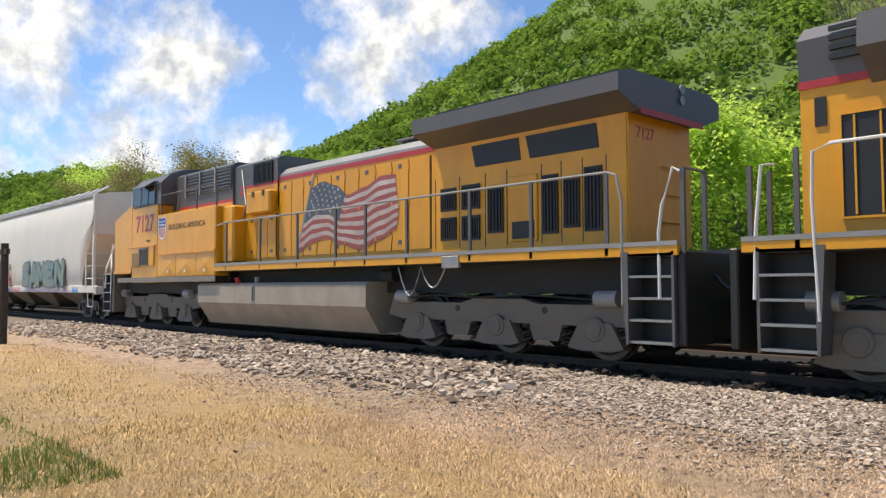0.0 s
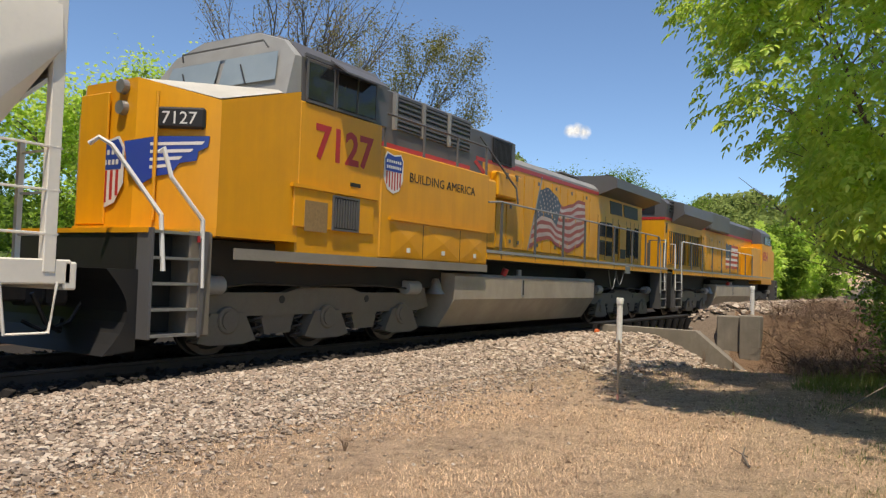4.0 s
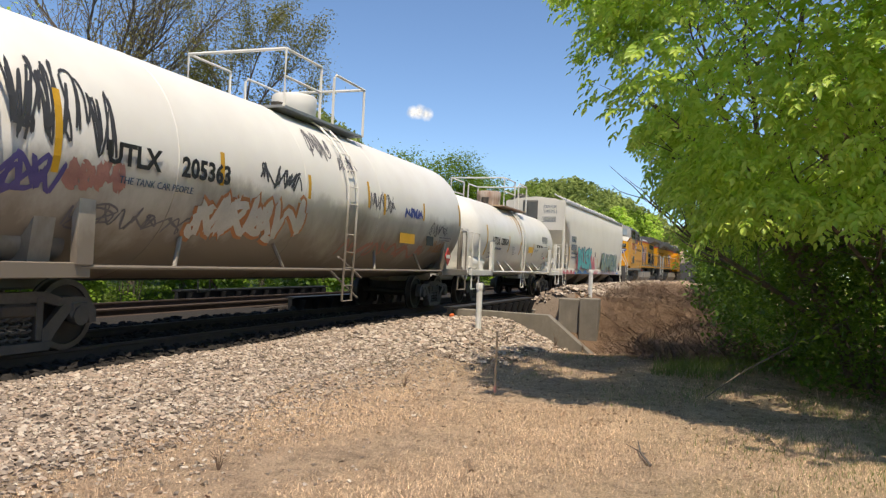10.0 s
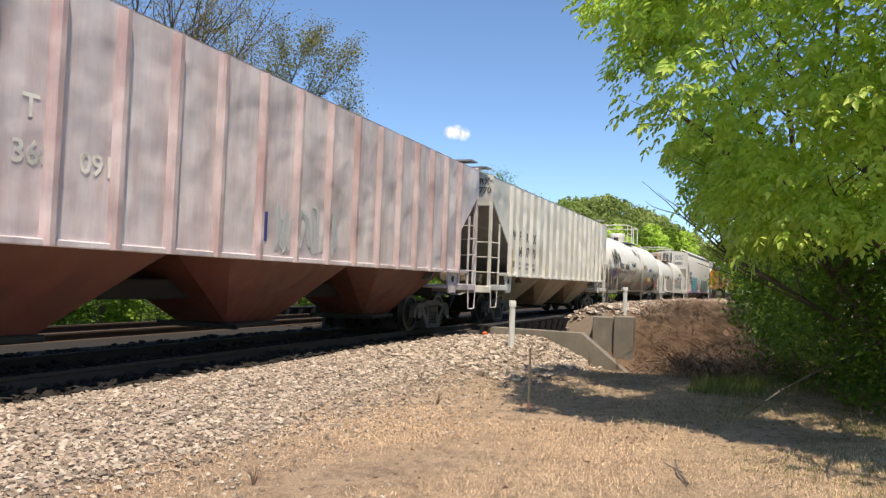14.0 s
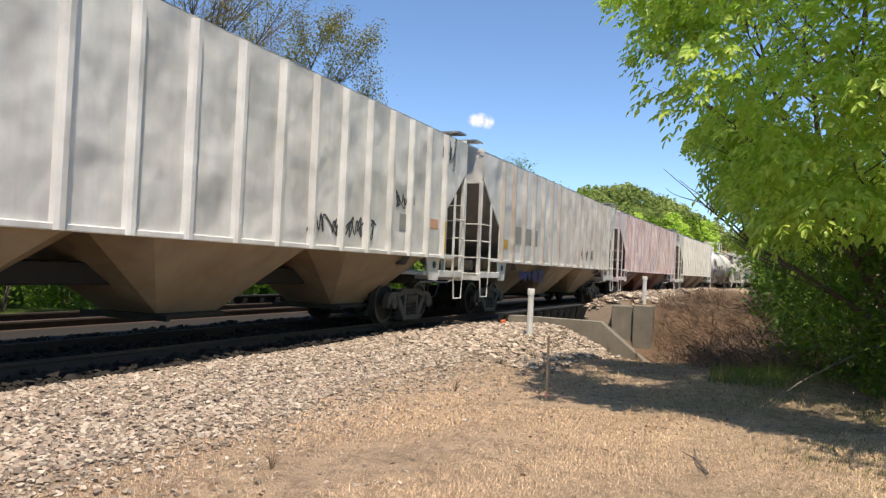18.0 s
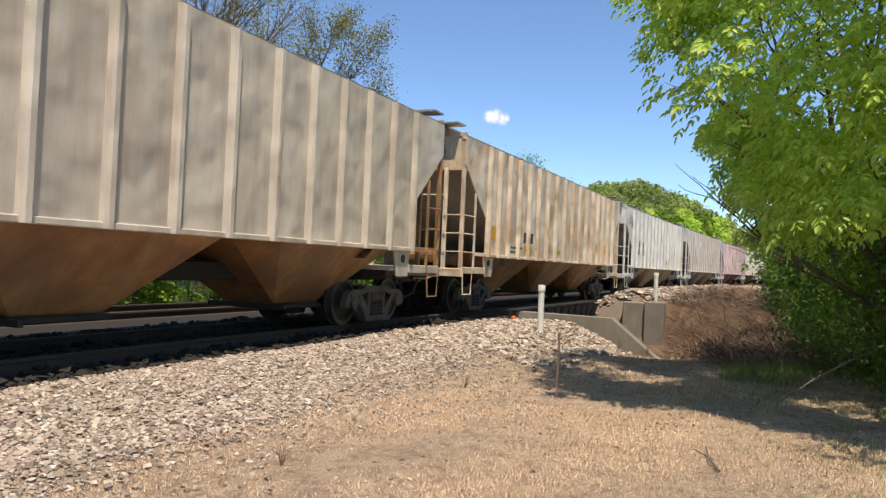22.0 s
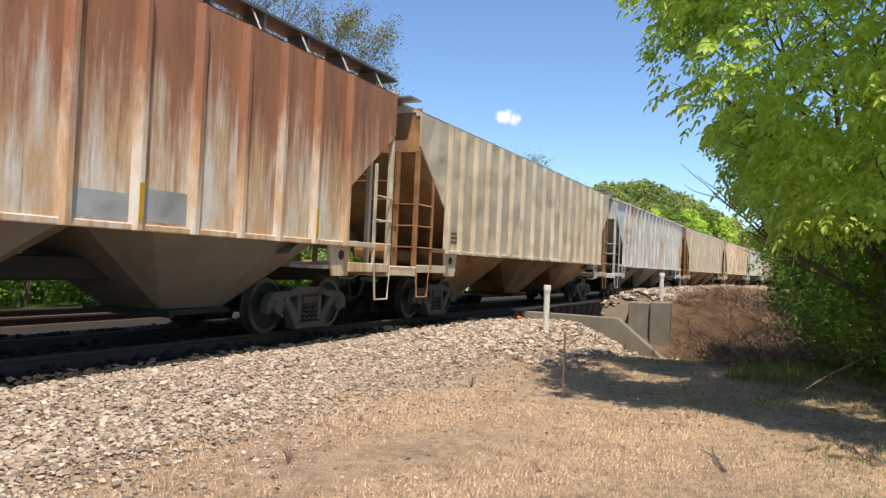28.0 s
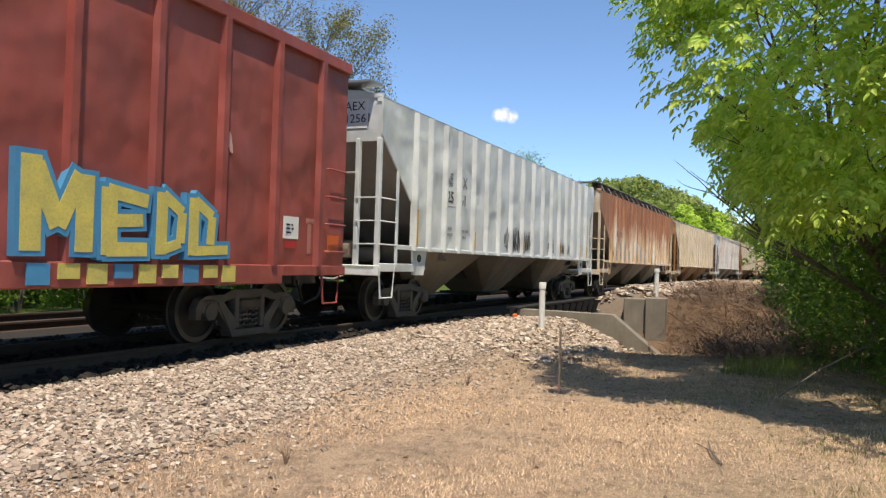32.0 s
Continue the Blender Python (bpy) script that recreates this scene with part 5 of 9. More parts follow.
    pa, pb, dx0 = (-1.53, 1.78, 0.6) if dirty else (-1.90, 1.44, -0.4)
    pf = Shape()
    pf.box(pa, pb, -1.05, -0.5, tz - 0.14, tz - 0.09).box(pa, pb, 0.5, 1.05, tz - 0.14, tz - 0.09).box(pa, pa + 0.55, -0.5, 0.5, tz - 0.12, tz - 0.08).box(pb - 0.55, pb, -0.5, 0.5, tz - 0.12, tz - 0.08)
    part("platform", pf, GALV if dirty else mat("rust_stained_platform", (0.52, 0.40, 0.26), RUST, 3, 0.7), c)
    rail = Shape()
    for yy in (-1.05, 1.05):
        rail.tube([(pa, yy, tz - 0.12), (pa, yy, tz + 0.92), (LADX - 0.1, yy, tz + 0.92), (LADX - 0.1, yy, tz - 0.1)], 0.03, 6)
        rail.tube([(LADX + 0.45, yy, tz - 0.1), (LADX + 0.45, yy, tz + 0.84), (LADX + 0.53, yy, tz + 0.92), (pb, yy, tz + 0.92), (pb, yy, tz - 0.12)], 0.03, 6)
        rail.tube([(pa, yy, tz + 0.42), (LADX - 0.1, yy, tz + 0.42)], 0.024, 6)
    for xx in (pa, pb):
        rail.tube([(xx, -1.05, tz + 0.92), (xx, 1.05, tz + 0.92)], 0.03, 6)
    part("platform_rail", rail, paint, c)
    part("dome", Shape().lathe([(0.44, tz - 0.2), (0.46, tz + 0.22), (0.47, tz + 0.24), (0.47, tz + 0.50), (0.44, tz + 0.55), (0.1, tz + 0.57)], "z", 28, (dx0, 0, 0)), paint if dirty else mat("rust_streaked_dome", (0.62, 0.57, 0.50), (0.52, 0.42, 0.33), 3, 0.6, streak=RUST, streak_amt=0.9), c, smooth=35)
    part("valve", Shape().lathe([(0.12, tz - 0.1), (0.12, tz + 0.3), (0.18, tz + 0.32), (0.18, tz + 0.4)], "z", 14, (dx0 + 0.75, 0.1, 0)), CASTIRON, c, smooth=35)
    part("valve", Shape().lathe([(0.14, tz - 0.1), (0.14, tz + 0.25)], "z", 14, (dx0 - 0.8, -0.1, 0)), CASTIRON, c, smooth=35)
    for sgn in (-1, 1):
        pts = []
        for k in range(9):
            a = radians(88 - 92 * k / 8)
            pts.append((sgn * (R + 0.09) * math.cos(a), zc + (R + 0.09) * math.sin(a)))
        pts = [(p[0], p[1]) for p in pts] + [(sgn * (R + 0.06), 1.4), (sgn * (R + 0.03), 0.45)]
        base = Shape()
        for dx in (LADX, LADX + 0.4):
            base.tube([(dx, y, z) for y, z in pts], 0.022, 5)
        lad = part("ladder", base, paint, c)
        spots = pts[1:11] + [(sgn * (R + 0.05), z) for z in (1.75, 1.1, 0.75, 0.45)]
        for y, z in spots:
            part("rung", Shape().tube([(LADX, y, z), (LADX + 0.4, y, z)], 0.014, 5), paint, lad)
        lad = Shape()
        lad.tube([(-0.3, sgn * 1.46, 1.05), (0.55, sgn * (R + 0.04), 0.5)], 0.022, 5).tube([(-0.3, sgn * (R + 0.02), 1.3), (0.7, sgn * (R + 0.04), 0.9)], 0.022, 5)
        part("ladder_brace", lad, paint, c)
    # markings lie on the curved shell
    ang = lambda z: math.asin(max(-1, min(1, (z - zc) / R)))
    for x, z0, z1 in marks:
        sh = Shape()
        ks = [z0 + (z1 - z0) * k / 5 for k in range(6)]
        vs = [(x + dx, -(R * 1.006 + 0.004) * math.cos(ang(z)), zc + (R * 1.006 + 0.004) * math.sin(ang(z))) for z in ks for dx in (-0.05, 0.05)]
        sh.add(vs, [(2 * k, 2 * k + 1, 2 * k + 3, 2 * k + 2) for k in range(5)])
        part("reflector_strip", sh, YELLOWTAPE, c)
    return c, L, R, zc


def on_tank(c, R, zc, text, size, x, z, m, bold=0.0):
    a = math.asin((z - zc) / R)
    rr = R * 1.004 + 0.02
    y, zz = -rr * math.cos(a), zc + rr * math.sin(a)
    lettering(text, size, m, c, (x, y, zz - size * 0.35), (90 - math.degrees(a), 0, 0), bold=bold)


def wrap_on_tank(ob, R, zc, lift=0.006):
    """Bend a flat painted part onto the tank's side."""
    for v in ob.data.vertices:
        a = max(-1.3, min(1.3, (v.co.z - zc) / R))
        v.co.y, v.co.z = -(R * 1.004 + lift) * math.cos(a), zc + (R * 1.004 + lift) * math.sin(a)


T1, TL1, R1, Z1 = tank_car("white tank car with rust-stained top platform", -49.1, -62.6, 1.36, 2.24, TANK_WHITE, 1,
                           [(-4.78, 1.6, 2.6), (-2.0, 1.75, 2.35), (-0.3, 1.7, 2.2), (1.8, 1.7, 2.2), (4.7, 1.7, 2.25)])
on_tank(T1, R1, Z1, "UTLX", 0.34, -4.22, 2.12, INK, 0.012)
on_tank(T1, R1, Z1, "125814", 0.32, -3.2, 2.12, INK, 0.012)
on_tank(T1, R1, Z1, "THE TANK CAR PEOPLE", 0.12, -4.3, 1.86, NAVY)
for k, (zz, tx) in enumerate(((1.70, "LD LMT"), (1.56, "LT WT"))):
    on_tank(T1, R1, Z1, tx, 0.12, -4.4, zz, NAVY)
part("warning_panel", Shape().box(0.95, 1.64, -1.36, -1.355, 1.82, 2.06), YELLOWTAPE, T1)
wrap_on_tank(T1.children[-1], R1, Z1)
on_tank(T1, R1, Z1, "SULFURIC ACID", 0.15, 2.3, 2.14, INK, 0.004)
part("data_panel", Shape().box(3.3, 4.35, -1.36, -1.355, 2.12, 2.58), LIGHTGREY, T1)
wrap_on_tank(T1.children[-1], R1, Z1, 0.003)
part("data_label", Shape().box(3.65, 3.82, -1.36, -1.355, 1.62, 1.70), REDPAINT, T1)
wrap_on_tank(T1.children[-1], R1, Z1, 0.004)
for x, z, w in ((-1.6, 1.95, 0.5), (3.35, 2.5, 0.95), (3.3, 1.85, 0.3), (1.9, 1.95, 0.9)):
    text_bars(T1, x, -1.36, z, 2 if x < 2 and x > 0 else 5, w, FADEDINK if x > 0 else LIGHTGREY, 0.07, int(x * 10))
    wrap_on_tank(T1.children[-1], R1, Z1)

def stain(car, R, zc, x, w, z0, z1, m, seed):
    """A run of rust down the shell, ragged at its edges."""
    g = random.Random(seed)
    n = 14
    vs = []
    for k in range(n + 1):
        z = z1 + (z0 - z1) * k / n
        q = w * (1 - (k / n) ** 1.6) * g.uniform(0.75, 1.1) / 2 + 0.01
        dx = 0.04 * math.sin(k * 0.9 + seed)
        vs += [(x + dx - q, -R, z), (x + dx + q, -R, z)]
    o = part("rust_stain", Shape().add(vs, [(2 * k, 2 * k + 1, 2 * k + 3, 2 * k + 2) for k in range(n)]), m, car)
    wrap_on_tank(o, R, zc, 0.004 + 0.001 * (seed % 3))


STAIN = mat("pale_rust_run", (0.62, 0.47, 0.29), (0.50, 0.33, 0.17), 4, 0.6, fine_amt=0.2, bump=0)
DARKSTAIN = mat("dark_rust_run", (0.36, 0.20, 0.09), (0.45, 0.28, 0.13), 5, 0.7, fine_amt=0.2, bump=0)
for k, (x, w, z0, m) in enumerate(((-0.95, 0.22, 2.9, STAIN), (-0.55, 0.34, 2.45, STAIN), (-0.2, 0.26, 2.1, STAIN), (0.15, 0.20, 2.75, STAIN), (-0.62, 0.07, 2.7, DARKSTAIN), (-0.12, 0.06, 2.55, DARKSTAIN), (-1.3, 0.12, 3.1, STAIN), (0.6, 0.10, 3.0, STAIN))):
    stain(T1, R1, Z1, x, w, z0, Z1 + 1.28 * R1, m, k)

T2, TL2, R2, Z2 = tank_car("grimy white tank car covered in sprayed tags", -62.95, -80.3, 1.63, 2.46, TANK_GRIME_SHADE, 2,
                           [(-7.04, 2.08, 2.99), (-4.08, 2.26, 2.74), (-1.5, 2.31, 2.73), (1.02, 2.36, 2.9), (1.85, 2.27, 2.73), (4.3, 2.3, 2.73), (7.22, 2.34, 2.93)], dirty=True)
on_tank(T2, R2, Z2, "UTLX", 0.37, -6.35, 2.42, INK, 0.012)
on_tank(T2, R2, Z2, "205363", 0.37, -5.0, 2.42, INK, 0.012)
on_tank(T2, R2, Z2, "THE TANK CAR PEOPLE", 0.13, -6.1, 2.12, NAVY)
VIOLETTAG = mat("violet_tag_paint", (0.10, 0.08, 0.25), None, 3, 0.6)
BLACKTAG = mat("black_tag_paint", (0.05, 0.05, 0.055), None, 3, 0.6)
OCHRE = mat("ochre_tag_paint", (0.42, 0.24, 0.13), None, 3, 0.6)
BLUETAG = mat("blue_tag_paint", (0.05, 0.08, 0.30), None, 3, 0.6)
FADEDTAG = mat("faded_black_tag_paint", (0.16, 0.15, 0.16), None, 3, 0.7)
FADEDRED = mat("faded_red_tag_paint", (0.42, 0.20, 0.16), None, 3, 0.7)
PALESPRAY = mat("pale_grey_spray", (0.58, 0.56, 0.52), (0.48, 0.46, 0.42), 3, 0.6)
BURNTORANGE = mat("burnt_orange_spray", (0.50, 0.19, 0.07), (0.42, 0.20, 0.10), 2, 0.6)
for x, z, w, h2, m, sd, n, r in ((-8.2, 2.35, 1.1, 1.0, BLACKTAG, 1, 5, 0.018), (-7.5, 2.30, 1.35, 1.0, BLACKTAG, 2, 6, 0.018), (-8.3, 1.75, 1.5, 0.55, VIOLETTAG, 12, 3, 0.03), (-3.05, 2.36, 1.25, 0.42, BLACKTAG, 3, 4, 0.02),
                                 (-1.3, 3.1, 1.0, 0.7, FADEDTAG, 13, 4, 0.016), (-0.3, 2.9, 0.9, 0.5, FADEDTAG, 14, 3, 0.014), (1.05, 2.33, 1.4, 0.40, FADEDTAG, 8, 6, 0.016), (3.07, 2.30, 1.15, 0.26, BLUETAG, 7, 7, 0.022),
                                 (-6.7, 1.45, 2.4, 0.35, FADEDTAG, 9, 6, 0.014), (0.3, 1.25, 4.8, 0.42, FADEDRED, 6, 6, 0.035), (-6.9, 1.95, 0.9, 0.35, FADEDRED, 5, 4, 0.04), (4.9, 1.95, 1.5, 0.35, FADEDTAG, 15, 5, 0.014), (5.4, 1.45, 1.2, 0.4, OCHRE, 16, 4, 0.02)):
    wrap_on_tank(scrawl(T2, x, -1.56, z, w, h2, m, sd, n, r), R2, Z2, 0.004)
for m, r, lift in ((BURNTORANGE, 0.13, 0.006), (PALESPRAY, 0.065, 0.012)):
    wrap_on_tank(scrawl(T2, -4.5, -1.56, 1.48, 3.2, 0.72, m, 61, 5, r, "graffiti_strokes"), R2, Z2, lift)
for x, z, w, hh, m in ((2.98, 1.70, 0.95, 0.24, YELLOWTAPE), (4.78, 1.70, 0.5, 0.24, BLACKPAINT), (4.25, 2.0, 0.5, 0.18, FADEDTAG)):
    part("warning_panel", Shape().box(x, x + w, -1.56, -1.555, z, z + hh), m, T2)
    wrap_on_tank(T2.children[-1], R2, Z2)
text_bars(T2, 5.75, -1.56, 2.28, 7, 0.95, FADEDTAG, 0.07, 5)
wrap_on_tank(T2.children[-1], R2, Z2)
for car, hh, red in ((T2, TL2 / 2, True), (T1, TL1 / 2, False)):
    s = 1
    dia = [(s * (hh - 2.25) + 0.25, 1.45), (s * (hh - 2.25), 1.70), (s * (hh - 2.25) - 0.25, 1.45), (s * (hh - 2.25), 1.20)]
    pl = part("hazard_placard", Shape().prism(dia, "y", -1.60, -1.58), REDPAINT if red else WHITEPAINT, car, "diamond hazard placard")
    part("placard_panel", Shape().box(s * (hh - 2.25) - 0.16, s * (hh - 2.25) + 0.16, -1.606, -1.60, 1.40, 1.50), WHITEPAINT if red else LIGHTGREY, pl)

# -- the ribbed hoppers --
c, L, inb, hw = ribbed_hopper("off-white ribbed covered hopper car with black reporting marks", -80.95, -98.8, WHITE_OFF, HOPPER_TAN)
FY = -hw - 0.006
for a, x in (("W", -6.96), ("F", -6.14), ("R", -5.36), ("X", -4.50)):
    lettering(a, 0.45, STENCIL, c, (x, FY, 2.62), bold=0.012)
for a, x in (("84", -6.24), ("37", -5.44), ("70", -4.62)):
    lettering(a, 0.45, STENCIL, c, (x, FY, 2.13), bold=0.012)
for k in range(3):
    text_bars(c, -6.22 + 0.8 * k, FY, 1.86, 2, 0.45, FADEDINK, 0.16, 1 + k)
part("data_label", Shape().box(-6.88, -6.55, FY, FY + 0.003, 1.76, 1.96), LIGHTGREY, c)
text_bars(c, -3.75, FY, 2.45, 3, 0.3, FADEDINK, 0.09, 7)
on_end(c, L, "WFRX\n843770", 0.26, 4.12, INK, -1.30)

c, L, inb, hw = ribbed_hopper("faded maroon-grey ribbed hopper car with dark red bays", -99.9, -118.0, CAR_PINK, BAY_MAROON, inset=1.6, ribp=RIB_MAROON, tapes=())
SILVERTAG = mat("silver_spray", (0.55, 0.55, 0.56), (0.45, 0.46, 0.48), 2, 0.5)
lettering("T", 0.34, WHITE_OFF, c, (-5.4, FY, 2.76), bold=0.006)
lettering("368", 0.34, WHITE_OFF, c, (-5.5, FY, 2.28), bold=0.006)
lettering("091", 0.34, WHITE_OFF, c, (-4.65, FY, 2.28), bold=0.006)
for k in range(3):
    scrawl(c, -0.9 + k * 0.75, FY, 1.6, 0.6, 0.75, SILVERTAG, 20 + k, 2, 0.05)
part("patch", Shape().box(-1.25, -1.05, FY, FY + 0.003, 1.75, 2.2), BLUETAG, c)

c, L, inb, hw = ribbed_hopper("dusty grey-white ribbed hopper car with rust-edged posts", -119.0, -136.5, CAR_WHITE, HOPPER_TAN, inset=1.52, ribs=RIBS16, ribp=car_paint("rust_edged_post", (0.54, 0.52, 0.49), (0.47, 0.45, 0.42), 0.45, 0.4, (0.32, 0.29, 0.26), (0.42, 0.22, 0.09)), tapes=())
part("patch", Shape().box(-inb + 1.3, -inb + 3.6, FY, FY + 0.003, 2.05, 2.55), LIGHTGREY, c)
part("warning_label", Shape().box(-inb + 0.25, -inb + 0.7, FY, FY + 0.003, 1.85, 2.12), YELLOWTAPE, c)
part("warning_label", Shape().box(-inb + 4.05, -inb + 4.5, FY, FY + 0.003, 1.56, 1.66), YELLOWTAPE, c)
scrawl(c, 2.3, FY, 1.75, 2.6, 0.5, BLACKTAG, 31, 7, 0.02)
scrawl(c, -4.6, -1.2, 0.9, 3.0, 0.45, BLUETAG, 33, 8, 0.03)

c, L, inb, hw = ribbed_hopper("pale grey ribbed hopper car with black tags", -137.55, -154.9, CAR_WHITE, HOPPER_TAN, inset=1.47, ribs=RIBS16, tapes=(13,))
part("patch", Shape().box(-6.1, -5.3, FY, FY + 0.003, 2.12, 2.85), LIGHTGREY, c)
part("patch", Shape().box(-5.12, -4.32, FY, FY + 0.003, 2.12, 2.82), LIGHTGREY, c)
for word, lx, lz in (("CR", -5.92, 2.52), ("DX", -4.96, 2.52), ("475", -6.04, 2.18), ("161", -5.06, 2.18)):
    lettering(word, 0.36, INK, c, (lx, FY - 0.004, lz), bold=0.01)
part("warning_label", Shape().box(inb - 0.75, inb - 0.3, FY, FY + 0.003, 2.10, 2.32), FADEDORANGE, c)
part("patch", Shape().box(inb - 2.3, inb - 1.7, FY, FY + 0.003, 1.95, 2.3), LIGHTGREY, c)
scrawl(c, inb - 2.6, FY, 2.4, 1.0, 0.35, BLACKTAG, 41, 3, 0.015)
scrawl(c, 1.5, FY, 1.7, 2.4, 0.4, BLACKTAG, 42, 6, 0.018)
scrawl(c, inb - 0.2, FY, 3.55, 0.9, 0.7, BLACKTAG, 44, 3, 0.015)
scrawl(c, -inb - 0.9, FY, 3.4, 1.3, 0.6, BLACKTAG, 43, 4, 0.015)
on_end(c, L, "CRDX\n475151", 0.24, 4.12, INK, -1.1)

c, L, inb, hw = ribbed_hopper("rust-stained tan ribbed hopper car with dark streaks", -156.2, -174.2, CAR_TAN, HOPPER_RUST, inset=1.56, tapes=())
part("warning_label", Shape().box(-inb + 0.28, -inb + 0.85, FY, FY + 0.003, 1.92, 2.28), YELLOWTAPE, c)
part("warning_label", Shape().box(inb - 1.4, inb - 0.9, FY, FY + 0.003, 1.92, 2.28), YELLOWTAPE, c)
part("patch", Shape().box(-inb + 3.0, -inb + 3.9, FY, FY + 0.003, 1.95, 2.25), BLACKTAG, c)
for lx, lw, lz in ((-1.08, 0.5, 1.72), (1.80, 0.5, 1.68), (4.45, 0.3, 1.68)):
    part("warning_label", Shape().box(lx, lx + lw, FY, FY + 0.003, lz, lz + 0.11), YELLOWTAPE, c)
part("warning_label", Shape().box(-inb + 3.1, -inb + 3.8, FY - 0.003, FY, 1.68, 1.88), YELLOWTAPE, c)
text_bars(c, -inb + 1.8, FY, 1.75, 2, 1.2, INK, 0.12, 6)
on_end(c, L, "NDYX\n475120", 0.20, 4.08, CASTIRON, -0.85)

c, L, inb, hw = ribbed_hopper("weathered cream ribbed hopper car with rusty end frames", -175.45, -193.4, CAR_CREAM, HOPPER_RUST, inset=1.5, ribp=CAR_CREAM, endp=HOPPER_RUST, tapes=(0, 4))
text_bars(c, -inb + 0.35, FY, 2.0, 3, 0.5, INK, 0.1, 8)
part("number_panel", Shape().box(-L / 2 + 0.104, -L / 2 + 0.118, 0.1, 1.2, 3.75, 4.2), mat("faded_red_panel", (0.36, 0.13, 0.09), (0.34, 0.19, 0.12), 3, 0.7), c)

c, L, inb, hw = ribbed_hopper("blue-grey ribbed hopper car with rust-striped posts", -194.6, -212.35, CAR_STEEL, HOPPER_GREY, inset=1.52, ribp=RIB_STEEL, roofp=RIB_STEEL, endp=RIB_STEEL, tapes=(0, 4), eave=True)
lettering("MW", 0.36, INK, c, (-inb + 0.25, FY, 2.95), bold=0.008)
lettering("CX", 0.36, INK, c, (-inb + 0.92, FY, 2.95), bold=0.008)
lettering("463", 0.36, INK, c, (-inb + 0.20, FY, 2.52), bold=0.008)
lettering("430", 0.36, INK, c, (-inb + 0.86, FY, 2.52), bold=0.008)
text_bars(c, -inb + 0.3, FY, 2.25, 2, 0.45, INK, 0.1, 9)
text_bars(c, -inb + 0.9, FY, 2.05, 2, 0.45, INK, 0.1, 10)

c, L, inb, hw = ribbed_hopper("sand-coloured ribbed hopper car with rusty ends", -213.7, -231.3, CAR_SAND, HOPPER_RUST, endp=HOPPER_RUST, tapes=(), inset=1.45)
text_bars(c, -inb + 0.35, FY, 1.9, 3, 0.4, INK, 0.1, 11)
on_end(c, L, "NDYX\n475439", 0.20, 4.08, CASTIRON, -0.85)

c, L, inb, hw = ribbed_hopper("heavily rusted ribbed hopper car with pale patches", -232.3, -250.4, CAR_RUSTED, HOPPER_GREY, inset=1.76, walkp=LGREY, top=4.38, ribp=CAR_RUSTED, endp=CAR_SAND, roofp=CAR_RUSTED, tapes=(0, 2, 4.2, 6.5, 9, 12), tall_walk=True)
panel = [x * (inb - 0.09) / 7.02 for x in RIBS17]
for k, hgt in ((0, 2.15), (1, 3.0), (2, 2.92), (3, 2.55), (4, 2.05), (6, 2.45), (7, 2.35), (8, 2.1), (10, 1.86), (11, 1.95)):
    part("patch", Shape().box(panel[k] + 0.10, panel[k + 1] - 0.10, FY, FY + 0.004, 1.56, hgt), PATCH_GREY, c)
for k, (a, b) in enumerate((("GA", "76"), ("CX", "61"))):
    lettering(a, 0.36, INK, c, (panel[1 + k] + 0.12, FY - 0.004, 2.62), bold=0.008)
    lettering(b, 0.36, INK, c, (panel[1 + k] + 0.14, FY - 0.004, 2.10), bold=0.008)
    text_bars(c, panel[1 + k] + 0.14, FY - 0.004, 1.92, 2, 0.5, INK, 0.12, k)
text_bars(c, -inb + 0.25, FY - 0.004, 1.95, 4, 0.5, INK, 0.07, 5)
on_end(c, L, "GACX\n76611", 0.17, 4.16, INK, -1.15, WHITEPAINT)

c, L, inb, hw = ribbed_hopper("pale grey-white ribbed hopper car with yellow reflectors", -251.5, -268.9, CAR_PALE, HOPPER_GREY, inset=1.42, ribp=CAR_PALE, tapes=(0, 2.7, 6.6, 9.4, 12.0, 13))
for word, lx, lz, ink in (("125", -5.72, 2.60, INK), ("61", -4.78, 2.58, INK), ("AE", -5.66, 3.02, FADEDINK), ("X", -4.66, 3.0, FADEDINK)):
    lettering(word, 0.36, ink, c, (lx, FY - 0.004, lz), bold=0.006)
part("patch", Shape().box(-5.78, -5.02, FY, FY + 0.003, 2.52, 2.92), WHITEPAINT, c)
text_bars(c, -5.72, FY, 1.98, 2, 0.6, FADEDINK, 0.14, 61)
text_bars(c, -4.85, FY, 1.95, 2, 0.6, FADEDINK, 0.14, 62)
scrawl(c, -1.7, FY, 1.65, 2.5, 0.62, BLACKTAG, 51, 11, 0.012)
scrawl(c, -1.2, FY, 1.60, 1.6, 0.4, BLACKTAG, 57, 9, 0.010)
scrawl(c, 2.4, FY, 1.6, 0.7, 0.55, BLACKTAG, 52, 3, 0.014)
scrawl(c, 3.9, FY, 1.62, 1.2, 0.4, BLACKTAG, 53, 6, 0.012)
scrawl(c, -1.5, FY, 1.58, 0.7, 0.25, BLACKTAG, 54, 5, 0.010)
part("data_label", Shape().box(inb - 2.0, inb - 1.75, FY, FY + 0.003, 1.62, 1.85), BLACKPAINT, c)
on_end(c, L, "AEX\n12561", 0.24, 4.10, INK, -1.1, WHITEPAINT)


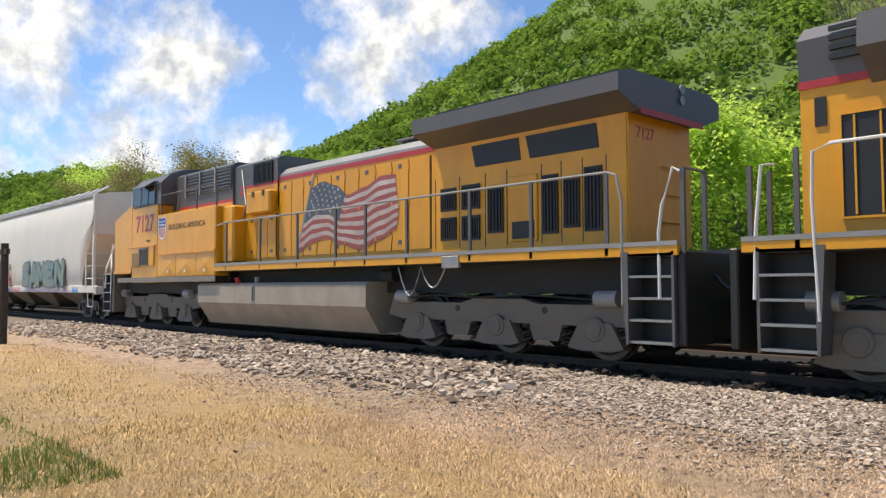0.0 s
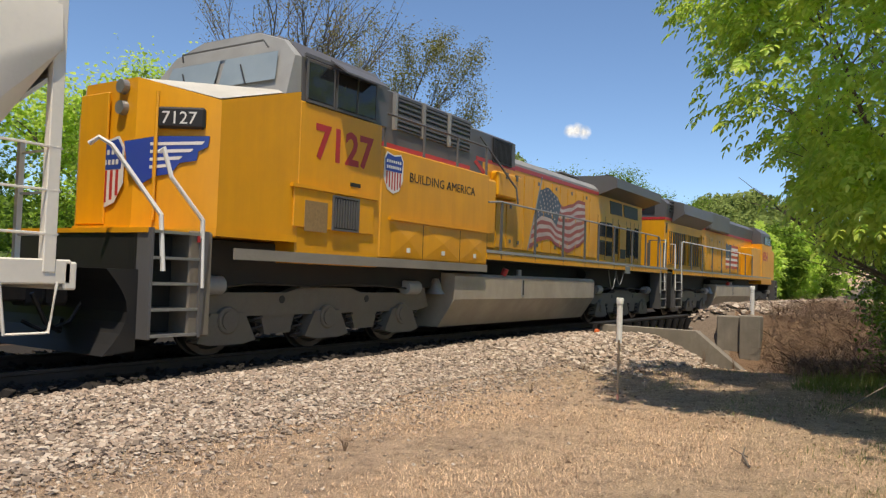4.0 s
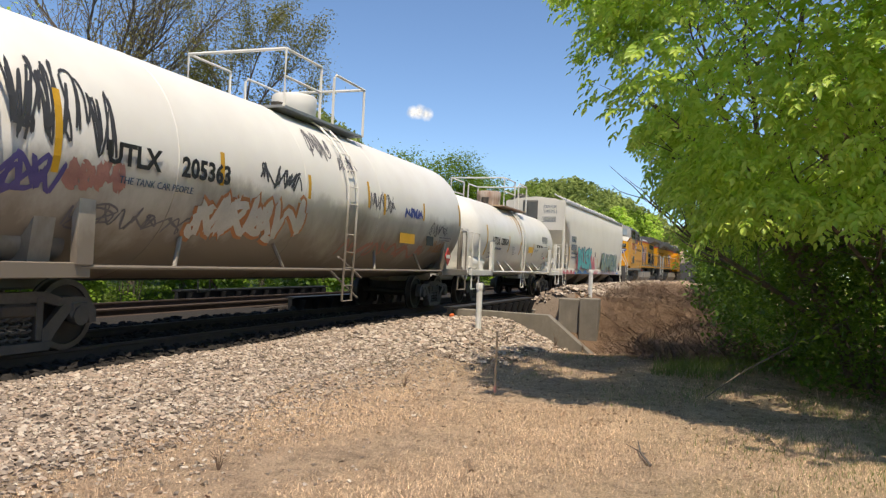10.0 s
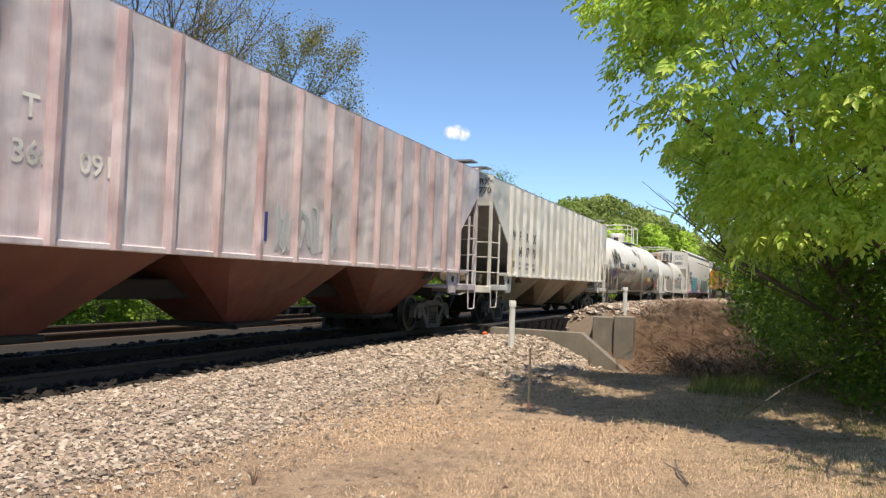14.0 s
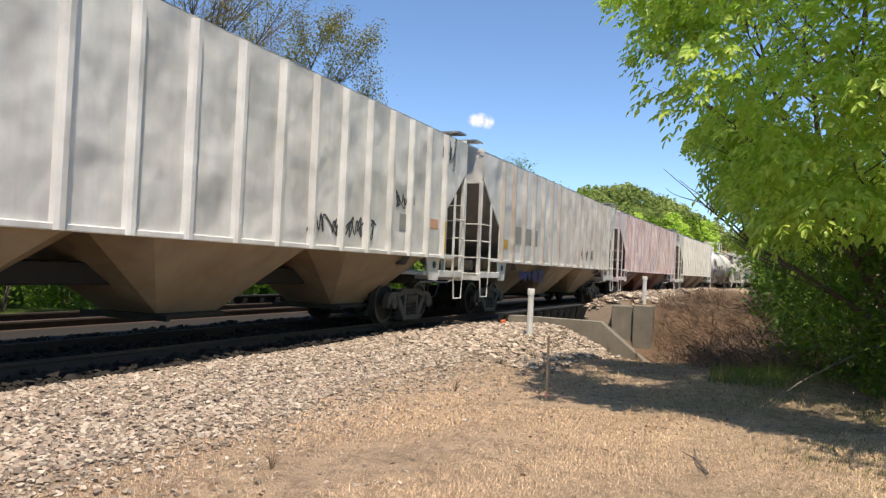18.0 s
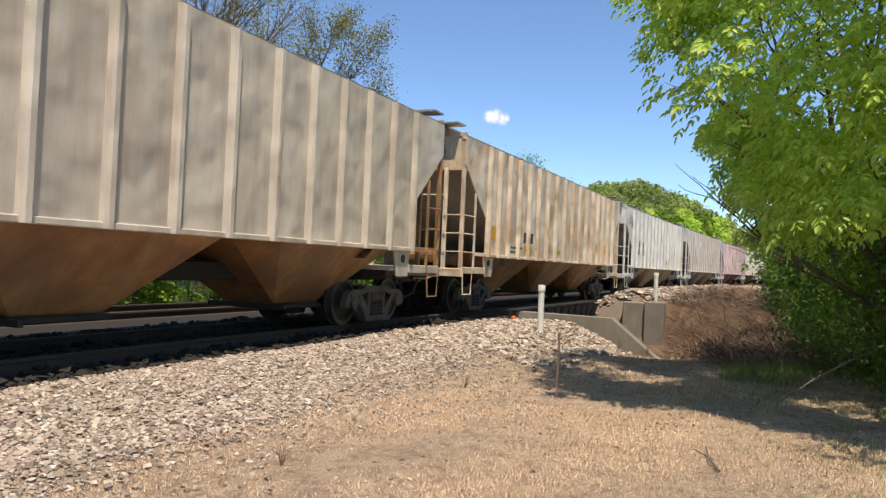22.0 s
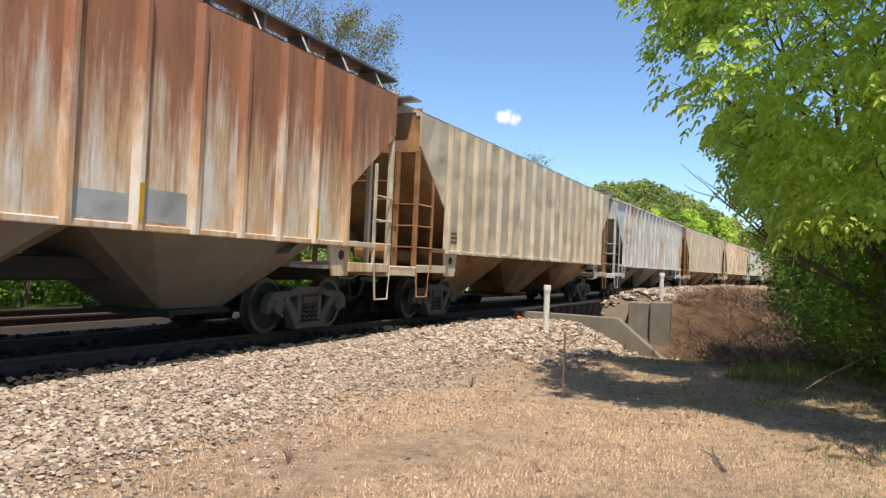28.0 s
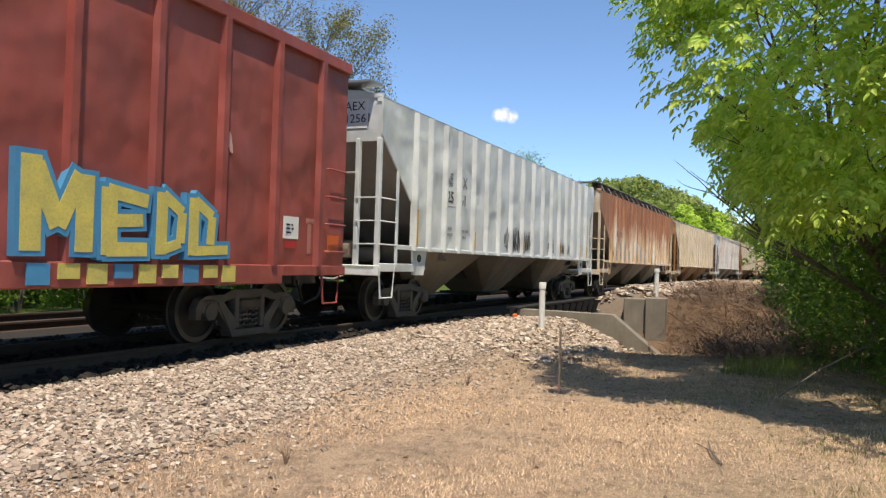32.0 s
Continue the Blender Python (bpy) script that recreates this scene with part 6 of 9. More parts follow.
# -- boxcar --
def boxcar(front, back):
    c, L = car_thing("boxcar", "dark red ribbed boxcar with yellow and blue graffiti", "boxcar", front, back)
    h, hw, top = L / 2, 1.50, 4.55
    part("side_sheet", Shape().box(-h + 0.1, h - 0.1, -hw, -hw + 0.06, 1.05, top), BOX_RED, c)
    part("side_sheet", Shape().box(-h + 0.1, h - 0.1, hw - 0.06, hw, 1.05, top), BOX_RED, c)
    for s in (-1, 1):
        part("end_wall", Shape().box(*sorted((s * (h - 0.1), s * (h - 0.18))), -hw + 0.06, hw - 0.06, 1.05, top), BOX_RED, c)
    part("roof", Shape().prism([(-hw - 0.05, top), (0, top + 0.2), (hw + 0.05, top)], "x", -h + 0.08, h - 0.08), LGREY, c)
    for s in (-1, 1):
        part("top_chord", Shape().box(-h + 0.1, h - 0.1, s * (hw + 0.03) - 0.05, s * (hw + 0.03) + 0.05, top - 0.16, top + 0.02, 0.01), BOX_RED, c)
        part("side_sill", Shape().box(-h + 0.9, h - 1.9, s * (hw + 0.01) - 0.05, s * (hw + 0.01) + 0.05, 0.84, 1.12, 0.015).box(h - 1.9, h - 0.1, s * (hw + 0.01) - 0.05, s * (hw + 0.01) + 0.05, 0.96, 1.12, 0.015), BOX_RED, c)
    rib = Shape().prism([(-0.075, 0), (0.075, 0), (0.05, -0.09), (-0.05, -0.09)], "z", 1.1, top - 0.15).mesh("side_post", BOX_RED)
    k = 0
    x = h - 0.95
    while x > -h + 0.5:
        if not -1.6 < x < 1.6:
            part("side_post", rib, BOX_RED, c, at=(x, -hw, 0))
            part("side_post", rib, BOX_RED, c, at=(x, hw, 0)).rotation_euler.z = math.pi
        x -= 1.18
    door = part("sliding_door", Shape().box(-1.55, 1.55, -hw - 0.12, -hw - 0.02, 1.15, top - 0.2, 0.02), BOX_RED, c)
    part("door_bar", Shape().tube([(0.9, -hw - 0.16, 1.2), (0.9, -hw - 0.16, 4.2)], 0.03, 6), BOX_RED, door)
    underframe(c, L, BOX_RED, 2.0)
    part("floor", Shape().box(-h + 0.12, h - 0.12, -hw + 0.05, hw - 0.05, 1.06, 1.14), UNDER, c)
    lad = Shape()
    for z in (1.35, 1.8, 2.25, 2.7):
        lad.tube([(h - 0.72, -hw - 0.02, z), (h - 0.70, -hw - 0.09, z), (h - 0.20, -hw - 0.09, z), (h - 0.18, -hw - 0.02, z)], 0.016, 5)
    stirrup(lad, h - 0.75, -hw, 0.55, 0.5, 1.0)
    part("ladder", lad, BOX_RED, c)
    y = -hw - 0.006
    part("data_label", Shape().box(h - 1.85, h - 1.45, y, y + 0.003, 1.52, 1.86), WHITEPAINT, c)
    part("data_label", Shape().box(h - 1.8, h - 1.5, y - 0.003, y, 1.38, 1.48), REDPAINT, c)
    part("warning_label", Shape().box(h - 0.62, h - 0.26, y, y + 0.003, 1.32, 1.62), ORANGE, c)
    part("worn_patch", Shape().box(h - 1.25, h - 0.80, y, y + 0.003, 1.78, 1.86).box(h - 1.2, h - 1.1, y, y + 0.003, 1.3, 1.8), mat("bare_pinkish_patch", (0.42, 0.17, 0.14), None, 4, 0.8), c)
    text_bars(c, h - 1.78, y - 0.004, 1.72, 3, 0.25, BLACKPAINT, 0.06, 3)
    YEL, SKY2 = mat("yellow_spray", (0.62, 0.52, 0.12), (0.46, 0.40, 0.12), 5, 0.55, fine_amt=0.4), mat("sky_blue_spray", (0.05, 0.20, 0.38), (0.06, 0.26, 0.45), 2, 0.5)
    # four fat letter forms, built from bars
    def glyph(x0, z0, w, hh, bars, d):
        for grow, m, lift in ((0.055, SKY2, 0.006), (0.0, YEL, 0.012)):
            sh = Shape()
            for q, (a, b, e, f, wd) in enumerate(bars):
                p0, p1 = Vector((x0 + a * w, z0 + b * hh)), Vector((x0 + e * w, z0 + f * hh))
                t = (p1 - p0).normalized()
                nrm = Vector((-t.y, t.x)) * (wd * w / 2 + grow)
                t = t * grow
                sh.prism([tuple(p0 - t + nrm), tuple(p1 + t + nrm), tuple(p1 + t - nrm), tuple(p0 - t - nrm)], "y", y - 0.09 - lift - d * 0.001 - q * 0.0007, y)
            part("graffiti_letter", sh, m, c)
    x0 = 3.20
    glyph(x0, 1.22, 0.86, 0.86, [(0.12, 0, 0.1, 1.1, 0.27), (0.15, 1.0, 0.48, 0.3, 0.25), (0.48, 0.3, 0.78, 0.95, 0.22), (0.85, 0, 0.85, 0.95, 0.26)], 0)
    glyph(4.16, 1.20, 0.72, 0.74, [(0.15, 0, 0.12, 1.0, 0.3), (0.1, 0.95, 0.9, 0.85, 0.22), (0.1, 0.5, 0.8, 0.55, 0.2), (0.1, 0.08, 0.9, 0.1, 0.22)], 1)
    glyph(4.96, 1.22, 0.48, 0.74, [(0.15, 0, 0.15, 1.0, 0.36), (0.2, 0.95, 0.85, 0.7, 0.3), (0.85, 0.7, 0.8, 0.2, 0.3), (0.2, 0.08, 0.8, 0.2, 0.25)], 2)
    glyph(5.50, 1.22, 0.48, 0.72, [(0.15, 0, 0.15, 1.0, 0.36), (0.2, 0.95, 0.85, 0.7, 0.3), (0.85, 0.7, 0.8, 0.2, 0.3), (0.2, 0.08, 1.5, 0.12, 0.25)], 3)
    for k in range(9):
        part("graffiti_letter", Shape().box(x0 + 0.1 + k * 0.36, x0 + 0.36 + k * 0.36, y - 0.075, y - 0.055, 0.88 + 0.06 * (k % 2), 1.10), YEL if k % 3 else SKY2, c)
    scrawl(c, h - 3.25, y - 0.005, 2.55, 0.25, 0.35, mat("pink_tag_paint", (0.6, 0.35, 0.32), None, 3, 0.6), 3, 1, 0.03)
    return c


boxcar(-270.1, -289.0)


# ---- engines ----
def loco_truck(car, x):
    t = part("truck", Shape().box(-2.7, 2.7, -0.62, 0.62, 0.28, 0.95, 0.03).box(-0.4, 0.4, -1.0, 1.0, 0.7, 1.0, 0.03), UNDER, car, "three-axle engine truck", at=(x, 0, 0))
    axles = (-2.07, 0.0, 2.07)
    for side in (0, 180):
        s = Shape()
        y0, y1 = -1.16, -0.98
        s.prism([(-3.0, 0.62), (-2.85, 0.98), (-2.4, 0.98), (-2.2, 0.88), (-0.9, 0.88), (-0.6, 0.96), (0.6, 0.96), (0.9, 0.88), (2.2, 0.88), (2.4, 0.98), (2.85, 0.98), (3.0, 0.62), (2.6, 0.55), (-2.6, 0.55)], "y", y0, y1)
        for a in axles:
            s.prism([(a - 0.52, 0.22), (a - 0.30, 0.60), (a + 0.30, 0.60), (a + 0.52, 0.22), (a + 0.30, 0.17), (a - 0.30, 0.17)], "y", y0 - 0.05, y1)
        for a in (-1.04, 1.04):
            s.prism([(a - 0.36, 0.58), (a + 0.36, 0.58), (a + 0.26, 0.28), (a - 0.26, 0.28)], "y", y0 + 0.03, y1)
        fr = part("side_frame", s, TRUCKGREY, t)
        fr.rotation_euler.z = radians(side)
        for a in (-1.45, -0.62, 0.62, 1.45, -2.55, 2.55):
            part("spring", coil(a, -1.1, 0.18, 0.55, 0.085, Shape(), 3), CASTIRON, t).rotation_euler.z = radians(side)
        for a in axles:
            cap = Shape().lathe([(0.17, -1.235), (0.19, -1.22), (0.19, -1.16)], "y", 18, (a, 0, 0.50)).lathe([(0.13, -1.25), (0.13, -1.22)], "y", 16, (a, 0, 0.50))
            o = part("bearing_cap", cap, TRUCKGREY, t, smooth=35)
            o.rotation_euler.z = radians(side)
        for a in (-2.45, 2.3):
            o = part("brake_cylinder", Shape().tube([(a - 0.18, -1.2, 0.98), (a + 0.22, -1.2, 0.98)], 0.13, 14), LIGHTGREY, t, smooth=40)
            o.rotation_euler.z = radians(side)
        pipe = Shape().tube([(-2.6, -1.24, 0.92), (-1.6, -1.24, 1.02), (-0.4, -1.24, 0.98), (0.6, -1.24, 1.04), (2.2, -1.24, 0.96)], 0.018, 5)
        o = part("brake_pipe", pipe, UNDER, t)
        o.rotation_euler.z = radians(side)
        for a in (-1.0, 1.05):
            o = part("frame_hole", Shape().lathe([(0.06, -1.166), (0.06, -1.15)], "y", 12, (a, 0, 0.78)), BLACKPAINT, t)
            o.rotation_euler.z = radians(side)
    for a in axles:
        WHEELS.append((part("wheelset", WHEEL_L, WHEELSTEEL, t, at=(a, 0, 0.51)), 0.51))
    return t


def fuel_tank(c, x0, x1):
    prof = [(-1.40, 1.28), (-1.47, 1.22), (-1.47, 0.76), (-1.10, 0.20), (1.10, 0.20), (1.47, 0.76), (1.47, 1.22), (1.40, 1.28)]
    tank = part("fuel_tank", Shape().prism(prof, "x", x0, x1), TANKGREY, c, "tan-grey fuel tank with bevelled underside")
    xg = x0 + 3.05
    part("sight_gauge", Shape().box(xg - 0.07, xg + 0.07, -1.485, -1.468, 0.80, 1.22, 0.005), LIGHTGREY, tank)
    part("gauge_slot", Shape().box(xg - 0.03, xg + 0.03, -1.492, -1.484, 0.84, 1.18), BLACKPAINT, tank)
    part("fuel_filler", Shape().tube([(x0 + 2.2, -1.40, 1.28), (x0 + 2.2, -1.46, 1.42)], 0.07, 12), REDPAINT, tank, "red fuel filler cap")
    part("fuel_filler", Shape().tube([(xg, -1.36, 1.28), (xg, -1.36, 1.42)], 0.06, 12), LIGHTGREY, tank)
    part("bell", Shape().lathe([(0.20, 0.86), (0.14, 0.94), (0.08, 1.12), (0.05, 1.16)], "z", 16, (x0 - 0.28, -1.2, 0)), GALV, c, smooth=40)


def step_well(c, x, s, m):
    """The stepped corner at a walkway's end; s points to the engine's end."""
    for k in range(5):
        z = 0.36 + 0.31 * k
        part("step_tread", Shape().box(*sorted((x, x + s * 0.70)), -1.56, -1.22, z, z + 0.035), GALV, c)
    part("step_plate", Shape().prism([(x - s * 0.10, 1.66), (x + s * 0.02, 1.66), (x + s * 0.02, 0.34), (x - s * 0.02, 0.34)], "y", -1.58, -1.2), m, c)
    part("step_plate", Shape().box(*sorted((x + s * 0.70, x + s * 0.74)), -1.56, -1.2, 0.34, 1.66), m, c)
    part("step_riser", Shape().box(*sorted((x + s * 0.02, x + s * 0.74)), -1.20, -1.16, 0.36, 1.6), BLACKPAINT, c)


def handrail(pts, r=0.022):
    return Shape().tube(pts, r, 7)


def doors(c, xs, y, z0, z1, m, latch=True):
    """Hood doors: panels with open joints, hinges and latches."""
    for x in xs:
        part("door_joint", Shape().box(x - 0.013, x + 0.013, y - 0.004, y + 0.002, z0, z1), BLACKPAINT, c)
    for k, (a, b) in enumerate(zip(xs, xs[1:])):
        d = part("hood_door", Shape().box(a + 0.014, b - 0.014, y - 0.025, y, z0, z1, 0.006), m, c)
        if latch:
            for z in (z0 + 0.12, z1 - 0.16) if k % 2 == 0 else ():
                part("latch", Shape().box((a + b) / 2 - 0.05, (a + b) / 2 + 0.05, y - 0.034, y - 0.025, z, z + 0.09), LGREY, d)
            for z in (z0 + 0.2, (z0 + z1) / 2, z1 - 0.2):
                part("hinge", Shape().box(a + 0.005, a + 0.035, y - 0.04, y - 0.02, z, z + 0.12), m, d)


def grille(c, x0, x1, y, z0, z1, n, upright=True, m=None):
    g = part("grille", Shape().box(x0, x1, y - 0.012, y, z0, z1), BLACKPAINT, c, "black louvred air intake")
    sh = Shape()
    for k in range(n):
        if upright:
            x = x0 + (x1 - x0) * (k + 0.5) / n
            sh.box(x - 0.012, x + 0.012, y - 0.035, y - 0.008, z0 + 0.02, z1 - 0.02)
        else:
            z = z0 + (z1 - z0) * (k + 0.5) / n
            sh.box(x0 + 0.02, x1 - 0.02, y - 0.04, y - 0.008, z - 0.02, z + 0.02)
    part("slat", sh, m or LGREY, g)
    fr = Shape()
    for a, b, e, f in ((x0 - 0.03, x0, z0 - 0.03, z1 + 0.03), (x1, x1 + 0.03, z0 - 0.03, z1 + 0.03), (x0, x1, z0 - 0.03, z0), (x0, x1, z1, z1 + 0.03)):
        fr.box(a, b, y - 0.03, y, e, f)
    part("grille_frame", fr, m or LGREY, g)
    return g


def flag_emblem(c, y):
    """The wind-blown striped flag painted across the hood doors."""
    STARBLUE = mat("faded_navy_flag", (0.045, 0.065, 0.10), (0.10, 0.13, 0.16), 1.6, 0.5, fine_amt=0.2, bump=0.02)
    flag_red = mat("faded_red_flag", (0.42, 0.075, 0.06), (0.30, 0.07, 0.06), 1.8, 0.5, fine_amt=0.2, bump=0.02, dirt=(0.20, 0.10, 0.09), dirt_amt=0.5, dirt_scale=1.4)
    flag_white = mat("faded_white_flag", (0.66, 0.57, 0.52), (0.50, 0.40, 0.36), 1.8, 0.5, fine_amt=0.2, bump=0.02, dirt=(0.26, 0.20, 0.19), dirt_amt=0.7, dirt_scale=1.2)
    x0, x1 = 0.75, 3.95
    knots = (0.0, 0.15, 0.3, 0.45, 0.65, 0.85, 1.0)
    tops, lows = (3.50, 3.62, 3.48, 3.22, 3.34, 3.52, 3.50), (1.98, 2.20, 2.28, 2.12, 1.98, 2.16, 2.36)

    def level(vals, u):
        for k in range(6):
            if u <= knots[k + 1]:
                f = smooth01((u - knots[k]) / (knots[k + 1] - knots[k]))
                return vals[k] * (1 - f) + vals[k + 1] * f
        return vals[-1]

    def edge(u, v):
        return (x0 + (x1 - x0) * u - 0.52 * v * (1 - u) + 0.05 * math.sin(v * 6 + u * 4), level(tops, u) * (1 - v) + level(lows, u) * v)
    for k in range(13):
        us = [i / 22 for i in range(23)]
        a = [edge(u, k / 13) for u in us]
        b = [edge(u, (k + 1) / 13) for u in reversed(us)]
        sh = Shape()
        n = len(us)
        for i in range(n - 1):
            p = [a[i], a[i + 1], b[n - 2 - i], b[n - 1 - i]]
            sh.add([(q[0], y - 0.003, q[1]) for q in p], [(0, 1, 2, 3)])
        part("flag_stripe", sh, flag_red if k % 2 == 0 else flag_white, c)
    us = [0.42 * i / 10 for i in range(11)]
    a, b = [edge(u, 0) for u in us], [edge(u, 7 / 13) for u in us]
    sh = Shape()
    for i in range(10):
        sh.add([(q[0], y - 0.006, q[1]) for q in (a[i], a[i + 1], b[i + 1], b[i])], [(0, 1, 2, 3)])
    canton = part("flag_canton", sh, STARBLUE, c)
    st = Shape()
    for r in range(6):
        for q in range(6):
            p = edge(0.03 + 0.37 * (q + 0.5 * (r % 2)) / 6, (r + 0.6) / 12.2)
            ring = [(p[0] + (0.045 if i % 2 == 0 else 0.02) * math.sin(i * math.pi / 5), p[1] + (0.045 if i % 2 == 0 else 0.02) * math.cos(i * math.pi / 5)) for i in range(10)]
            st.prism(ring, "y", y - 0.009, y - 0.007)
    part("flag_star", st, flag_white, canton)
    part("flag_pole", Shape().prism([(0.86, 3.86), (0.92, 3.86), (0.16, 1.92), (0.10, 1.92)], "y", y - 0.006, y), LIGHTGREY, c)


def shield(c, x, y, z, w, h):
    """A blue-topped crest with red and white uprights."""
    out = lambda q: [(x - w / 2 * q, z + h * 0.34), (x - w * 0.36 * q, z + h * 0.5 * q), (x, z + h * 0.44), (x + w * 0.36 * q, z + h * 0.5 * q), (x + w / 2 * q, z + h * 0.34), (x + w / 2 * q, z - h * 0.15), (x + w * 0.3 * q, z - h * 0.42 * q), (x, z - h * 0.5 * q), (x - w * 0.3 * q, z - h * 0.42 * q), (x - w / 2 * q, z - h * 0.15)]
    sh = part("crest", Shape().prism(out(1.0), "y", y - 0.004, y), WHITEPAINT, c)
    part("crest_top", Shape().prism([(x - w * 0.46, z + h * 0.32), (x - w * 0.34, z + h * 0.46), (x, z + h * 0.41), (x + w * 0.34, z + h * 0.46), (x + w * 0.46, z + h * 0.32), (x + w * 0.43, z + h * 0.04), (x - w * 0.43, z + h * 0.04)], "y", y - 0.007, y), BLUEPAINT, sh)
    bars = Shape()
    for k in range(6):
        u = -0.42 + 0.84 * (k + 0.25) / 6
        dip = 0.42 - 0.55 * abs(u) ** 1.5
        bars.box(x + w * u, x + w * (u + 0.065), y - 0.007, y, z - h * dip, z + h * 0.03)
    part("crest_bar", bars, REDPAINT, sh)
    wr = Shape()
    for q, n in ((0.28, 7), (0.14, 8)):
        for k in range(n):
            u = x + w * (-0.34 + 0.68 * k / (n - 1))
            wr.box(u - w * 0.030, u + w * 0.030, y - 0.009, y, z + h * q - h * 0.035, z + h * q + h * 0.035)
    part("crest_text_bars", wr, WHITEPAINT, sh)


def engine_deck(c, a, b):
    part("deck", Shape().box(a, b, -1.50, 1.50, 1.58, 1.66).box(a + 0.1, b - 0.1, -0.9, 0.9, 1.05, 1.58), UNDER, c)
    for s in (-1, 1):
        part("deck_edge", Shape().box(a, b, s * 1.53 - 0.03, s * 1.53 + 0.03, 1.60, 1.73), YELLOW, c)
        part("deck_lip", Shape().box(a, b, s * 1.54 - 0.03, s * 1.54 + 0.03, 1.735, 1.80), LIGHTGREY, c)
    part("air_reservoir", Shape().tube([(a + 6.6, -1.05, 1.40), (b - 6.6, -1.05, 1.40)], 0.14, 10), UNDER, c)


def engine_trailing():
    """The second engine, running cab backwards."""
    c = thing("locomotive", "yellow and grey diesel locomotive with a flag painted on its hood", "locomotive", "engines of the train")
    CARS.append((c, -17.2))
    for s in (-6.85 - 0.73, 6.90):
        loco_truck(c, s)
    fuel_tank(c, -4.12, 3.52)
    engine_deck(c, -3.0, 10.6)
    Y = -1.54
    part("main_frame", Shape().box(-10.2, -2.9, -1.15, 1.15, 0.98, 1.60, 0.02), UNDER, c)
    # nose and cab
    nose = Shape()
    vs = [(-10.80, -0.6, 1.70), (-10.80, 0.6, 1.70), (-10.75, 0.55, 3.66), (-10.75, -0.55, 3.66), (-10.22, Y, 1.70), (-10.22, 1.54, 1.70), (-10.22, 1.54, 3.38), (-10.22, Y, 3.38), (-8.75, Y, 1.70), (-8.75, 1.54, 1.70), (-8.75, 1.54, 3.82), (-8.75, Y, 3.82)]
    nose.add(vs, [(0, 1, 2, 3), (0, 3, 7, 4), (1, 5, 6, 2), (4, 7, 11, 8), (5, 9, 10, 6), (8, 11, 10, 9), (0, 4, 8, 9, 5, 1)])
    part("nose", nose, YELLOW, c)
    part("nose_top", Shape().add([(-10.68, -0.52, 3.668), (-10.68, 0.52, 3.668), (-10.16, 1.44, 3.42), (-10.16, -1.44, 3.42), (-8.75, 1.44, 3.835), (-8.75, -1.44, 3.835), (-8.75, 0, 3.98)], [(0, 3, 5, 6), (0, 6, 4, 2, 1)]), mat("cream_grey_nose_top", (0.55, 0.53, 0.47), None, 1.5, 0.6), c, "sunlit cream-grey nose top")
    part("nose_sill", Shape().add([(-10.83, -0.62, 1.62), (-10.83, 0.62, 1.62), (-10.24, 1.56, 1.62), (-8.75, 1.56, 1.62), (-8.75, -1.56, 1.62), (-10.24, -1.56, 1.62), (-10.83, -0.62, 1.72), (-10.83, 0.62, 1.72), (-10.24, 1.56, 1.72), (-8.75, 1.56, 1.72), (-8.75, -1.56, 1.72), (-10.24, -1.56, 1.72)], [(0, 1, 2, 3, 4, 5), (6, 11, 10, 9, 8, 7), (0, 6, 7, 1), (1, 7, 8, 2), (2, 8, 9, 3), (4, 10, 11, 5), (5, 11, 6, 0)]), YELLOW, c)
    part("cab_lower", Shape().box(-8.75, -6.75, Y, 1.54, 1.32, 3.70, 0.02), YELLOW, c)
    part("cab_upper", Shape().prism([(-1.52, 3.70), (-1.50, 4.36), (-1.22, 4.64), (-0.6, 4.84), (0.6, 4.84), (1.22, 4.64), (1.50, 4.36), (1.52, 3.70)], "x", -8.72, -6.60), LGREY, c, "dark grey cab top")
    ws = part("cab_front", Shape().add([(-9.02, -1.50, 3.74), (-9.02, 1.50, 3.74), (-8.86, 1.49, 4.34), (-8.80, 1.2, 4.62), (-8.76, 0.6, 4.82), (-8.76, -0.6, 4.82), (-8.80, -1.2, 4.62), (-8.86, -1.49, 4.34), (-8.70, -1.50, 3.74), (-8.70, 1.50, 3.74), (-8.70, 1.49, 4.36), (-8.70, 1.21, 4.64), (-8.70, 0.6, 4.84), (-8.70, -0.6, 4.84), (-8.70, -1.21, 4.64), (-8.70, -1.49, 4.36)], [(0, 1, 2, 3, 4, 5, 6, 7), (0, 7, 15, 8), (7, 6, 14, 15), (6, 5, 13, 14), (5, 4, 12, 13), (4, 3, 11, 12), (3, 2, 10, 11), (2, 1, 9, 10)]), LIGHTGREY, c)
    for a, b in ((-1.25, -0.06), (0.06, 1.25)):
        part("windshield", Shape().add([(-9.005, a, 3.98), (-9.005, b, 3.98), (-8.880, b * 0.94, 4.44), (-8.880, a * 0.94, 4.44)], [(0, 1, 2, 3)]), mat("pale_windshield", (0.25, 0.30, 0.33), (0.2, 0.25, 0.28), 1.5, 0.08, fine_amt=0), ws)
        part("wiper", Shape().tube([(-9.02, (a + b) / 2, 3.98), (-8.94, (a + b) / 2 + 0.2, 4.3)], 0.012, 4), BLACKPAINT, ws)
    part("cab_rail", Shape().tube([(-8.86, -0.95, 4.52), (-8.92, -0.9, 4.62), (-8.92, 0.9, 4.62), (-8.86, 0.95, 4.52)], 0.015, 5), LGREY, c)
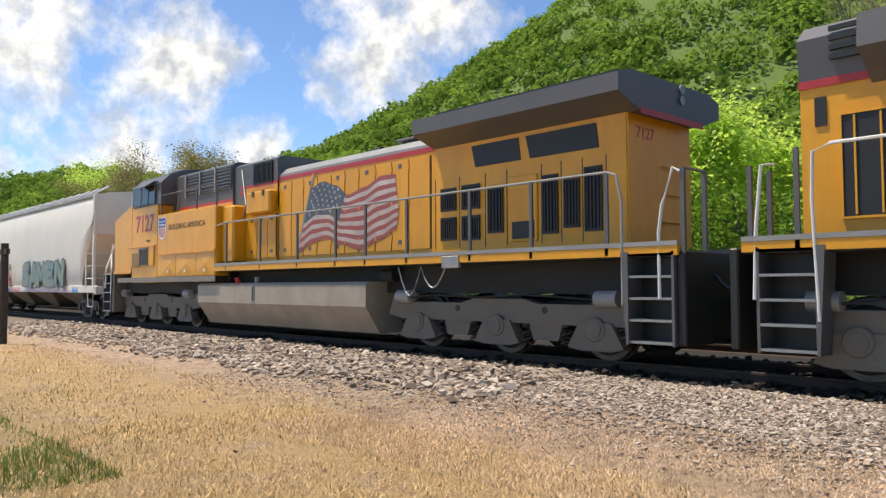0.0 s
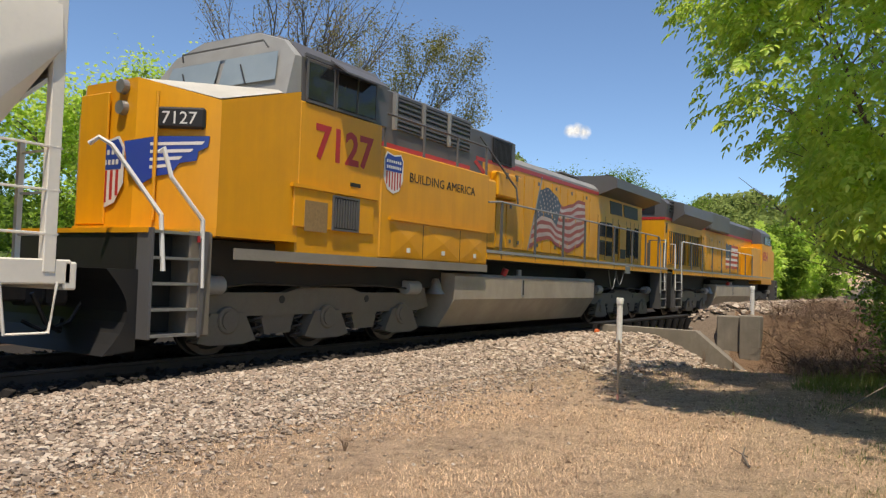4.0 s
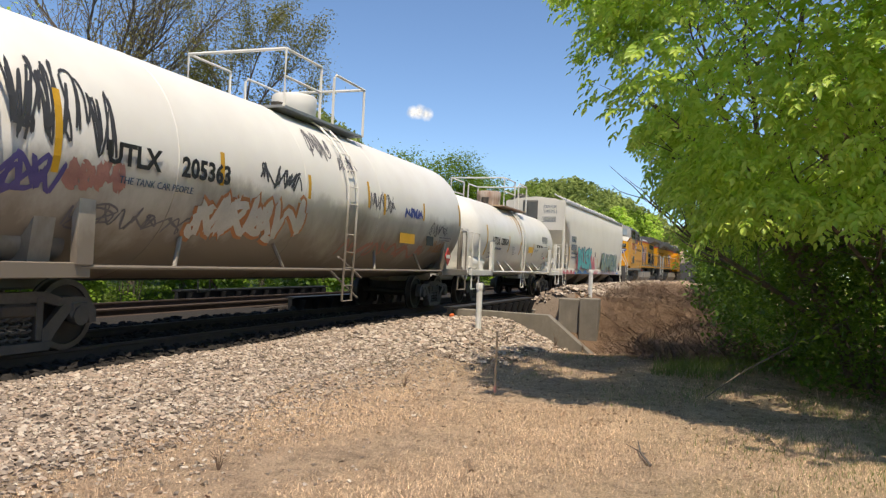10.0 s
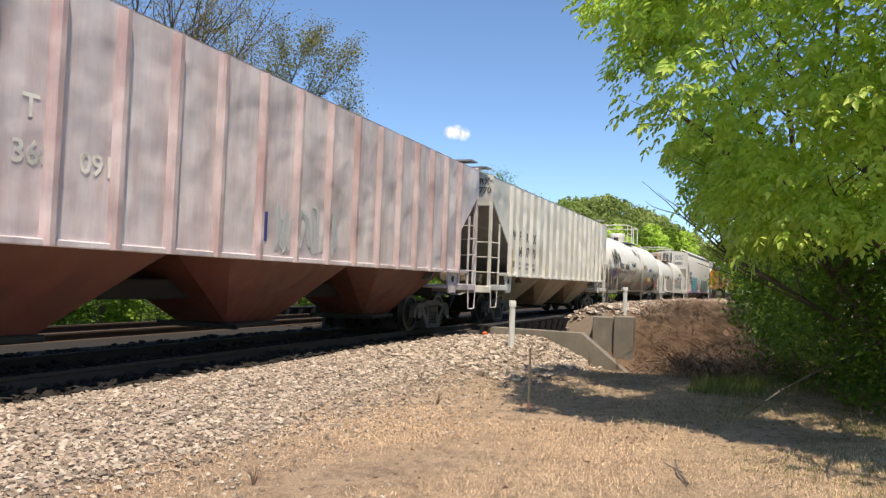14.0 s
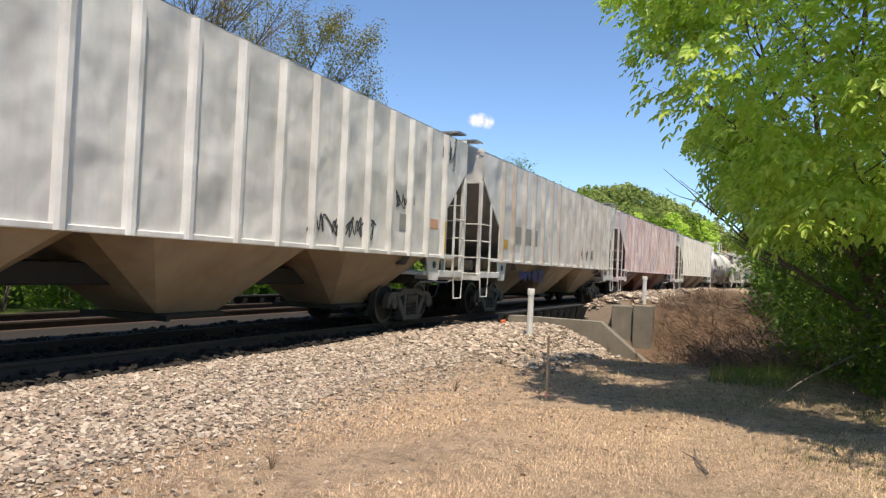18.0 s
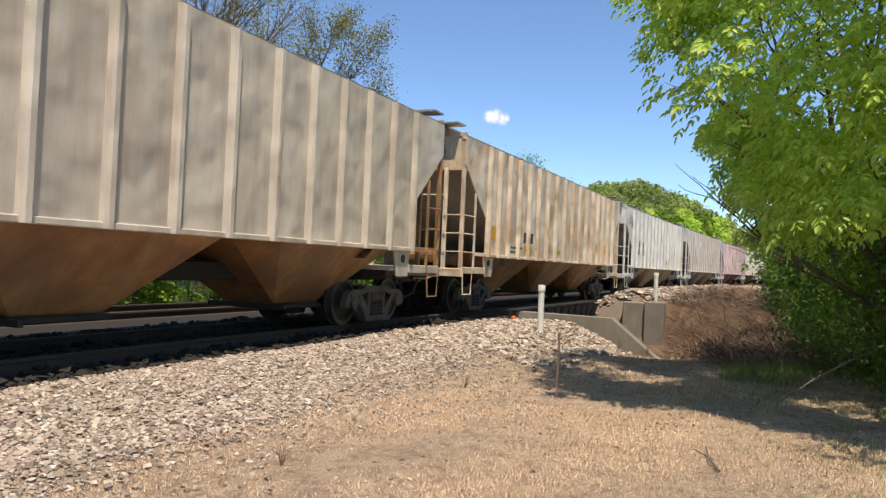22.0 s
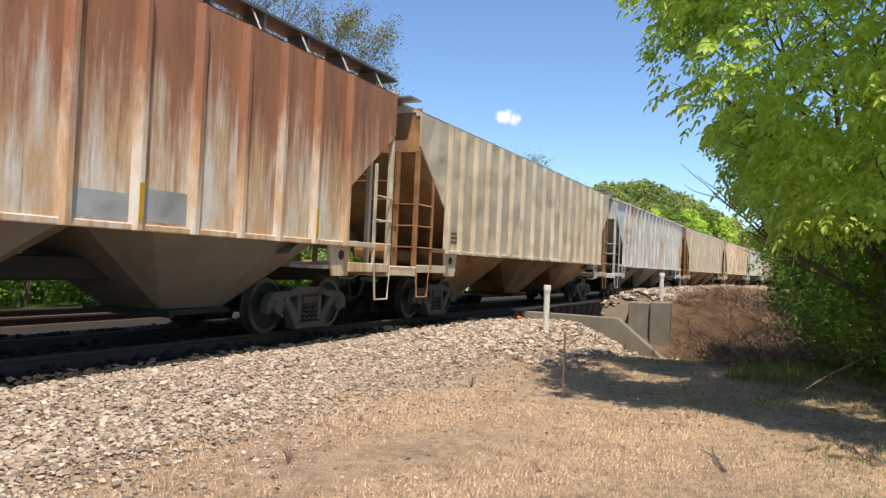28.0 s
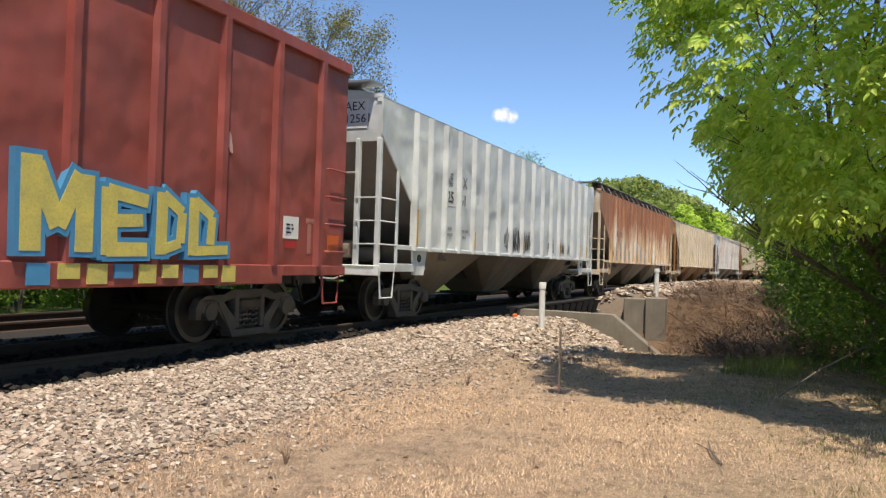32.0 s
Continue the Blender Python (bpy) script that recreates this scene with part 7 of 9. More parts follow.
    for a, b in ((-8.62, -8.05), (-7.95, -7.48), (-7.44, -6.98)):
        w = part("side_window", Shape().box(a, b, Y - 0.012, Y + 0.01, 3.76, 4.30), DARKGLASS, c, "dark cab side window")
        part("window_frame", Shape().box(a - 0.03, a, Y - 0.02, Y + 0.01, 3.72, 4.34).box(b, b + 0.03, Y - 0.02, Y + 0.01, 3.72, 4.34).box(a - 0.03, b + 0.03, Y - 0.02, Y + 0.01, 3.70, 3.74), LGREY, w)
    part("sun_visor", Shape().add([(-8.1, Y + 0.03, 4.44), (-6.95, Y + 0.03, 4.44), (-7.0, Y - 0.30, 4.22), (-8.05, Y - 0.30, 4.22), (-8.1, Y + 0.03, 4.47), (-6.95, Y + 0.03, 4.47), (-7.0, Y - 0.30, 4.25), (-8.05, Y - 0.30, 4.25)], [(0, 1, 2, 3), (7, 6, 5, 4), (0, 3, 7, 4), (1, 5, 6, 2), (3, 2, 6, 7)]), LGREY, c)
    part("cab_gutter", Shape().box(-8.7, -6.75, Y - 0.02, Y + 0.02, 4.36, 4.41), LGREY, c)
    part("roof_hatch", Shape().box(-8.3, -7.2, -0.6, 0.6, 4.83, 4.93, 0.04), LGREY, c)
    lettering("7127", 0.72, REDPAINT, c, (-8.42, Y - 0.004, 2.92), wide=0.98, bold=0.018, name="road_number")
    # equipment doors under the number
    for a, b, z0, z1 in ((-8.85, -6.95, 1.85, 2.42),):
        part("cab_door", Shape().box(a, b, Y - 0.035, Y, z0, z1, 0.01), YELLOW, c)
        part("sill_ledge", Shape().box(a - 0.05, b + 0.1, Y - 0.06, Y, z1, z1 + 0.05), YELLOW, c)
        grille(c, -7.98, -7.40, Y - 0.036, 1.88, 2.36, 9, True, LGREY)
        part("louvre_panel", Shape().box(-8.62, -8.12, Y - 0.045, Y - 0.034, 1.80, 2.25), mat("tan_mesh", (0.30, 0.19, 0.08), None, 20, 0.7), c)
    part("cab_skirt", Shape().box(-9.9, -2.96, Y - 0.012, Y + 0.02, 1.33, 1.48), mat("grimy_skirt_paint", (0.24, 0.22, 0.185), (0.19, 0.17, 0.145), 1.5, 0.6), c)
    part("number_slot", Shape().box(-7.55, -7.3, Y - 0.01, Y, 2.58, 2.64), BLACKPAINT, c)
    # side lockers with creased panels
    part("side_locker", Shape().box(-6.74, -2.96, Y, -0.9, 1.48, 3.36, 0.02), YELLOW, c)
    part("side_locker", Shape().box(-6.74, -2.96, 0.9, -Y, 1.48, 3.36, 0.02), YELLOW, c)
    def dented(a, b, z0, z1, deep):
        part("dented_panel", Shape().add([(a, Y - 0.004, z0), (b, Y - 0.004, z0), (b, Y - 0.004, z1), (a, Y - 0.004, z1), ((a + b) / 2, Y - deep, (z0 + z1) / 2)], [(0, 1, 4), (1, 2, 4), (2, 3, 4), (3, 0, 4)]), YELLOW, c)

    dented(-5.95, -4.45, 2.20, 3.30, 0.007)
    dented(-4.42, -3.02, 2.20, 3.30, 0.007)
    for a, b in ((-6.4, -5.42), (-5.40, -4.10), (-4.08, -3.0)):
        m0 = (a + b) / 2
        dented(a, b, 1.52, 2.12, 0.03)
        part("notice_label", Shape().box(m0 - 0.05, m0 + 0.05, Y - 0.04, Y - 0.025, 1.60, 1.68), WHITEPAINT, c)
        part("panel_joint", Shape().box(b, b + 0.015, Y - 0.006, Y, 1.50, 2.12), BLACKPAINT, c)
    part("ledge", Shape().box(-6.5, -2.96, Y - 0.05, Y, 2.14, 2.19), YELLOW, c)
    shield(c, -6.40, Y - 0.004, 2.94, 0.56, 0.70)
    lettering("BUILDING AMERICA", 0.235, BLACKPAINT, c, (-5.93, Y - 0.0095, 2.86), wide=1.12, bold=0.004)
    # upper hood with louvres
    part("upper_hood", Shape().prism([(-1.05, 3.36), (-1.05, 4.52), (-0.9, 4.60), (0.9, 4.60), (1.05, 4.52), (1.05, 3.36)], "x", -6.74, -2.96), LGREY, c)
    part("red_stripe", Shape().box(-6.6, -2.96, -1.056, -1.05, 3.50, 3.58), REDPAINT, c)
    part("yellow_band", Shape().box(-6.6, -2.96, -1.058, -1.05, 3.37, 3.495), YELLOW, c)
    for a in (-5.72, -4.78, -3.84):
        grille(c, a, a + 0.80, -1.055, 3.90, 4.46, 6, False, LGREY)
        part("louvre_post", Shape().box(a - 0.10, a - 0.03, -1.12, -1.05, 3.84, 4.52), LIGHTGREY, c)
    gl = Shape()
    for x in (-6.6, -5.4, -4.2, -3.02):
        gl.tube([(x, Y + 0.05, 3.36), (x, Y + 0.05, 3.95)], 0.028, 5)
    gl.tube([(-6.7, Y + 0.05, 3.95), (-3.0, Y + 0.05, 3.95)], 0.02, 6)
    part("handrail", gl, LGREY, c)
    # yellow locker and dynamic brake box
    part("side_locker", Shape().box(-2.93, -2.30, -1.38, -0.9, 1.82, 3.34, 0.05), YELLOW, c)
    part("brake_box", Shape().prism([(-1.0, 3.2), (-1.0, 4.42), (-0.85, 4.50), (0.85, 4.50), (1.0, 4.42), (1.0, 3.2)], "x", -2.95, -0.72), LGREY, c)
    part("red_chevron", Shape().prism([(-2.6, 3.78), (-2.15, 3.55), (-2.28, 3.50), (-2.7, 3.72)], "y", -1.008, -1.0).box(-2.6, -0.72, -1.008, -1.0, 3.78, 3.86), REDPAINT, c)
    part("brake_hood", Shape().box(-2.3, -0.72, -1.006, -0.96, 1.82, 3.78), YELLOW, c)
    grille(c, -1.85, -0.98, -1.01, 3.86, 4.36, 14, True, BLACKPAINT)
    part("duct_cover", Shape().box(-1.95, -0.75, -1.22, -1.0, 3.05, 3.62, 0.04), YELLOW, c)
    for x in (-1.55, -1.05):
        part("lift_lug", Shape().box(x - 0.04, x + 0.04, -1.25, -1.2, 3.48, 3.62), LGREY, c)
    part("handrail", handrail([(-2.5, -1.03, 4.3), (-1.5, -1.45, 3.25), (-1.5, -1.5, 2.9)]), LGREY, c)
    # engine hood
    part("engine_hood", Shape().prism([(-0.95, 1.80), (-0.95, 3.98), (-0.80, 4.13), (0.80, 4.13), (0.95, 3.98), (0.95, 1.80)], "x", -0.72, 9.42), YELLOW, c)
    part("hood_roof", Shape().prism([(-0.958, 3.93), (-0.958, 3.99), (-0.80, 4.145), (0.80, 4.145), (0.958, 3.99), (0.958, 3.93)], "x", -0.72, 5.05), LIGHTGREY, c)
    part("red_stripe", Shape().box(-0.72, 5.05, -0.964, -0.95, 3.83, 3.93), REDPAINT, c)
    xs = [-0.68, -0.12, 0.42, 1.0, 1.56, 2.1, 2.62, 3.2, 3.75, 4.3, 4.95]
    doors(c, xs, -0.952, 1.92, 3.76, YELLOW)
    doors(c, [-2.2, -1.68, -1.15, -0.74], -1.008, 1.92, 3.02, YELLOW)
    flag_emblem(c, -0.985)
    part("horn", Shape().tube([(1.9, -0.3, 4.25), (2.6, -0.3, 4.25)], 0.05, 8, 0.09).tube([(2.0, -0.1, 4.25), (1.5, -0.1, 4.25)], 0.05, 8, 0.09).box(2.0, 2.3, -0.3, 0.0, 4.1, 4.25), BLACKPAINT, c)
    part("exhaust_housing", Shape().box(3.4, 4.6, -0.45, 0.45, 4.1, 4.30, 0.05).box(3.3, 4.7, -0.5, 0.5, 4.30, 4.36, 0.03), LGREY, c)
    # radiator end
    part("radiator_wing", Shape().prism([(-0.96, 3.86), (-1.54, 4.06), (-1.54, 4.34), (-1.2, 4.44), (1.2, 4.44), (1.54, 4.34), (1.54, 4.06), (0.96, 3.86)], "x", 5.05, 9.68), LGREY, c, "overhanging dark grey radiator wings")
    part("red_stripe", Shape().add([(5.05, -0.965, 3.865), (9.68, -0.965, 3.865), (9.68, -1.2, 3.945), (5.05, -1.2, 3.945)], [(0, 1, 2, 3)]).box(9.685, 9.69, -0.95, 0.95, 3.80, 3.90), REDPAINT, c)
    part("radiator_fan", Shape().lathe([(0.7, 4.43), (0.7, 4.55), (0.5, 4.56)], "z", 22, (6.4, 0, 0)).lathe([(0.7, 4.43), (0.7, 4.55), (0.5, 4.56)], "z", 22, (8.3, 0, 0)), LGREY, c)
    part("walk_edge", Shape().box(5.3, 9.4, -1.15, -1.05, 4.43, 4.50), BLACKPAINT, c)
    for a, b in ((6.08, 7.28), (7.40, 8.92)):
        part("radiator_screen", Shape().prism([(a + 0.1, 3.38), (b, 3.38), (b - 0.05, 3.78), (a, 3.78)], "y", -0.966, -0.95), BLACKPAINT, c, "dark radiator screen")
    for a, b, z0, z1 in ((5.28, 5.64, 2.64, 3.02), (5.86, 6.26, 2.64, 3.04), (5.28, 5.64, 2.08, 2.46), (5.86, 6.26, 2.06, 2.46)):
        grille(c, a, b, -0.956, z0, z1, 6, True, BLACKPAINT)
    for a, b, z0, z1 in ((6.53, 6.84, 2.16, 2.94), (7.80, 8.07, 2.08, 3.02), (8.25, 8.51, 2.16, 2.92), (8.67, 8.95, 2.08, 3.06)):
        grille(c, a, b, -0.956, z0, z1, 4, True, BLACKPAINT)
    for x in (5.08, 5.75, 6.42, 6.95, 7.74, 8.16, 8.59, 9.05):
        part("panel_joint", Shape().box(x - 0.009, x + 0.009, -0.955, -0.95, 1.9, 3.25), BLACKPAINT, c)
    rd = part("hood_door", Shape().box(7.02, 7.66, -0.985, -0.95, 1.95, 3.10, 0.01), YELLOW, c)
    part("door_grille", Shape().box(7.10, 7.60, -0.995, -0.983, 2.0, 2.3), BLACKPAINT, rd)
    part("hood_end_shade", Shape().box(9.42, 9.45, -0.93, 0.93, 1.82, 3.86), YELLOW, c)
    lettering("7127", 0.26, REDPAINT, c, (9.456, -0.72, 3.50), (90, 0, 90), name="road_number")
    for z in (2.2, 2.65, 3.1):
        part("grab_iron", Shape().tube([(9.46, 0.0, z), (9.5, 0.0, z), (9.5, 0.5, z), (9.46, 0.5, z)], 0.016, 5), YELLOW, c)
    part("marker_light", Shape().lathe([(0.07, 9.68), (0.08, 9.72)], "x", 12, (0, 0.25, 4.18)).lathe([(0.07, 9.68), (0.08, 9.72)], "x", 12, (0, 0.25, 4.36)), GALV, c)
    # walkways
    xs = [-2.35, -0.62, 1.05, 2.55, 3.6, 4.9, 6.6, 8.0, 9.45]
    for k, x in enumerate(xs):
        part("stanchion", Shape().box(x - 0.03, x + 0.03, -1.56, -1.52, 1.62, 2.86), LGREY, c)
    part("handrail", handrail([(-2.95, -1.54, 2.80), (-2.4, -1.54, 2.86), (9.45, -1.54, 2.86), (9.62, -1.54, 2.80), (9.72, -1.56, 2.4), (9.72, -1.56, 0.9)]), LIGHTGREY, c)
    part("handrail", Shape().tube([(10.62, -1.5, 2.75), (10.52, -1.5, 2.82), (10.35, -1.52, 2.3), (10.30, -1.53, 1.9), (10.32, -1.56, 1.0)], 0.024, 6), WHITEPAINT, c, "white end handrail")
    part("end_stanchion", Shape().box(10.62, 10.68, -1.5, -1.44, 1.62, 2.8).box(10.62, 10.68, -0.9, -0.84, 1.62, 2.8).tube([(10.65, -1.47, 2.8), (10.65, -0.87, 2.8)], 0.02, 5), LGREY, c)
    step_well(c, 9.80, 1, LGREY)
    part("end_plate", Shape().box(10.55, 10.68, -1.5, 1.5, 0.35, 1.66, 0.02), BLACKPAINT, c)
    coupler(c, 10.6, 1, UNDER)
    part("safety_chain", Shape().tube([(4.6 + 0.11 * k, -1.5, 1.55 - 0.55 * math.sin(math.pi * k / 6) if k <= 6 else 1.5 - 0.35 * math.sin(math.pi * (k - 6) / 6)) for k in range(13)], 0.016, 5), GALV, c, "hanging white cable loop")
    part("relay_box", Shape().box(5.9, 6.35, -1.58, -1.5, 1.50, 1.72, 0.01), GALV, c)
    # pilot at the nose
    step_well(c, -10.46, -1, LGREY)
    part("corner_post", Shape().box(-10.62, -10.26, -1.54, -1.1, 0.34, 1.66, 0.02), TRUCKGREY, c)
    part("marker_lamp", Shape().box(-10.52, -10.40, -1.56, -1.53, 1.52, 1.60), REDPAINT, c)
    plow = [(-11.62 + 0.30 * math.sin(k * math.pi / 8), 0.16 + 1.0 * k / 8) for k in range(9)]
    part("pilot_plow", Shape().prism(plow + [(-11.2, 1.16), (-11.2, 0.2)], "y", -1.35, 1.35), BLACKPAINT, c, "black curved snow plow")
    part("pilot_plate", Shape().box(-11.2, -11.12, -1.3, 1.3, 0.4, 1.62), BLACKPAINT, c)
    coupler(c, -11.0, -1, UNDER)
    part("front_deck", Shape().box(-11.22, -10.2, -1.5, 1.5, 1.60, 1.66), YELLOW, c)
    for pts in (((-11.62, -0.9, 2.62), (-11.56, -1.0, 2.70), (-11.46, -1.1, 2.62), (-11.05, -1.52, 1.82), (-11.02, -1.56, 1.15)), ((-10.95, -1.3, 2.60), (-10.92, -1.34, 2.66), (-10.85, -1.42, 2.30), (-10.46, -1.56, 1.80), (-10.44, -1.57, 0.95))):
        part("step_handrail", Shape().tube(pts, 0.03, 6), WHITEPAINT, c, "white step handrail")
    tilt = math.degrees(math.atan2(0.58, 0.94))

    def on_nose(u, z):
        """A place on the angled near half of the nose: u runs outwards from its inner edge."""
        f = u / 1.10
        return Vector((-10.80 + 0.58 * f - 0.01, -0.6 - 0.94 * f, z))

    face = Matrix.Translation(on_nose(0.0, 0)) @ Matrix.Rotation(radians(-90 + tilt), 4, "Z")
    nb = part("number_board", Shape().box(0.30, 0.92, -0.06, 0.02, 2.98, 3.26, 0.03), BLACKPAINT, c)
    nb.matrix_local = face
    lettering("7127", 0.23, WHITEPAINT, c, (0, 0, 0), name="board_number").matrix_local = face @ pose(0.36, -0.062, 3.04, 90, 0, 0)
    shield(c, 0, 0, 0, 0.85, 0.95)
    em = [o for o in c.children if o.name.startswith("crest")][-1]
    em.matrix_local = Matrix.Translation((-10.815, 0.0, 2.42)) @ Matrix.Rotation(radians(-90), 4, "Z")
    for s in (1,):
        wing = part("crest_wing", Shape().prism([(-0.12, 2.80), (0.30, 2.88), (0.98, 2.90), (0.96, 2.76), (0.84, 2.70), (0.82, 2.58), (0.60, 2.54), (0.50, 2.40), (0.28, 2.36), (0.10, 2.24), (-0.06, 2.42)], "y", -0.012, 0.0), BLUEPAINT, c, "blue wing emblem with white feathers")
        wing.matrix_local = face
        for k in range(4):
            part("feather", Shape().prism([(0.22, 2.795 - 0.10 * k), (0.92 - 0.14 * k, 2.83 - 0.10 * k), (0.88 - 0.14 * k, 2.785 - 0.10 * k), (0.22, 2.755 - 0.10 * k)], "y", -0.016, -0.011), WHITEPAINT, wing)
    part("door_bar", Shape().tube([(0.30, -0.05, 1.8), (0.30, -0.05, 3.45)], 0.025, 6), YELLOW, c).matrix_local = face
    for y0 in (-0.08, 0.2):
        part("headlight", Shape().lathe([(0.09, -10.84), (0.10, -10.76)], "x", 16, (0, -0.30, 3.35 + y0)), GALV, c)
    part("nose_door", Shape().box(-10.825, -10.79, -0.05, 0.56, 1.74, 3.5, 0.01), YELLOW, c)
    return c


def engine_leading():
    """The first engine, cab forward; mostly seen from its rear quarter."""
    c = thing("locomotive", "yellow and grey diesel locomotive at the head of the train", "locomotive", "engines of the train")
    CARS.append((c, 4.6))
    for s in (-7.0, 7.0):
        loco_truck(c, s)
    fuel_tank(c, -3.7, 3.7)
    engine_deck(c, -10.3, 8.0)
    part("engine_hood", Shape().prism([(-0.98, 1.80), (-0.98, 3.75), (0.98, 3.75), (0.98, 1.80)], "x", -9.75, 5.6), YELLOW, c)
    part("hood_top", Shape().prism([(-1.0, 3.75), (-1.06, 4.30), (-0.8, 4.52), (0.8, 4.52), (1.06, 4.30), (1.0, 3.75)], "x", -9.75, 5.6), LGREY, c, "dark grey hood top")
    part("red_stripe", Shape().box(-9.76, 5.6, -1.008, -1.0, 3.68, 3.78).box(-9.76, -9.752, -1.0, 1.0, 3.68, 3.78), REDPAINT, c)
    part("radiator_wing", Shape().prism([(-0.98, 3.62), (-1.50, 3.95), (-1.45, 4.36), (-0.8, 4.55), (0.8, 4.55), (1.45, 4.36), (1.50, 3.95), (0.98, 3.62)], "x", -8.9, -4.6), LGREY, c)
    g = grille(c, -9.25, -6.9, -0.985, 2.02, 3.28, 8, True, YELLOW)
    grille(c, -6.6, -4.9, -0.985, 2.02, 3.28, 6, True, YELLOW)
    for z in (3.98, 4.10, 4.22, 4.34):
        part("louvre", Shape().box(-9.35, -8.95, -1.09, -1.04, z, z + 0.06), BLACKPAINT, c)
    part("louvre", Shape().box(-9.77, -9.74, -0.6, 0.6, 3.9, 4.3), BLACKPAINT, c)
    part("number_window", Shape().box(-9.57, -9.43, -1.0, -0.975, 3.18, 3.55), BLACKPAINT, c)
    lettering("6854", 0.20, REDPAINT, c, (-9.76, 0.9, 3.2), (90, 0, -90), name="road_number")
    doors(c, [-4.6, -3.9, -3.2, -2.5, -1.8, -1.1, -0.4, 0.3, 1.0, 1.7, 2.4, 3.1], -0.982, 1.92, 3.4, YELLOW)
    part("dynamic_brake_box", Shape().box(-4.0, -0.5, -1.25, 1.25, 3.7, 4.5, 0.05), LGREY, c)
    part("cab_lower", Shape().box(5.6, 8.4, -1.54, 1.54, 1.40, 3.60, 0.03), YELLOW, c)
    part("cab_upper", Shape().prism([(-1.52, 3.60), (-1.46, 4.2), (-1.1, 4.5), (1.1, 4.5), (1.46, 4.2), (1.52, 3.60)], "x", 5.6, 8.3), LGREY, c)
    part("nose", Shape().prism([(8.4, 1.5), (10.4, 1.5), (10.4, 3.3), (8.4, 3.75)], "y", -1.3, 1.3), YELLOW, c)
    for a, b in ((6.3, 7.1), (7.2, 7.9)):
        part("side_window", Shape().box(a, b, -1.552, -1.54, 3.58, 4.05), DARKGLASS, c)
    part("air_box", Shape().box(3.2, 5.6, -1.5, -0.95, 1.7, 3.3, 0.04), YELLOW, c)
    lettering("6854", 0.7, REDPAINT, c, (5.8, -1.546, 2.7), bold=0.015, name="road_number")
    flag_y = -1.012
    for k in range(9):
        part("flag_stripe", Shape().box(-0.2, 2.3, flag_y - 0.002, flag_y, 2.1 + 0.13 * k, 2.1 + 0.13 * (k + 1) - 0.004), REDPAINT if k % 2 == 0 else WHITEPAINT, c)
    part("flag_canton", Shape().box(-0.2, 0.9, flag_y - 0.006, flag_y - 0.003, 2.6, 3.27), NAVY, c)
    for x in (-9.6, -8.0, -6.4, -4.8, -3.2, -1.6, 0.0, 1.6, 3.2):
        part("stanchion", Shape().box(x - 0.03, x + 0.03, -1.56, -1.52, 1.62, 2.86), LGREY, c)
    part("handrail", handrail([(3.3, -1.54, 2.86), (-9.2, -1.54, 2.86), (-9.4, -1.56, 2.78), (-9.42, -1.56, 2.2), (-9.36, -1.57, 0.75)]), WHITEPAINT, c)
    part("handrail", Shape().tube([(-9.98, -1.30, 2.72), (-10.05, -1.5, 2.70), (-10.12, -1.53, 1.9), (-10.14, -1.56, 1.0)], 0.024, 6), WHITEPAINT, c, "white end handrail")
    part("end_stanchion", Shape().box(-10.38, -10.32, -1.2, -1.14, 1.62, 2.75).box(-10.38, -10.32, -0.6, -0.54, 1.62, 2.75), LGREY, c)
    step_well(c, -9.38, -1, LGREY)
    part("end_plate", Shape().box(-10.5, -10.38, -1.5, 1.5, 0.35, 1.66, 0.02), BLACKPAINT, c)
    coupler(c, -10.42, -1, UNDER)
    coupler(c, 10.5, 1, UNDER)
    part("pilot_plate", Shape().box(10.2, 10.4, -1.45, 1.45, 0.25, 1.55, 0.03), LGREY, c)
    step_well(c, 9.3, 1, LGREY)
    part("jumper_cable", Shape().tube([(-10.4, -0.6, 1.5), (-10.7, -0.7, 1.0), (-11.0, -0.7, 1.2), (-11.3, -0.6, 1.5)], 0.03, 6), BLACKPAINT, c)
    return c


engine_trailing()
engine_leading()


# ---- plants ----
def leaf_blades(name, p, d, up, s, m, wide=0.46):
    """Ovate leaves at p along d, each two halves folded on its midrib."""
    w = np.cross(d, up)
    w /= np.linalg.norm(w, axis=1)[:, None] + 1e-9
    nrm = np.cross(w, d)
    s = s[:, None]
    q, r = w * s * wide * 0.5, nrm * s * 0.07
    v = np.stack([p, p + d * s * 0.34 + q + r, p + d * s * 0.70 + q * 0.62 + r, p + d * s - nrm * s * 0.06, p + d * s * 0.70 - q * 0.62 + r, p + d * s * 0.34 - q + r], 1)
    n = len(p)
    f = (np.arange(n) * 6)[:, None, None] + np.array([[0, 1, 2, 3], [0, 3, 4, 5]])[None]
    return raw_mesh(name, v.reshape(-1, 3), f.reshape(-1, 4), m)


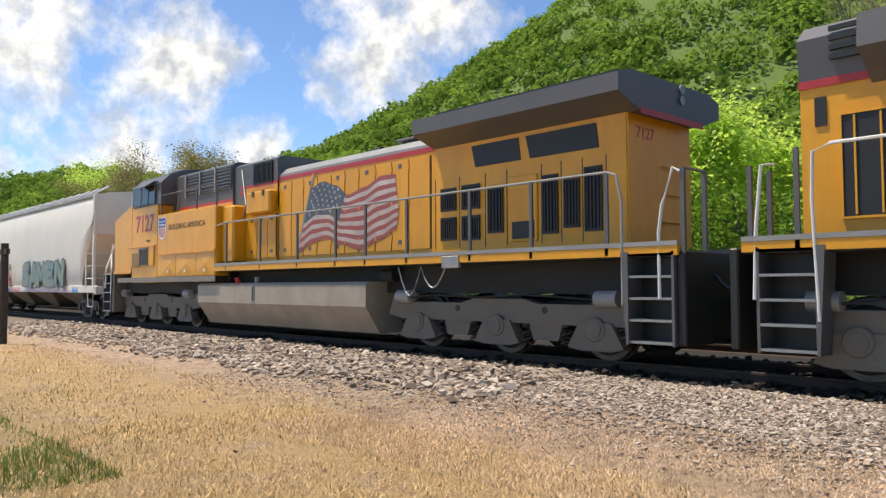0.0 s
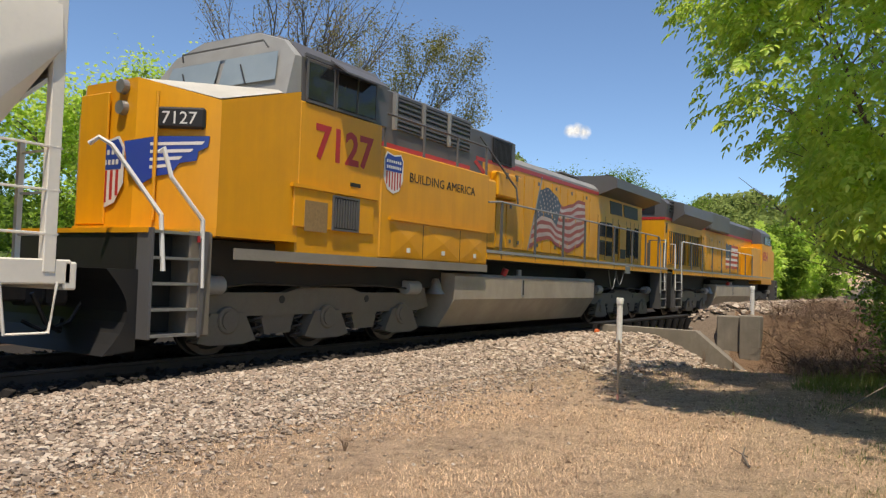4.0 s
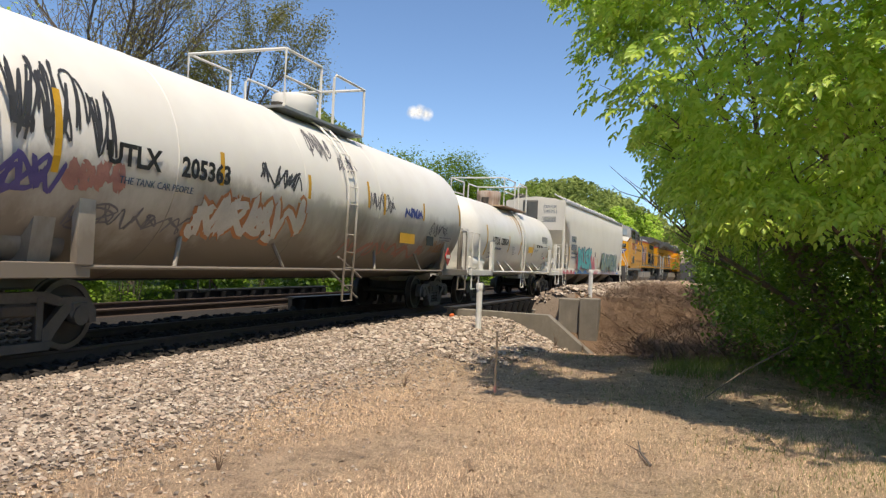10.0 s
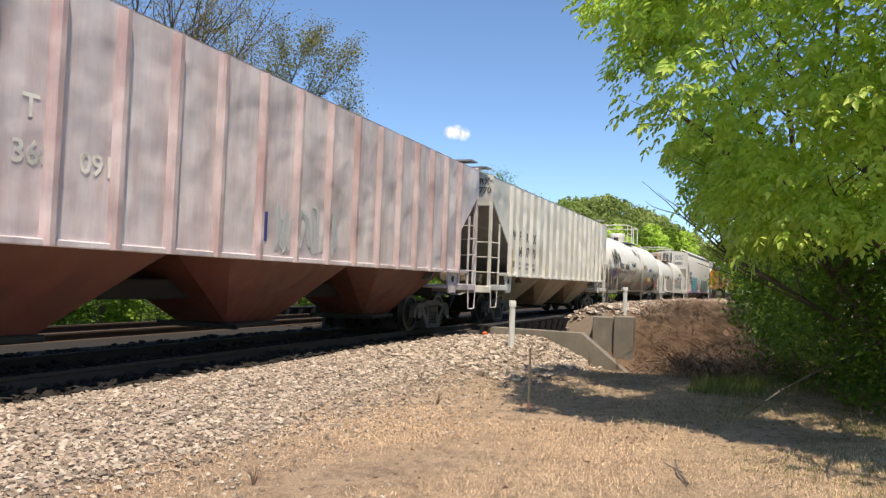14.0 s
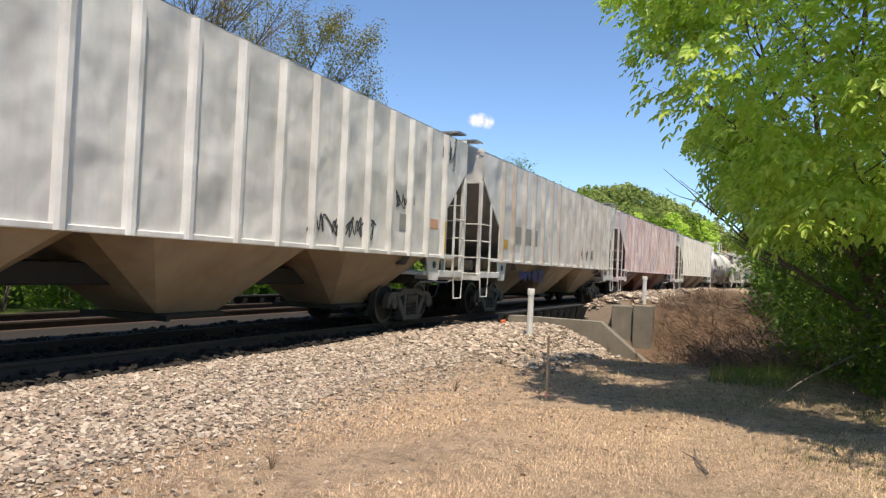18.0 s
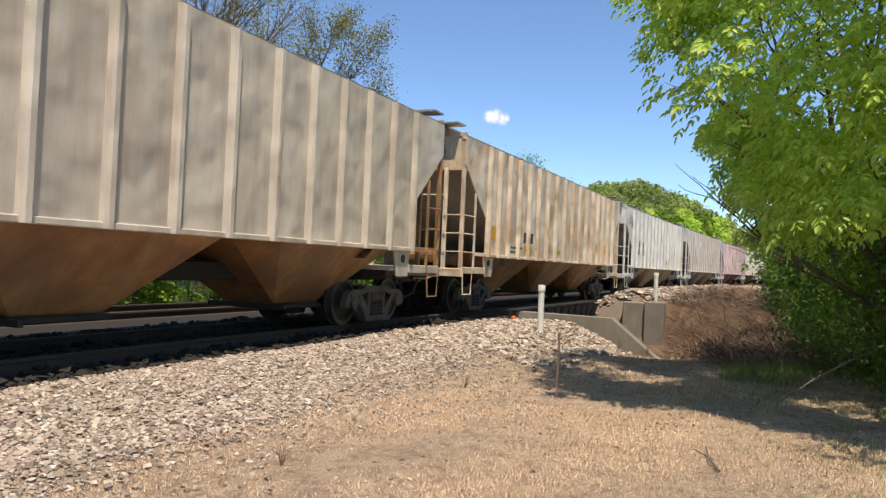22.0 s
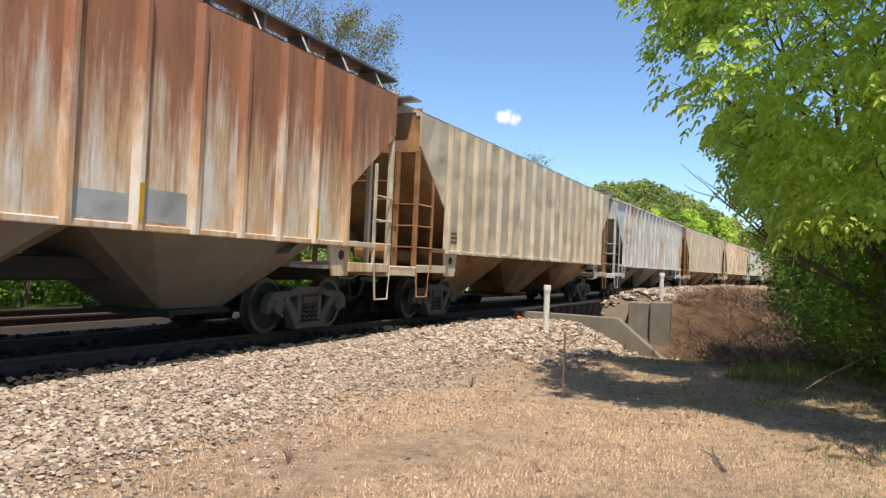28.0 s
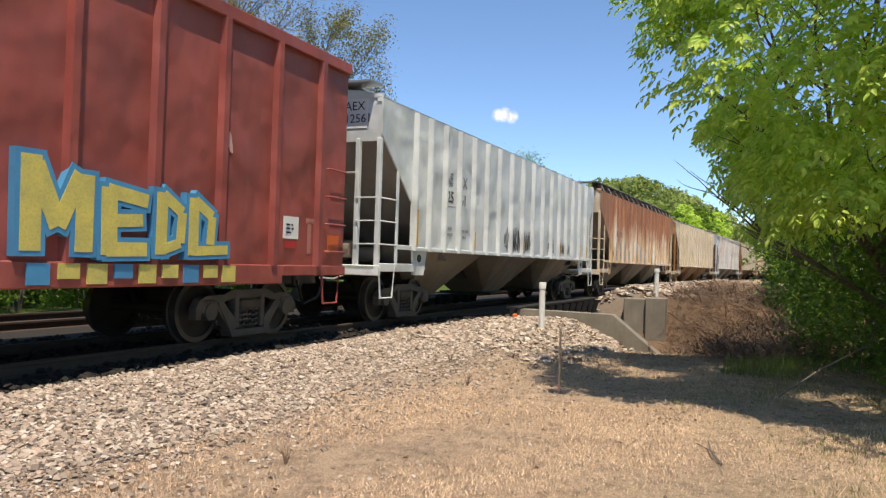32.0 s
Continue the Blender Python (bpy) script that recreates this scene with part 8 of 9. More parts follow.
def leaves_mesh(name, centres, n_each, spread, size, m, seed, flat=0.6):
    """Many small leaves round the given places."""
    rng = np.random.default_rng(seed)
    cs = np.repeat(np.asarray(centres, float), n_each, 0)
    n = len(cs)
    off = rng.normal(0, 1, (n, 3)) * np.array([1, 1, flat]) * (spread if np.isscalar(spread) else np.repeat(spread, n_each)[:, None])
    p = cs + off
    a = rng.uniform(0, 2 * np.pi, n)
    droop = rng.normal(-0.35, 0.45, n)
    d = np.stack([np.cos(a) * np.cos(droop), np.sin(a) * np.cos(droop), np.sin(droop)], 1)
    up = rng.normal(0, 0.4, (n, 3)) + [0, 0, 1]
    s = size * rng.uniform(0.55, 1.25, n)
    if size > 0.14:
        w = np.cross(d, up)
        w /= np.linalg.norm(w, axis=1)[:, None] + 1e-9
        nrm, k = np.cross(w, d), s[:, None]
        v = np.stack([p, p + d * k * 0.5 + w * k * 0.34 + nrm * k * 0.08, p + d * k, p + d * k * 0.5 - w * k * 0.34 + nrm * k * 0.08], 1)
        return raw_mesh(name, v.reshape(-1, 3), (np.arange(n) * 4)[:, None] + np.arange(4)[None], m)
    return leaf_blades(name, p, d, up, s, m, 0.6)


def sprays_mesh(name, pads, radii, out, n_each, size, m, seed):
    """Boughs of compound leaves: each pad is a drooping sheet of sprays, each spray five leaflets on one stalk."""
    rng = np.random.default_rng(seed)
    c, o, r = np.repeat(pads, n_each, 0), np.repeat(out, n_each, 0), np.repeat(radii, n_each)
    n = len(c)
    nz = o * 0.5 + [0, 0, 0.95] + np.repeat(rng.normal(0, 0.16, pads.shape), n_each, 0)
    nz /= np.linalg.norm(nz, axis=1)[:, None]
    t1 = np.cross(nz, rng.normal(0, 1, (n, 3)))
    t1 /= np.linalg.norm(t1, axis=1)[:, None]
    rad = np.sqrt(rng.random(n))
    base = c + t1 * (r * rad)[:, None] + nz * rng.normal(0, 0.07, n)[:, None] - np.array([0, 0, 1.0]) * (0.30 * r * rad ** 2)[:, None]
    stem = t1 * 0.7 + o * 0.5 + rng.normal(0, 0.25, (n, 3)) - [0, 0, 0.45]
    stem /= np.linalg.norm(stem, axis=1)[:, None]
    up = nz + rng.normal(0, 0.22, (n, 3))
    side = np.cross(stem, up)
    side /= np.linalg.norm(side, axis=1)[:, None]
    ln = size * rng.uniform(1.4, 2.1, n)
    P, D, U, S = [], [], [], []
    for f, sg in ((1.0, 0), (0.72, 1), (0.72, -1), (0.34, 1), (0.34, -1)):
        d = stem * (1.0 if sg == 0 else 0.55) + side * sg * 0.85 - np.array([0, 0, 0.30]) + rng.normal(0, 0.16, (n, 3))
        P.append(base + stem * (ln * f)[:, None])
        D.append(d / np.linalg.norm(d, axis=1)[:, None])
        U.append(up + rng.normal(0, 0.25, (n, 3)))
        S.append(size * rng.uniform(0.7, 1.25, n))
    return leaf_blades(name, np.concatenate(P), np.concatenate(D), np.concatenate(U), np.concatenate(S), m, 0.50)


def limbs(rng, base, height, r, lean=(0, 0), spread=0.6, levels=4, kids=4, first=0.3):
    """Branches of a tree: a list of paths with radii, and the twig ends."""
    out, ends = [], []

    def grow(p, d, ln, rad, lev):
        pts, q, dd = [p.copy()], p.copy(), d.copy()
        steps = 4
        for i in range(steps):
            dd = (dd + Vector((rng.gauss(0, 0.13), rng.gauss(0, 0.13), rng.gauss(0.03, 0.08)))).normalized()
            q = q + dd * (ln / steps)
            pts.append(q.copy())
        out.append((pts, rad, rad * 0.45, lev))
        if lev >= levels:
            ends.extend(pts[1:])
            return
        if lev >= levels - 1:
            ends.extend(pts[2:])
        for k in range(kids):
            t = first + (1 - first) * (k + rng.random()) / kids if lev == 0 else 0.25 + 0.75 * (k + rng.random()) / kids
            i = min(int(t * steps), steps - 1)
            src = pts[i].lerp(pts[i + 1], t * steps - i)
            a = rng.uniform(0, 2 * math.pi)
            side = Vector((math.cos(a), math.sin(a), rng.uniform(-0.1, 0.5)))
            grow(src, (dd * (1 - spread) + side * spread).normalized(), ln * rng.uniform(0.45, 0.7), rad * 0.42, lev + 1)
        grow(pts[-1], dd, ln * 0.5, rad * 0.4, lev + 1)

    grow(Vector((0, 0, -0.2)), Vector((lean[0], lean[1], 1)).normalized(), height * 0.62, r, 0)
    return out, ends


def tree(name, label, at, height, r, leaf, seed, n_each=5, leaf_size=0.2, leaf_spread=0.4, lean=(0, 0), spread=0.6, bark=None, levels=3, kids=4, group="trees beyond the line", first=0.3, min_seg=3):
    rng = random.Random(seed)
    t = thing(name, label, "tree", group, at)
    paths, ends = limbs(rng, at, height, r, lean, spread, levels, kids, first)
    sh, tw = Shape(), Shape()
    for pts, r0, r1, lev in paths:
        (sh if lev < 2 else tw).tube(pts, r0, 8 if lev == 0 else 5 if lev == 1 else min_seg, r1, caps=lev == 0)
    part("trunk", sh, bark or BARK, t, smooth=60)
    part("twig_network", tw, bark or TWIG, t)
    if leaf:
        part("crown", leaves_mesh("crown", [tuple(e) for e in ends], n_each, leaf_spread, leaf_size, leaf, seed), leaf, t)
    return t


# the leafy tree that overhangs the lawn
def near_tree():
    t = thing("leafy_tree", "bright green broadleaf tree overhanging the lawn", "tree", at=(13.2, -3.4, -0.1))
    rng = random.Random(11)
    sh = Shape()
    ends = []
    for lean, hgt, r, off in (((0.05, 0.10), 7.6, 0.17, (0, 0)), ((-0.30, 0.22), 7.0, 0.13, (-0.8, 0.8)), ((0.25, 0.28), 7.0, 0.13, (1.2, 0.6)), ((-0.1, 0.42), 6.5, 0.11, (-0.2, 1.0)), ((-0.45, -0.05), 7.0, 0.11, (-1.2, 0.2))):
        paths, e = limbs(rng, None, hgt, r, lean, 0.62, 3, 5, 0.25)
        for pts, r0, r1, lev in paths:
            sh.tube([p + Vector((*off, 0)) for p in pts], r0, 7 if lev == 0 else 4, r1, caps=False)
        ends += [p + Vector((*off, 0)) for p in e]
    part("trunk", sh, BARK, t, smooth=60)
    # boughs through an uneven egg-shaped crown
    g = np.random.default_rng(5)
    mid, size3 = np.array([-1.3, 1.2, 5.3]), np.array([5.2, 4.6, 3.7])

    def boughs(n, lo, hi, back):
        pads, outs = [], []
        while len(pads) < n:
            u = g.normal(0, 1, 3)
            u /= np.linalg.norm(u)
            p = mid + u * g.uniform(lo, hi) * size3
            if p[2] < 2.5 or noise.noise(Vector(p * 0.55)) < -0.04 or p[0] + 13.2 < 5.8:
                continue
            # lanes cleared of boughs along the sun's direction, added to dapple the lawn's shadow
            lane = Vector((p[0] - LIGHT.x / LIGHT.z * p[2], p[1] - LIGHT.y / LIGHT.z * p[2], 0))
            if noise.noise(lane * 0.55) < 0.03 and g.random() < 0.96:
                continue
            # the skirt draws back from the lawn near the ground
            if p[1] - 3.4 > back + 0.80 * p[2] - 0.03 * p[2] ** 2:
                continue
            # few boughs on the far side
            if u @ np.array([0.84, -0.5, -0.1]) > 0.45 and g.random() < 0.75:
                continue
            pads.append(p)
            outs.append(u)
        return np.array(pads), np.array(outs)

    pads, outs = boughs(600, 0.74, 1.04, -1.9)
    part("crown", sprays_mesh("crown", pads, g.uniform(0.36, 0.62, len(pads)), outs, 38, 0.105, LEAF, 6), LEAF, t)
    pads, outs = boughs(60, 0.30, 0.70, -2.0)
    part("inner_crown", sprays_mesh("inner_crown", pads, g.uniform(0.6, 1.0, len(pads)), outs, 26, 0.13, LEAF, 16), LEAF, t)
    return t


near_tree()


def shrub(at, rx, ry, rz, n, leaf, seed, label, size=0.1, stems=9):
    t = thing("shrub", label, "shrub", "undergrowth", at)
    g = np.random.default_rng(seed)
    sh = Shape()
    for k in range(stems):
        a = g.uniform(0, 6.28)
        e = Vector((rx * 0.7 * math.cos(a) * g.random(), ry * 0.7 * math.sin(a) * g.random(), rz * g.uniform(0.7, 1.3)))
        part("stem", Shape().tube([Vector((e.x * 0.15, e.y * 0.15, -0.1)), e * 0.5 + Vector((0.05, 0, 0.1)), e], 0.025, 5, 0.006), BARK, t)
    u = g.normal(0, 1, (n, 3))
    u /= np.linalg.norm(u, axis=1)[:, None]
    q = u * (g.uniform(0.3, 1.0, n) ** 0.5)[:, None] * [rx, ry, rz] + [0, 0, rz * 0.8]
    q = q[q[:, 2] > 0.02]
    part("foliage", leaves_mesh("foliage", q, 26, 0.2, size, leaf, seed, 0.8), leaf, t)
    return t


shrub((12.8, -2.5, -0.1), 2.2, 1.6, 1.9, 420, LEAFDARK, 21, "dense green shrub at the edge of the lawn")
shrub((15.6, -1.7, -0.2), 2.1, 1.6, 2.1, 420, LEAFDARK, 22, "dense green shrub under the leafy tree")
shrub((18.5, -2.2, -0.3), 2.4, 1.8, 2.5, 320, LEAFDARK, 23, "tall green shrub beside the ditch")
shrub((10.9, -3.9, 0.0), 2.1, 1.7, 2.1, 380, LEAFDARK, 24, "dense green shrub at the edge of the lawn")
shrub((23.0, -1.6, -0.2), 2.6, 2.0, 2.7, 320, LEAFDARK, 25, "tall green shrub above the ditch", 0.13)
shrub((29.0, -1.9, 0.2), 3.2, 2.0, 3.2, 320, LEAFMID, 26, "tall green shrub beside the bend", 0.16)
shrub((37.0, -2.6, 0.3), 4.0, 2.2, 4.0, 280, LEAFDARK, 27, "tall green shrub beside the bend", 0.2)
shrub((48.0, -2.0, 0.3), 5.0, 2.5, 5.0, 300, LEAF, 28, "tall green thicket beside the bend", 0.25)
shrub((62.0, -2.6, 0.3), 6.0, 2.6, 6.0, 300, LEAFDARK, 29, "tall green thicket beside the bend", 0.3)
shrub((16.5, -5.5, 0.0), 3.0, 2.2, 4.5, 260, LEAFDARK, 30, "tall dark green thicket behind the tree", 0.15)
shrub((24.0, -5.5, 0.0), 4.0, 2.5, 5.5, 280, LEAF, 31, "tall green thicket behind the ditch", 0.18)
shrub((34.0, -6.5, 0.0), 5.0, 3.0, 7.0, 300, LEAF, 32, "tall green thicket beside the bend", 0.24)
shrub((9.0, -6.0, 0.0), 3.0, 2.0, 3.5, 220, LEAFDARK, 33, "tall dark green thicket at the lawn's edge", 0.15)
shrub((84.0, -2.0, 0.3), 7.0, 3.0, 7.0, 300, LEAFMID, 34, "tall green thicket at the end of the bend", 0.4)

for k, x in enumerate((92.0, 106.0, 120.0, 136.0, 154.0)):
    shrub((x, line_y(x) + SECOND + 5.5, 0.2), 9.0, 3.2, 5.0 + 0.6 * k, 320, LEAFMID if k % 2 else LEAF, 340 + k, "tall green thicket beyond the bend", 0.5, 5)
    shrub((x + 6, line_y(x) - 6.5, 0.2), 8.0, 3.0, 5.5, 280, LEAFMID, 350 + k, "tall green thicket at the end of the bend", 0.5, 5)

snag = thing("broken_trunk", "slender dead trunk snapped over at head height", "dead tree", at=(11.2, -3.5, 0.0))
part("stem", Shape().tube([(0, -0.05, -0.2), (0.03, 0.1, 0.45), (0.0, 0.32, 1.1), (-0.02, 0.46, 1.42), (0.0, 0.52, 1.56)], 0.06, 8, 0.045), BARK, snag, smooth=60)
part("snapped_top", Shape().tube([(0.0, 0.52, 1.52), (-0.05, 0.75, 1.46), (-0.08, 0.98, 1.36), (-0.08, 1.04, 1.2), (-0.06, 1.05, 0.92)], 0.05, 8, 0.03), BARK, snag, smooth=60)

# dry brush on the bank past the ditch
rng = np.random.default_rng(9)
bs_v, bs_f = [], []
for k in range(26000):
    x, y = rng.uniform(14.5, 40), rng.uniform(-1.4, 4.3)
    d = line_y(x) - y
    if (x > 29 and d < 5.4) or (x < 26.2 and y > 2.9) or y > 3.2 or (x < 20.5 and y > 0.17 * (x - 9.0)):
        continue
    z = ground_z(x, y) + rng.uniform(0, 0.35)
    a, ln, tl = rng.uniform(0, 6.28), rng.uniform(0.25, 1.1), rng.uniform(-0.15, 0.55)
    dv = np.array([math.cos(a) * math.cos(tl), math.sin(a) * math.cos(tl), math.sin(tl)])
    w = np.array([-dv[1], dv[0], 0.3]) * rng.uniform(0.003, 0.010)
    p = np.array([x, y, z])
    o = len(bs_v)
    bs_v += [p - w, p + w, p + dv * ln * 0.6 + w * 0.8 + [0, 0, 0.05], p + dv * ln, p + dv * ln * 0.6 - w * 0.8 + [0, 0, 0.05]]
    bs_f += [(o, o + 1, o + 2), (o, o + 2, o + 4), (o + 4, o + 2, o + 3)]
tagged(new("dry_brush", raw_mesh("dry_brush", np.array(bs_v), np.array(bs_f), DRYBRUSH)), "tangle of dead brown stems on the ditch bank", "brush", kind="stuff")

bare = thing("bare_branch", "slender bare grey branch reaching out of the shrubs", "branch", at=(12.6, -1.9, 0.9))
part("stem", Shape().tube([(0.5, -0.6, 0.45), (0.0, 0.0, 0.0), (-0.7, 0.65, -0.25), (-1.6, 1.35, -0.58), (-2.3, 1.8, -0.85)], 0.022, 6, 0.006), TWIG, bare)
part("side_twig", Shape().tube([(-0.7, 0.65, -0.25), (-1.0, 0.6, 0.0), (-1.25, 0.7, 0.12)], 0.01, 5, 0.004), TWIG, bare)
part("side_twig", Shape().tube([(-1.6, 1.35, -0.58), (-1.9, 1.3, -0.45), (-2.2, 1.35, -0.42)], 0.008, 5, 0.003), TWIG, bare)
# fallen branches
for k, (x, y, a, ln) in enumerate(((6.6, 0.35, 12, 0.75), (19.8, 2.3, 40, 1.6), (14.0, -0.4, -30, 1.4), (24.0, 2.2, 150, 2.0))):
    p = Vector((x, y, ground_z(x, y) + 0.02))
    d = Vector((math.cos(radians(a)), math.sin(radians(a)), 0.03))
    t = thing("fallen_branch", "thin dry branch lying on the ground", "branch", "fallen branches", p)
    part("stem", Shape().tube([(0, 0, 0), d * ln * 0.4 + Vector((0, 0.04, 0.02)), d * ln], 0.014, 6, 0.006), TWIG, t)
    part("side_twig", Shape().tube([d * ln * 0.45, d * ln * 0.6 + Vector((0.05, 0.15, 0.03))], 0.007, 5, 0.003), TWIG, t)


def grass(name, n, area, h, w, m, seed, label, low=0.15, high=1.0):
    """Short blades, each a bent sliver; low and high: how far they lean from upright."""
    g = np.random.default_rng(seed)
    x, y = area(g, n)
    n = len(x)
    z = np.array([ground_z(a, b) for a, b in zip(x, y)])
    a, ln = g.uniform(0, 6.28, n), h * g.lognormal(0, 0.4, n)
    tl = g.uniform(low, high, n)
    d = np.stack([np.cos(a) * np.sin(tl), np.sin(a) * np.sin(tl), np.cos(tl)], 1) * ln[:, None]
    s = np.stack([-np.sin(a), np.cos(a), np.zeros(n)], 1) * (w * g.uniform(0.6, 1.4, n))[:, None]
    p = np.stack([x, y, z - 0.002 + 0.006 * g.random(n)], 1)
    v = np.stack([p - s, p + s, p + d], 1)
    f = (np.arange(n) * 3)[:, None] + np.arange(3)[None]
    return tagged(new(name, raw_mesh(name, v.reshape(-1, 3), f, m)), label, "grass", kind="stuff")


def lawn_area(x0, x1, y0, y1, patch=0.0, lift=0.0):
    def pick(g, n):
        x, y = g.uniform(x0, x1, n), y0 + (y1 - y0) * g.random(n)
        k = np.sin(x * 1.9 + np.sin(y * 2.3) * 1.3) + np.sin(y * 2.7 + x * 0.6) + g.normal(0, 0.6, n)
        keep = (k > patch) & (y < line_y(0) - 3.9 + 0.25 * np.sin(x * 1.3))
        return x[keep], y[keep]
    return pick


grass("dry_grass", 90000, lawn_area(1.2, 9, -1.6, 4.4, 0.0), 0.038, 0.0023, STRAW, 8, "paler dry lawn grass in tufts", 0.3, 1.4)
grass("dry_grass", 170000, lawn_area(1.2, 9, -1.6, 4.4, -1.2), 0.026, 0.0019, STRAW, 2, "short dry straw-coloured lawn grass", 0.5, 1.5)
grass("dry_grass", 90000, lawn_area(-9, 1.2, 1.6, 4.4, -1.9), 0.040, 0.0028, STRAW, 3, "short dry straw-coloured lawn grass", 0.5, 1.5)
grass("golden_grass", 60000, lawn_area(-10, -2.2, -1.5, 2.7, -1.6), 0.045, 0.0035, GOLDSTRAW, 17, "golden dry lawn grass", 0.4, 1.4)
grass("golden_grass", 24000, lawn_area(-24, -9, -3, 3.4, -1.2), 0.05, 0.007, GOLDSTRAW, 16, "golden dry lawn grass", 0.4, 1.4)
grass("dry_grass", 24000, lawn_area(9, 19, -2.5, 4.1, -0.6), 0.045, 0.0045, STRAW, 12, "dry grass in the tree's shade", 0.4, 1.5)
grass("green_grass", 6000, lawn_area(12.3, 16.5, -1.8, 0.7, -0.3), 0.15, 0.006, GREENBLADE, 23, "longer green grass at the foot of the shrubs")
grass("green_grass", 8000, lawn_area(9, 20, -1.5, 2.5, 0.9), 0.04, 0.005, GREENBLADE, 13, "longer green grass at the ditch")
grass("green_grass", 26000, lawn_area(3.5, 16, -4.5, 0.2, 0.4), 0.045, 0.004, GREENBLADE, 4, "patchy green grass in the tree's shade")
grass("green_grass", 18000, lawn_area(-12, -7.6, -3, -0.3, -1.2), 0.06, 0.006, GREENBLADE, 15, "patch of green lawn")
grass("green_grass", 9000, lawn_area(-22, -8, -6, 1.2, 0.2), 0.05, 0.006, GREENBLADE, 5, "patch of green lawn")
# fallen leaves: few on the open lawn, many under the tree
gl = np.random.default_rng(77)
lx = np.concatenate([gl.uniform(1.5, 9, 260), gl.uniform(-10, 1.5, 200), gl.uniform(8, 20, 2600)])
ly = np.concatenate([gl.uniform(-1.5, 4.2, 260), gl.uniform(0, 4.2, 200), gl.uniform(-2.6, 3.6, 2600)])
lz = np.array([ground_z(a, b) + 0.012 for a, b in zip(lx, ly)])
litter = leaves_mesh("dead_leaves", np.stack([lx, ly, lz], 1), 1, 0.004, 0.055, LITTER, 78, 0.4)
tagged(new("dead_leaves", litter), "brown fallen leaves and bark on the lawn", "leaf litter", kind="stuff")

# tall straw tufts and small weeds along the gravel edge
for k, (x, y) in enumerate(((10.26, 4.3), (4.9, 3.4), (12.0, 3.9), (13.3, 3.7), (-2.1, 4.3), (9.2, 3.6), (17.9, 3.2), (18.2, 2.6), (19.2, 2.4))):
    rr = random.Random(k)
    t = thing("weed_tuft", "small dry weed tuft at the gravel's edge", "weed", "weed tufts", (x, y, ground_z(x, y)))
    for q in range(16):
        a, ln = rr.uniform(0, 6.28), rr.uniform(0.08, 0.2 if k < 6 else 0.5)
        sh = Shape().tube([(0, 0, -0.02), (0.03 * math.cos(a), 0.03 * math.sin(a), ln * 0.6), (0.09 * math.cos(a), 0.09 * math.sin(a), ln)], 0.004, 3, 0.001, caps=False)
        part("blade", sh, DRYBRUSH, t)

# trees and bushes beyond the far track
FAR = [(-62, 27, 11.5, 2), (-54, 28, 10, 2), (-45, 24, 7.5, 1), (-38, 30, 9, 2), (-70, 27, 14.5, 2), (-80, 28, 13, 2), (-88, 27, 12, 2), (-76, 34, 14, 2), (-30, 34, 12, 1), (-98, 34, 16, 1), (-15, 26, 8, 1), (-9, 23, 6, 1), (-20, 29, 9, 1), (-12, 34, 15, 3), (-4, 36, 14, 3), (5, 35, 15, 3), (14, 38, 15, 3),
       (22.0, 22.5, 14.0, 3), (25.8, 24.5, 15.5, 3), (33.2, 22.0, 14.6, 4), (20.5, 27, 10.5, 1), (25, 28, 11.5, 1), (31, 27, 9.0, 5), (45, 26, 8, 5), (57, 24, 9.5, 5), (70, 26, 12, 5), (85, 22, 12, 5)]
for k, (x, y, hgt, kind) in enumerate(FAR):
    z = ground_z(x, y)
    if kind == 3:
        tree("bare_tree", "tall bare tree with dense grey twigs and few young leaves", (x, y, z), hgt, 0.20, LEAFTAN, 60 + k, 4, 0.11, 0.22, spread=0.34, kids=6)
    elif kind == 4:
        tree("young_leaf_tree", "slender tree with a compact crown of small olive leaves", (x, y, z), hgt, 0.17, LEAFOLIVE, 60 + k, 22, 0.13, 0.26, spread=0.36, kids=5, first=0.45)
    elif kind == 2:
        tree("leafing_tree", "tall tree just coming into tan-green leaf", (x, y, z), hgt, 0.2, LEAFTAN, 60 + k, 26, 0.19, 0.5, spread=0.5)
    else:
        tree("leafy_tree", "green spring tree beyond the tracks", (x, y, z), hgt, 0.2, LEAF if kind == 1 else LEAFMID, 60 + k, 30, 0.22, 0.62, spread=0.6)
for k, (x, y, rz) in enumerate(((11.0, 21.5, 3.2), (15.5, 20.5, 4.5), (19.5, 22.0, 4.7), (23.5, 20.5, 4.5), (28.0, 21.5, 4.4), (33.5, 21.0, 4.0), (40.0, 21.5, 3.9), (-13.0, 22.0, 3.0), (-18.0, 23.0, 3.4))):
    shrub((x, y, ground_z(x, y)), 2.9, 2.0, rz, 260, LEAFMID if k % 2 else LEAFDARK, 300 + k, "tall green thicket beyond the far track", 0.17, 7)
for k in range(30):
    g = random.Random(100 + k)
    x = -110 + 7.0 * k
    y = g.uniform(19, 25) if x < 60 else g.uniform(16, 22)
    shrub((x, y, ground_z(x, y)), 3.0, 2.0, g.uniform(1.2, 2.6), 90, LEAFMID if k % 3 else LEAFDARK, 200 + k, "green bushes beyond the far track", 0.28, 4)


